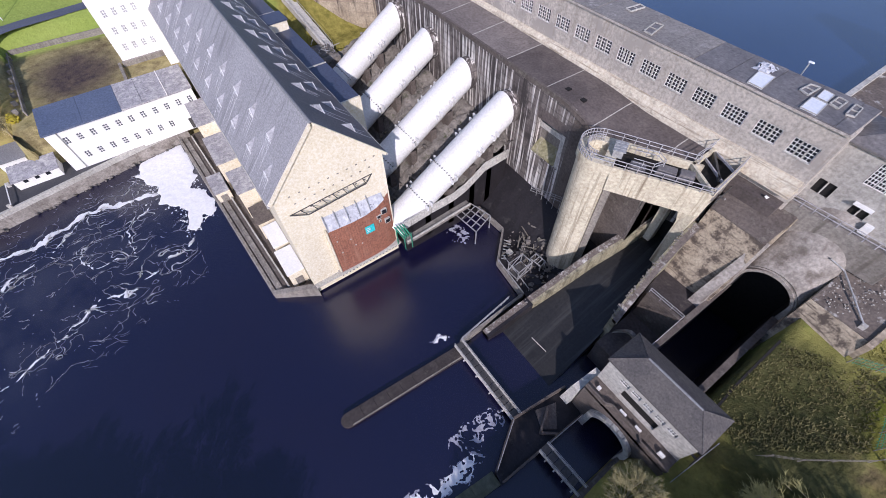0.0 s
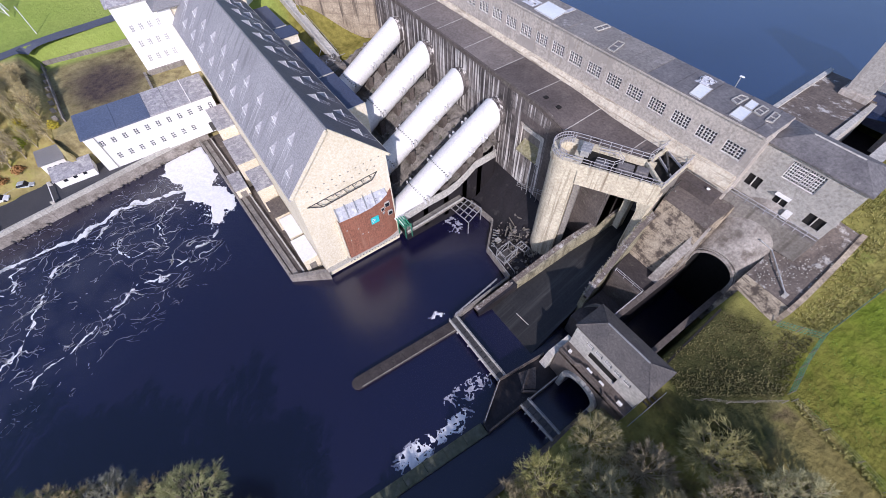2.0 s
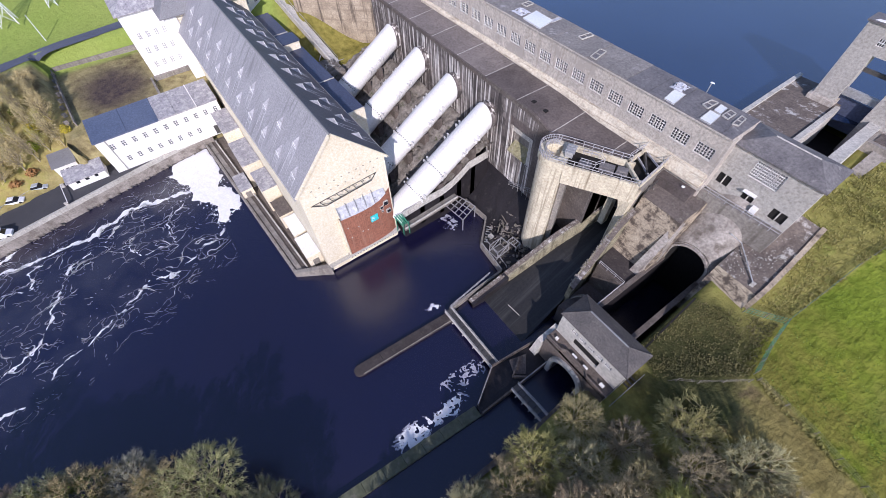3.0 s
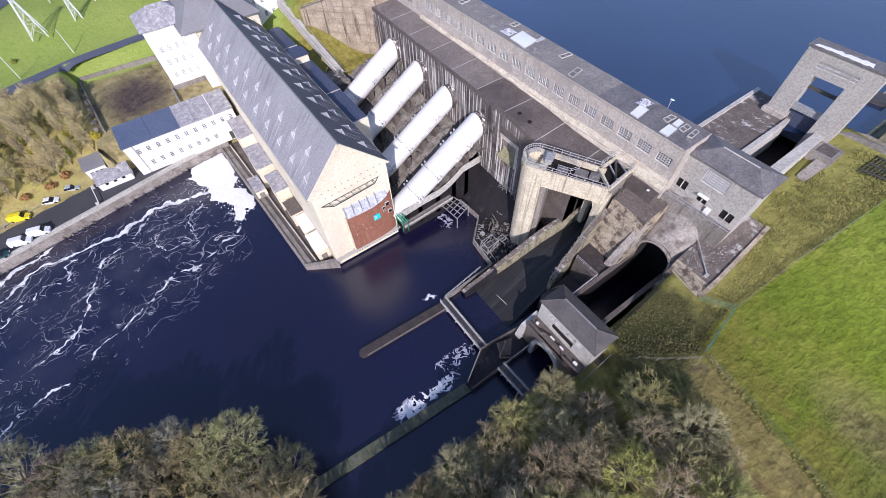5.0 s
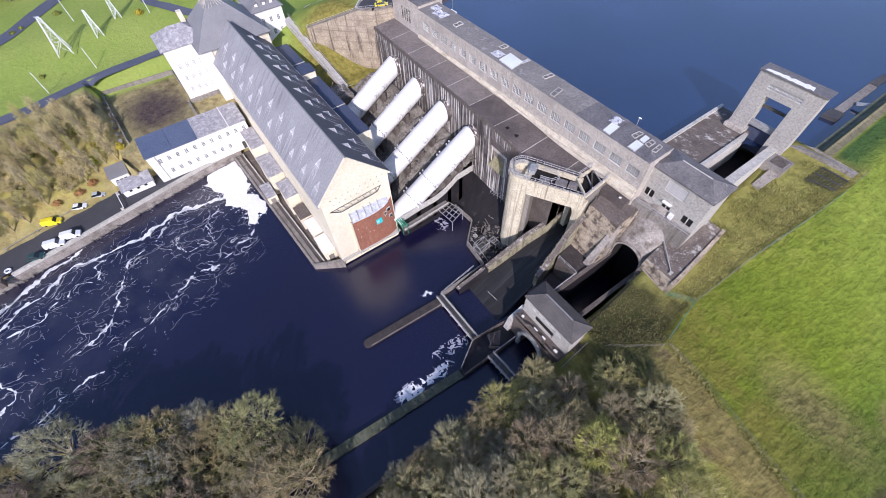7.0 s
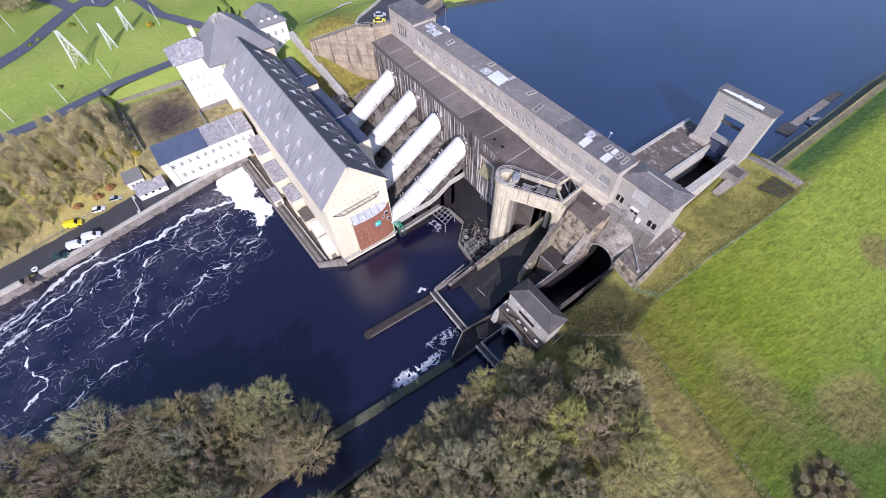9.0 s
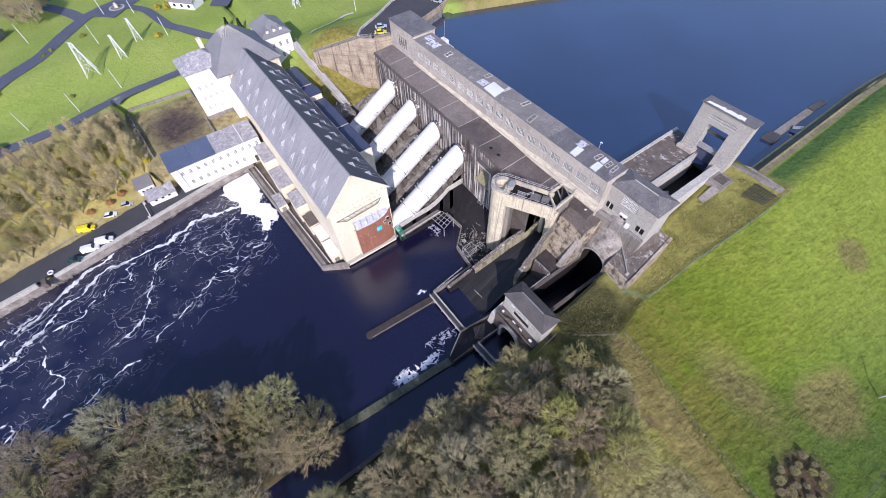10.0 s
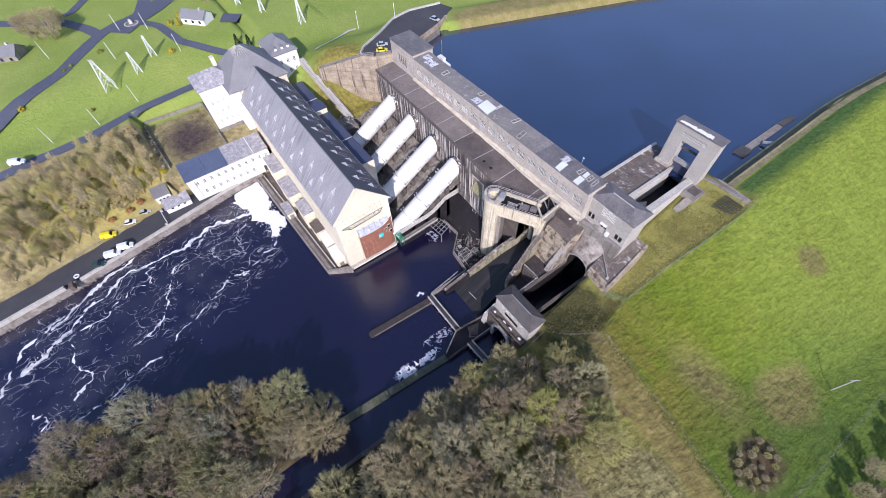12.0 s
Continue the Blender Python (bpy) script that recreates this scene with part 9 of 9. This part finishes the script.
# lattice masts
def pylon(x, y, z, h, w, label="small galvanised lattice mast standing on the lawn"):
    u = thing("lattice_mast", (x, y, z), label, "mast", "lattice masts")
    lv = [(0.0, w), (0.35, w * 0.66), (0.65, w * 0.42), (1.0, w * 0.16)]
    cor = lambda t, s: [Vector((x + s * a, y + s * b, z + h * t)) for a, b in ((-1, -1), (1, -1), (1, 1), (-1, 1))]
    for i in range(4):
        bm = mesh()
        for (t0, s0), (t1, s1) in zip(lv, lv[1:]):
            tube(bm, cor(t0, s0)[i] - Vector((0, 0, 0.3 if t0 == 0 else 0)), cor(t1, s1)[i], 0.13, 4)
        part("leg", bm, M["skylight"], u)
        bm = mesh()
        for (t0, s0), (t1, s1) in zip(lv, lv[1:]):
            a, b = cor(t0, s0), cor(t1, s1)
            tube(bm, a[i], b[(i + 1) % 4], 0.055, 4)
            tube(bm, a[(i + 1) % 4], b[i], 0.055, 4)
            tube(bm, b[i], b[(i + 1) % 4], 0.055, 4)
        part("bracing", bm, M["skylight"], u)
    for k, t in enumerate((0.72, 0.86, 0.98)):
        part("arm", beam(mesh(), (x - w * 0.75, y - w * 0.5, z + h * t), (x + w * 0.75, y + w * 0.5, z + h * t), 0.12, 0.12), M["skylight"], u)
    return u


pylon(-117.2, -32.0, 20.3, 11.5, 2.2)
pylon(-121.4, -20.0, 20.5, 8.5, 1.2)
pylon(-129.0, -12.0, 21.4, 8.5, 1.2)
pylon(-114.6, 50.4, 21.6, 10.5, 1.3)
pylon(-135.0, 39.6, 22.2, 8.5, 1.1)
pylon(-150.0, 33.0, 22.2, 8.5, 1.1)
for x, y in ((-100.1, -57.2), (-100.7, -41.1), (-106.8, -25.8), (-125.8, -1.6), (-154.6, -48.9), (-135.7, -25.8), (-154, -8.5), (-160.7, -19.3)):
    lamp(x, y, ground_height(x, y), 7.0, "thin white park lamp post on the lawn", "park lamps")
lamp(-84.0, 64.0, 27.0, 6.5, "thin pale lamp post beside the car park", "park lamps")
lamp(-73.0, 76.0, 30.5, 6.5, "thin pale lamp post beside the car park", "park lamps")

def house(x, y, rot, w, d, h, z, wall, label):
    u = thing("house", (x, y, z), label, "house", "houses by the park")
    R = Matrix.Translation((x, y, z)) @ Matrix.Rotation(radians(rot), 4, "Z")
    def put(name, bm, mat, par=u, lab=""):
        bm.transform(R)
        return part(name, bm, mat, par, lab)
    put("wall", along(mesh(), "x", [(-d / 2, -0.5), (d / 2, -0.5), (d / 2, h), (0, h + d * 0.33), (-d / 2, h)], -w / 2, w / 2), M[wall])
    for s in (-1, 1):
        put("roof", mended(along(mesh(), "x", [(s * (d / 2 + 0.4), h - 0.2), (0, h + d * 0.33 + 0.05), (0, h + d * 0.33 + 0.3), (s * (d / 2 + 0.4), h + 0.05)], -w / 2 - 0.3, w / 2 + 0.3)), M["slate"])
    put("chimney", box(mesh(), w * 0.25, w * 0.25 + 0.8, -0.3, 0.4, h + d * 0.2, h + d * 0.33 + 1.1), M["pale"])
    for k in range(3):
        cx = -w * 0.3 + k * w * 0.3
        wdw = put("window", box(mesh(), cx - 0.6, cx + 0.6, -d / 2 - 0.03, -d / 2 + 0.1, 1.0, 2.2), M["glass"])
    return u
house(-146.5, 12.5, 40, 12, 7, 3.0, 21.6, "white", "white bungalow with a dark slate roof by the park")
house(-167.0, -63.0, 60, 13, 8, 3.0, 21.2, "concrete", "grey bungalow with a slate roof behind a bare tree")
bmq = mesh()
bmq.faces.new([bmq.verts.new(p) for p in ((-146, 24, 22.15), (-139, 20, 22.15), (-133.5, 26, 22.15), (-140, 31, 22.15))])
setting("paved_court", bmq, M["road"], "small blue-grey paved court on the lawn", "pavement")

# ---- car park at the dam's end ----
cp = thing("car_park", (-60, 68, 30.8), "dark asphalt car park above the retaining wall", "car park", kind="structure")
poly = [(-55.6, 51.2), (-50.6, 60.5), (-50.3, 69), (-56.5, 86), (-66, 100), (-72, 98), (-74.8, 84), (-73.0, 75), (-66.5, 64.5), (-61.5, 54.8), (-58.2, 51.6)]
part("surface", prism(mesh(), poly, 20, 31.25), M["asphalt"], cp)
edge = poly[5:] + [poly[0]]
for p, q in zip(edge, edge[1:]):
    part("kerb_wall", beam(mesh(), (*p, 31.5), (*q, 31.5), 0.5, 0.9), M["pale"], cp)
for p, q in ((( -50.4, 69), (-56.6, 86)), ((-56.6, 86), (-60.5, 93))):
    a, b = Vector((*p, 0)), Vector((*q, 0))
    for k in range(9):
        c, e = a.lerp(b, k / 9), a.lerp(b, (k + 0.9) / 9)
        part("stone_parapet", beam(mesh(), (c.x, c.y, 31.3), (e.x, e.y, 31.3), 0.9, 1.8), M["streaky"], cp)
part("bank_wall", prism(mesh(), [(-50.0, 66), (-49.2, 66), (-55.6, 86.2), (-56.6, 86)], 18, 30.6), M["rock"], cp)

# ---- cars ----
M["silver"] = material("silver_car_paint", (0.55, 0.60, 0.66), (0.5, 0.55, 0.6), rough=0.3, bump=0, metal=0.3)
M["teal"] = material("dark_teal_car_paint", (0.02, 0.06, 0.065), (0.025, 0.07, 0.07), rough=0.3, bump=0)
def car(x, y, z, rot, mat, label, van=False):
    u = thing("van" if van else "car", (x, y, z), label, "van" if van else "car", "parked vehicles")
    R = Matrix.Translation((x, y, z)) @ Matrix.Rotation(radians(rot), 4, "Z")
    def put(name, bm, m, par=u, lab=""):
        bm.transform(R)
        return part(name, bm, m, par, lab)
    L, W, H = (4.9, 1.95, 2.0) if van else (4.3, 1.78, 1.45)
    sec = lambda xx, hw, z0, z1: [(xx, -hw, z0), (xx, hw, z0), (xx, hw, z1), (xx, -hw, z1)]
    waist = H * 0.55
    put("body", loft(mesh(), [sec(-L / 2, W * 0.42, 0.4, waist * 0.85), sec(-L / 2 + 0.3, W / 2, 0.28, waist), sec(L / 2 - 1.0, W / 2, 0.28, waist), sec(L / 2 - 0.1, W * 0.44, 0.35, waist * 0.75)]), mat)
    top = [(-L / 2 + (0.15 if van else 0.5), L / 2 - 1.15), (-L / 2 + (0.25 if van else 1.0), L / 2 - (1.6 if van else 1.9))]
    cab = put("glasshouse", loft(mesh(), [[(top[0][0], -W * 0.47, waist), (top[0][1], -W * 0.47, waist), (top[0][1], W * 0.47, waist), (top[0][0], W * 0.47, waist)], [(top[1][0], -W * 0.4, H - 0.08), (top[1][1], -W * 0.4, H - 0.08), (top[1][1], W * 0.4, H - 0.08), (top[1][0], W * 0.4, H - 0.08)]]), mat if van else M["glass"])
    put("roof", loft(mesh(), [[(top[1][0] - 0.03, -W * 0.41, H - 0.08), (top[1][1] + 0.03, -W * 0.41, H - 0.08), (top[1][1] + 0.03, W * 0.41, H - 0.08), (top[1][0] - 0.03, W * 0.41, H - 0.08)], [(top[1][0] + 0.1, -W * 0.34, H), (top[1][1] - 0.1, -W * 0.34, H), (top[1][1] - 0.1, W * 0.34, H), (top[1][0] + 0.1, W * 0.34, H)]]), mat)
    if van:
        put("windscreen", loft(mesh(), [[(L / 2 - 1.17, -W * 0.42, waist + 0.05), (L / 2 - 1.1, -W * 0.42, waist + 0.05), (L / 2 - 1.1, W * 0.42, waist + 0.05), (L / 2 - 1.17, W * 0.42, waist + 0.05)], [(L / 2 - 1.56, -W * 0.38, H - 0.18), (L / 2 - 1.49, -W * 0.38, H - 0.18), (L / 2 - 1.49, W * 0.38, H - 0.18), (L / 2 - 1.56, W * 0.38, H - 0.18)]]), M["glass"])
    for a in (-L * 0.31, L * 0.31):
        for s in (-1, 1):
            put("wheel", tube(mesh(), (a, s * (W / 2 - 0.2), 0.32), (a, s * (W / 2 + 0.01), 0.32), 0.32, 14), M["tyre"])
    for s in (-1, 1):
        put("headlight", box(mesh(), L / 2 - 0.2, L / 2 - 0.06, s * W * 0.34 - 0.15, s * W * 0.34 + 0.15, waist * 0.62, waist * 0.78), M["skylight"])
    return u
Z = 3.36
car(-56.8, -54.2, Z, 73, M["yellow"], "bright yellow van parked beside the quay road", True)
car(-58.8, -47.0, Z, 74, M["skylight"], "white car parked under the trees by the quay")
car(-60.6, -41.6, Z, 76, M["silver"], "silver car parked at the wood's edge")
car(-48.2, -50.4, Z, 76, M["skylight"], "white van parked against the quay parapet", True)
car(-47.4, -54.6, Z, 76, M["skylight"], "white box van parked against the quay parapet", True)
car(-45.8, -59.4, Z, 76, M["teal"], "dark teal car parked against the quay parapet")
car(-92.5, -67.6, 18.2, 70, M["skylight"], "white van standing on the park path", True)
car(-58.0, 61.0, 31.25, 62, M["silver"], "pale blue-silver car in the car park above the dam")
car(-54.6, 58.8, 31.25, 62, M["yellow"], "yellow car in the car park above the dam")
car(-61.5, 88.0, 31.25, 20, M["silver"], "silver car at the far side of the car park")
tb = thing("tyre_planter", (-45.6, -66.2, 3.36), "white ring of an old tyre lying on the quay", "tyre")
part("ring", loft(mesh(), [[(-45.6 + r * math.cos(a), -66.2 + r * math.sin(a), z) for a in [i * math.pi / 8 for i in range(16)]] for r, z in ((0.85, 3.36), (0.85, 3.7), (0.5, 3.7), (0.5, 3.36))], caps=False), M["skylight"], tb)

# ---- fences on the right bank ----
def wire_fence(pts, gap, label, netting=None, h=1.3):
    u = thing("field_fence", (*pts[0], ground_height(*pts[0])), label, "fence")
    posts = []
    for (x0, y0), (x1, y1) in zip(pts, pts[1:]):
        n = max(1, int(math.hypot(x1 - x0, y1 - y0) / gap))
        posts += [(x0 + (x1 - x0) * k / n, y0 + (y1 - y0) * k / n) for k in range(n)]
    posts.append(pts[-1])
    P = [Vector((x, y, ground_height(x, y))) for x, y in posts]
    for c in P:
        part("post", tube(mesh(), c - Vector((0, 0, 0.4)), c + Vector((0, 0, h)), 0.06, 5), M["fence_wood"], u)
    for k in (0.4, 0.7, 0.98):
        part("wire", bent_tube(mesh(), [p + Vector((0, 0, h * k)) for p in P], 0.02, 4), M["fence_wood"], u)
    if netting:
        bm = mesh()
        for a, b in zip(P, P[1:]):
            for j in range(6):
                c = a.lerp(b, j / 6)
                tube(bm, c + Vector((0, 0, 0.05)), c + Vector((0, 0, h)), 0.02, 4)
            for k in (0.2, 0.55, 0.85):
                tube(bm, a + Vector((0, 0, h * k)), b + Vector((0, 0, h * k)), 0.03, 4)
        part("netting", bm, netting, u, "green mesh netting")
    return u
M["net_green"] = material("green_netting", (0.03, 0.19, 0.12), (0.04, 0.23, 0.15), bump=0)
wire_fence([(66.6, 57.5), (67.4, 70.7), (69.0, 83), (69.8, 92), (69.9, 97.5)], 3.0, "wire field fence with dark netting up the bank", M["net_green"], 1.2)
wire_fence([(61.8, 55.0), (66.6, 57.5), (68.4, 47.5)], 2.5, "green netted fence round the lock yard", M["net_green"], 1.8)
wire_fence([(69.2, 47.0), (77.5, 46), (90.8, 43.3), (103.6, 41), (118, 38)], 3.0, "wire field fence on pale posts beside the track")
wire_fence([(115.5, 46), (116.4, 71), (117.0, 89), (118, 110)], 3.5, "field fence in front of the hedgerow")
wire_fence([(60.4, 36.6), (64.5, 40.4), (68.6, 45.8)], 2.4, "weathered wire fence at the edge of the trees")
tp = thing("telegraph_pole", (109.6, 78.4, 15), "pale wooden telegraph pole with a crossarm in the field", "pole")
zt = ground_height(109.6, 78.4)
part("pole", tube(mesh(), (109.6, 78.4, zt - 0.5), (109.6, 78.4, zt + 7.5), 0.14, 7, 0.1), M["pale"], tp)
part("crossarm", beam(mesh(), (109.0, 77.5, zt + 7.0), (110.2, 79.3, zt + 7.0), 0.12, 0.14), M["pale"], tp)

# tussocks of rough grass on the bank, in the yard and over the field
M["tussock_straw"] = material("straw_grass_blades", (0.40, 0.355, 0.13), (0.25, 0.25, 0.07), big=0.25, fine=1.0, bump=0.0)
M["tussock_green"] = material("green_grass_blades", (0.135, 0.215, 0.03), (0.20, 0.245, 0.05), big=0.12, fine=0.8, bump=0.0)
M["tussock_dull"] = material("dull_grass_blades", (0.12, 0.115, 0.04), (0.20, 0.175, 0.075), big=0.25, fine=1.0, bump=0.0)


def tussocks(name, rng, count, xs, ys, inside, mat, tall, wide, label):
    v, f = [], []
    for _ in range(count):
        x, y = rng.uniform(*xs), rng.uniform(*ys)
        if not inside(x, y) or noise.noise((x * 0.22, y * 0.22, 31)) + rng.gauss(0, 0.25) < -0.05:
            continue
        z = ground_height(x, y) - 0.05
        for _ in range(5):
            an, lean = rng.uniform(0, 6.28), rng.uniform(0.3, 1.1)
            h = tall * rng.uniform(0.5, 1.2)
            w = wide * rng.uniform(0.6, 1.3)
            dx, dy = math.cos(an), math.sin(an)
            k = len(v)
            v += [(x - dy * w, y + dx * w, z), (x + dy * w, y - dx * w, z), (x + dx * h * lean, y + dy * h * lean, z + h)]
            f.append((k, k + 1, k + 2))
    tagged(new(name, from_lists(name, v, f, mat)), label, "grass", kind="stuff")


rng = random.Random(64)
BANK = within([(61.9, 57.0), (66.4, 58.2), (69.4, 84.0), (69.6, 95.0), (60.6, 94.5), (60.0, 88.5), (57.6, 83.0), (57.8, 71.0), (61.2, 69.4), (62.4, 62.0)])
YARD = within([(55.6, 38.5), (60.5, 37.0), (68.2, 46.5), (66.2, 57.0), (61.5, 54.5), (56.4, 52.0)])
FIELD = within([(67.4, 58.5), (69.0, 47.8), (84.0, 45.0), (114.0, 40.0), (116.0, 88.0), (110.0, 112.0), (72.0, 118.0), (70.2, 95.0)])
tussocks("bank_grass", rng, 9000, (57, 70), (57, 96), BANK, M["tussock_straw"], 0.45, 0.07, "rough straw-coloured grass on the bank")
tussocks("yard_grass", rng, 6000, (55, 69), (36, 58), YARD, M["tussock_dull"], 0.35, 0.07, "dull rough grass in the lock yard")
tussocks("field_grass", rng, 16000, (67, 117), (40, 118), FIELD, M["tussock_green"], 0.20, 0.07, "tussocky green grass of the field")
tussocks("fence_grass", rng, 9000, (69, 116), (37, 48), lambda x, y: abs(y - 46.9 + 0.182 * (x - 69.2) + 0.25 * math.sin(x * 0.7)) < 0.45, M["tussock_straw"], 0.5, 0.08, "tall pale grass along the field fence")
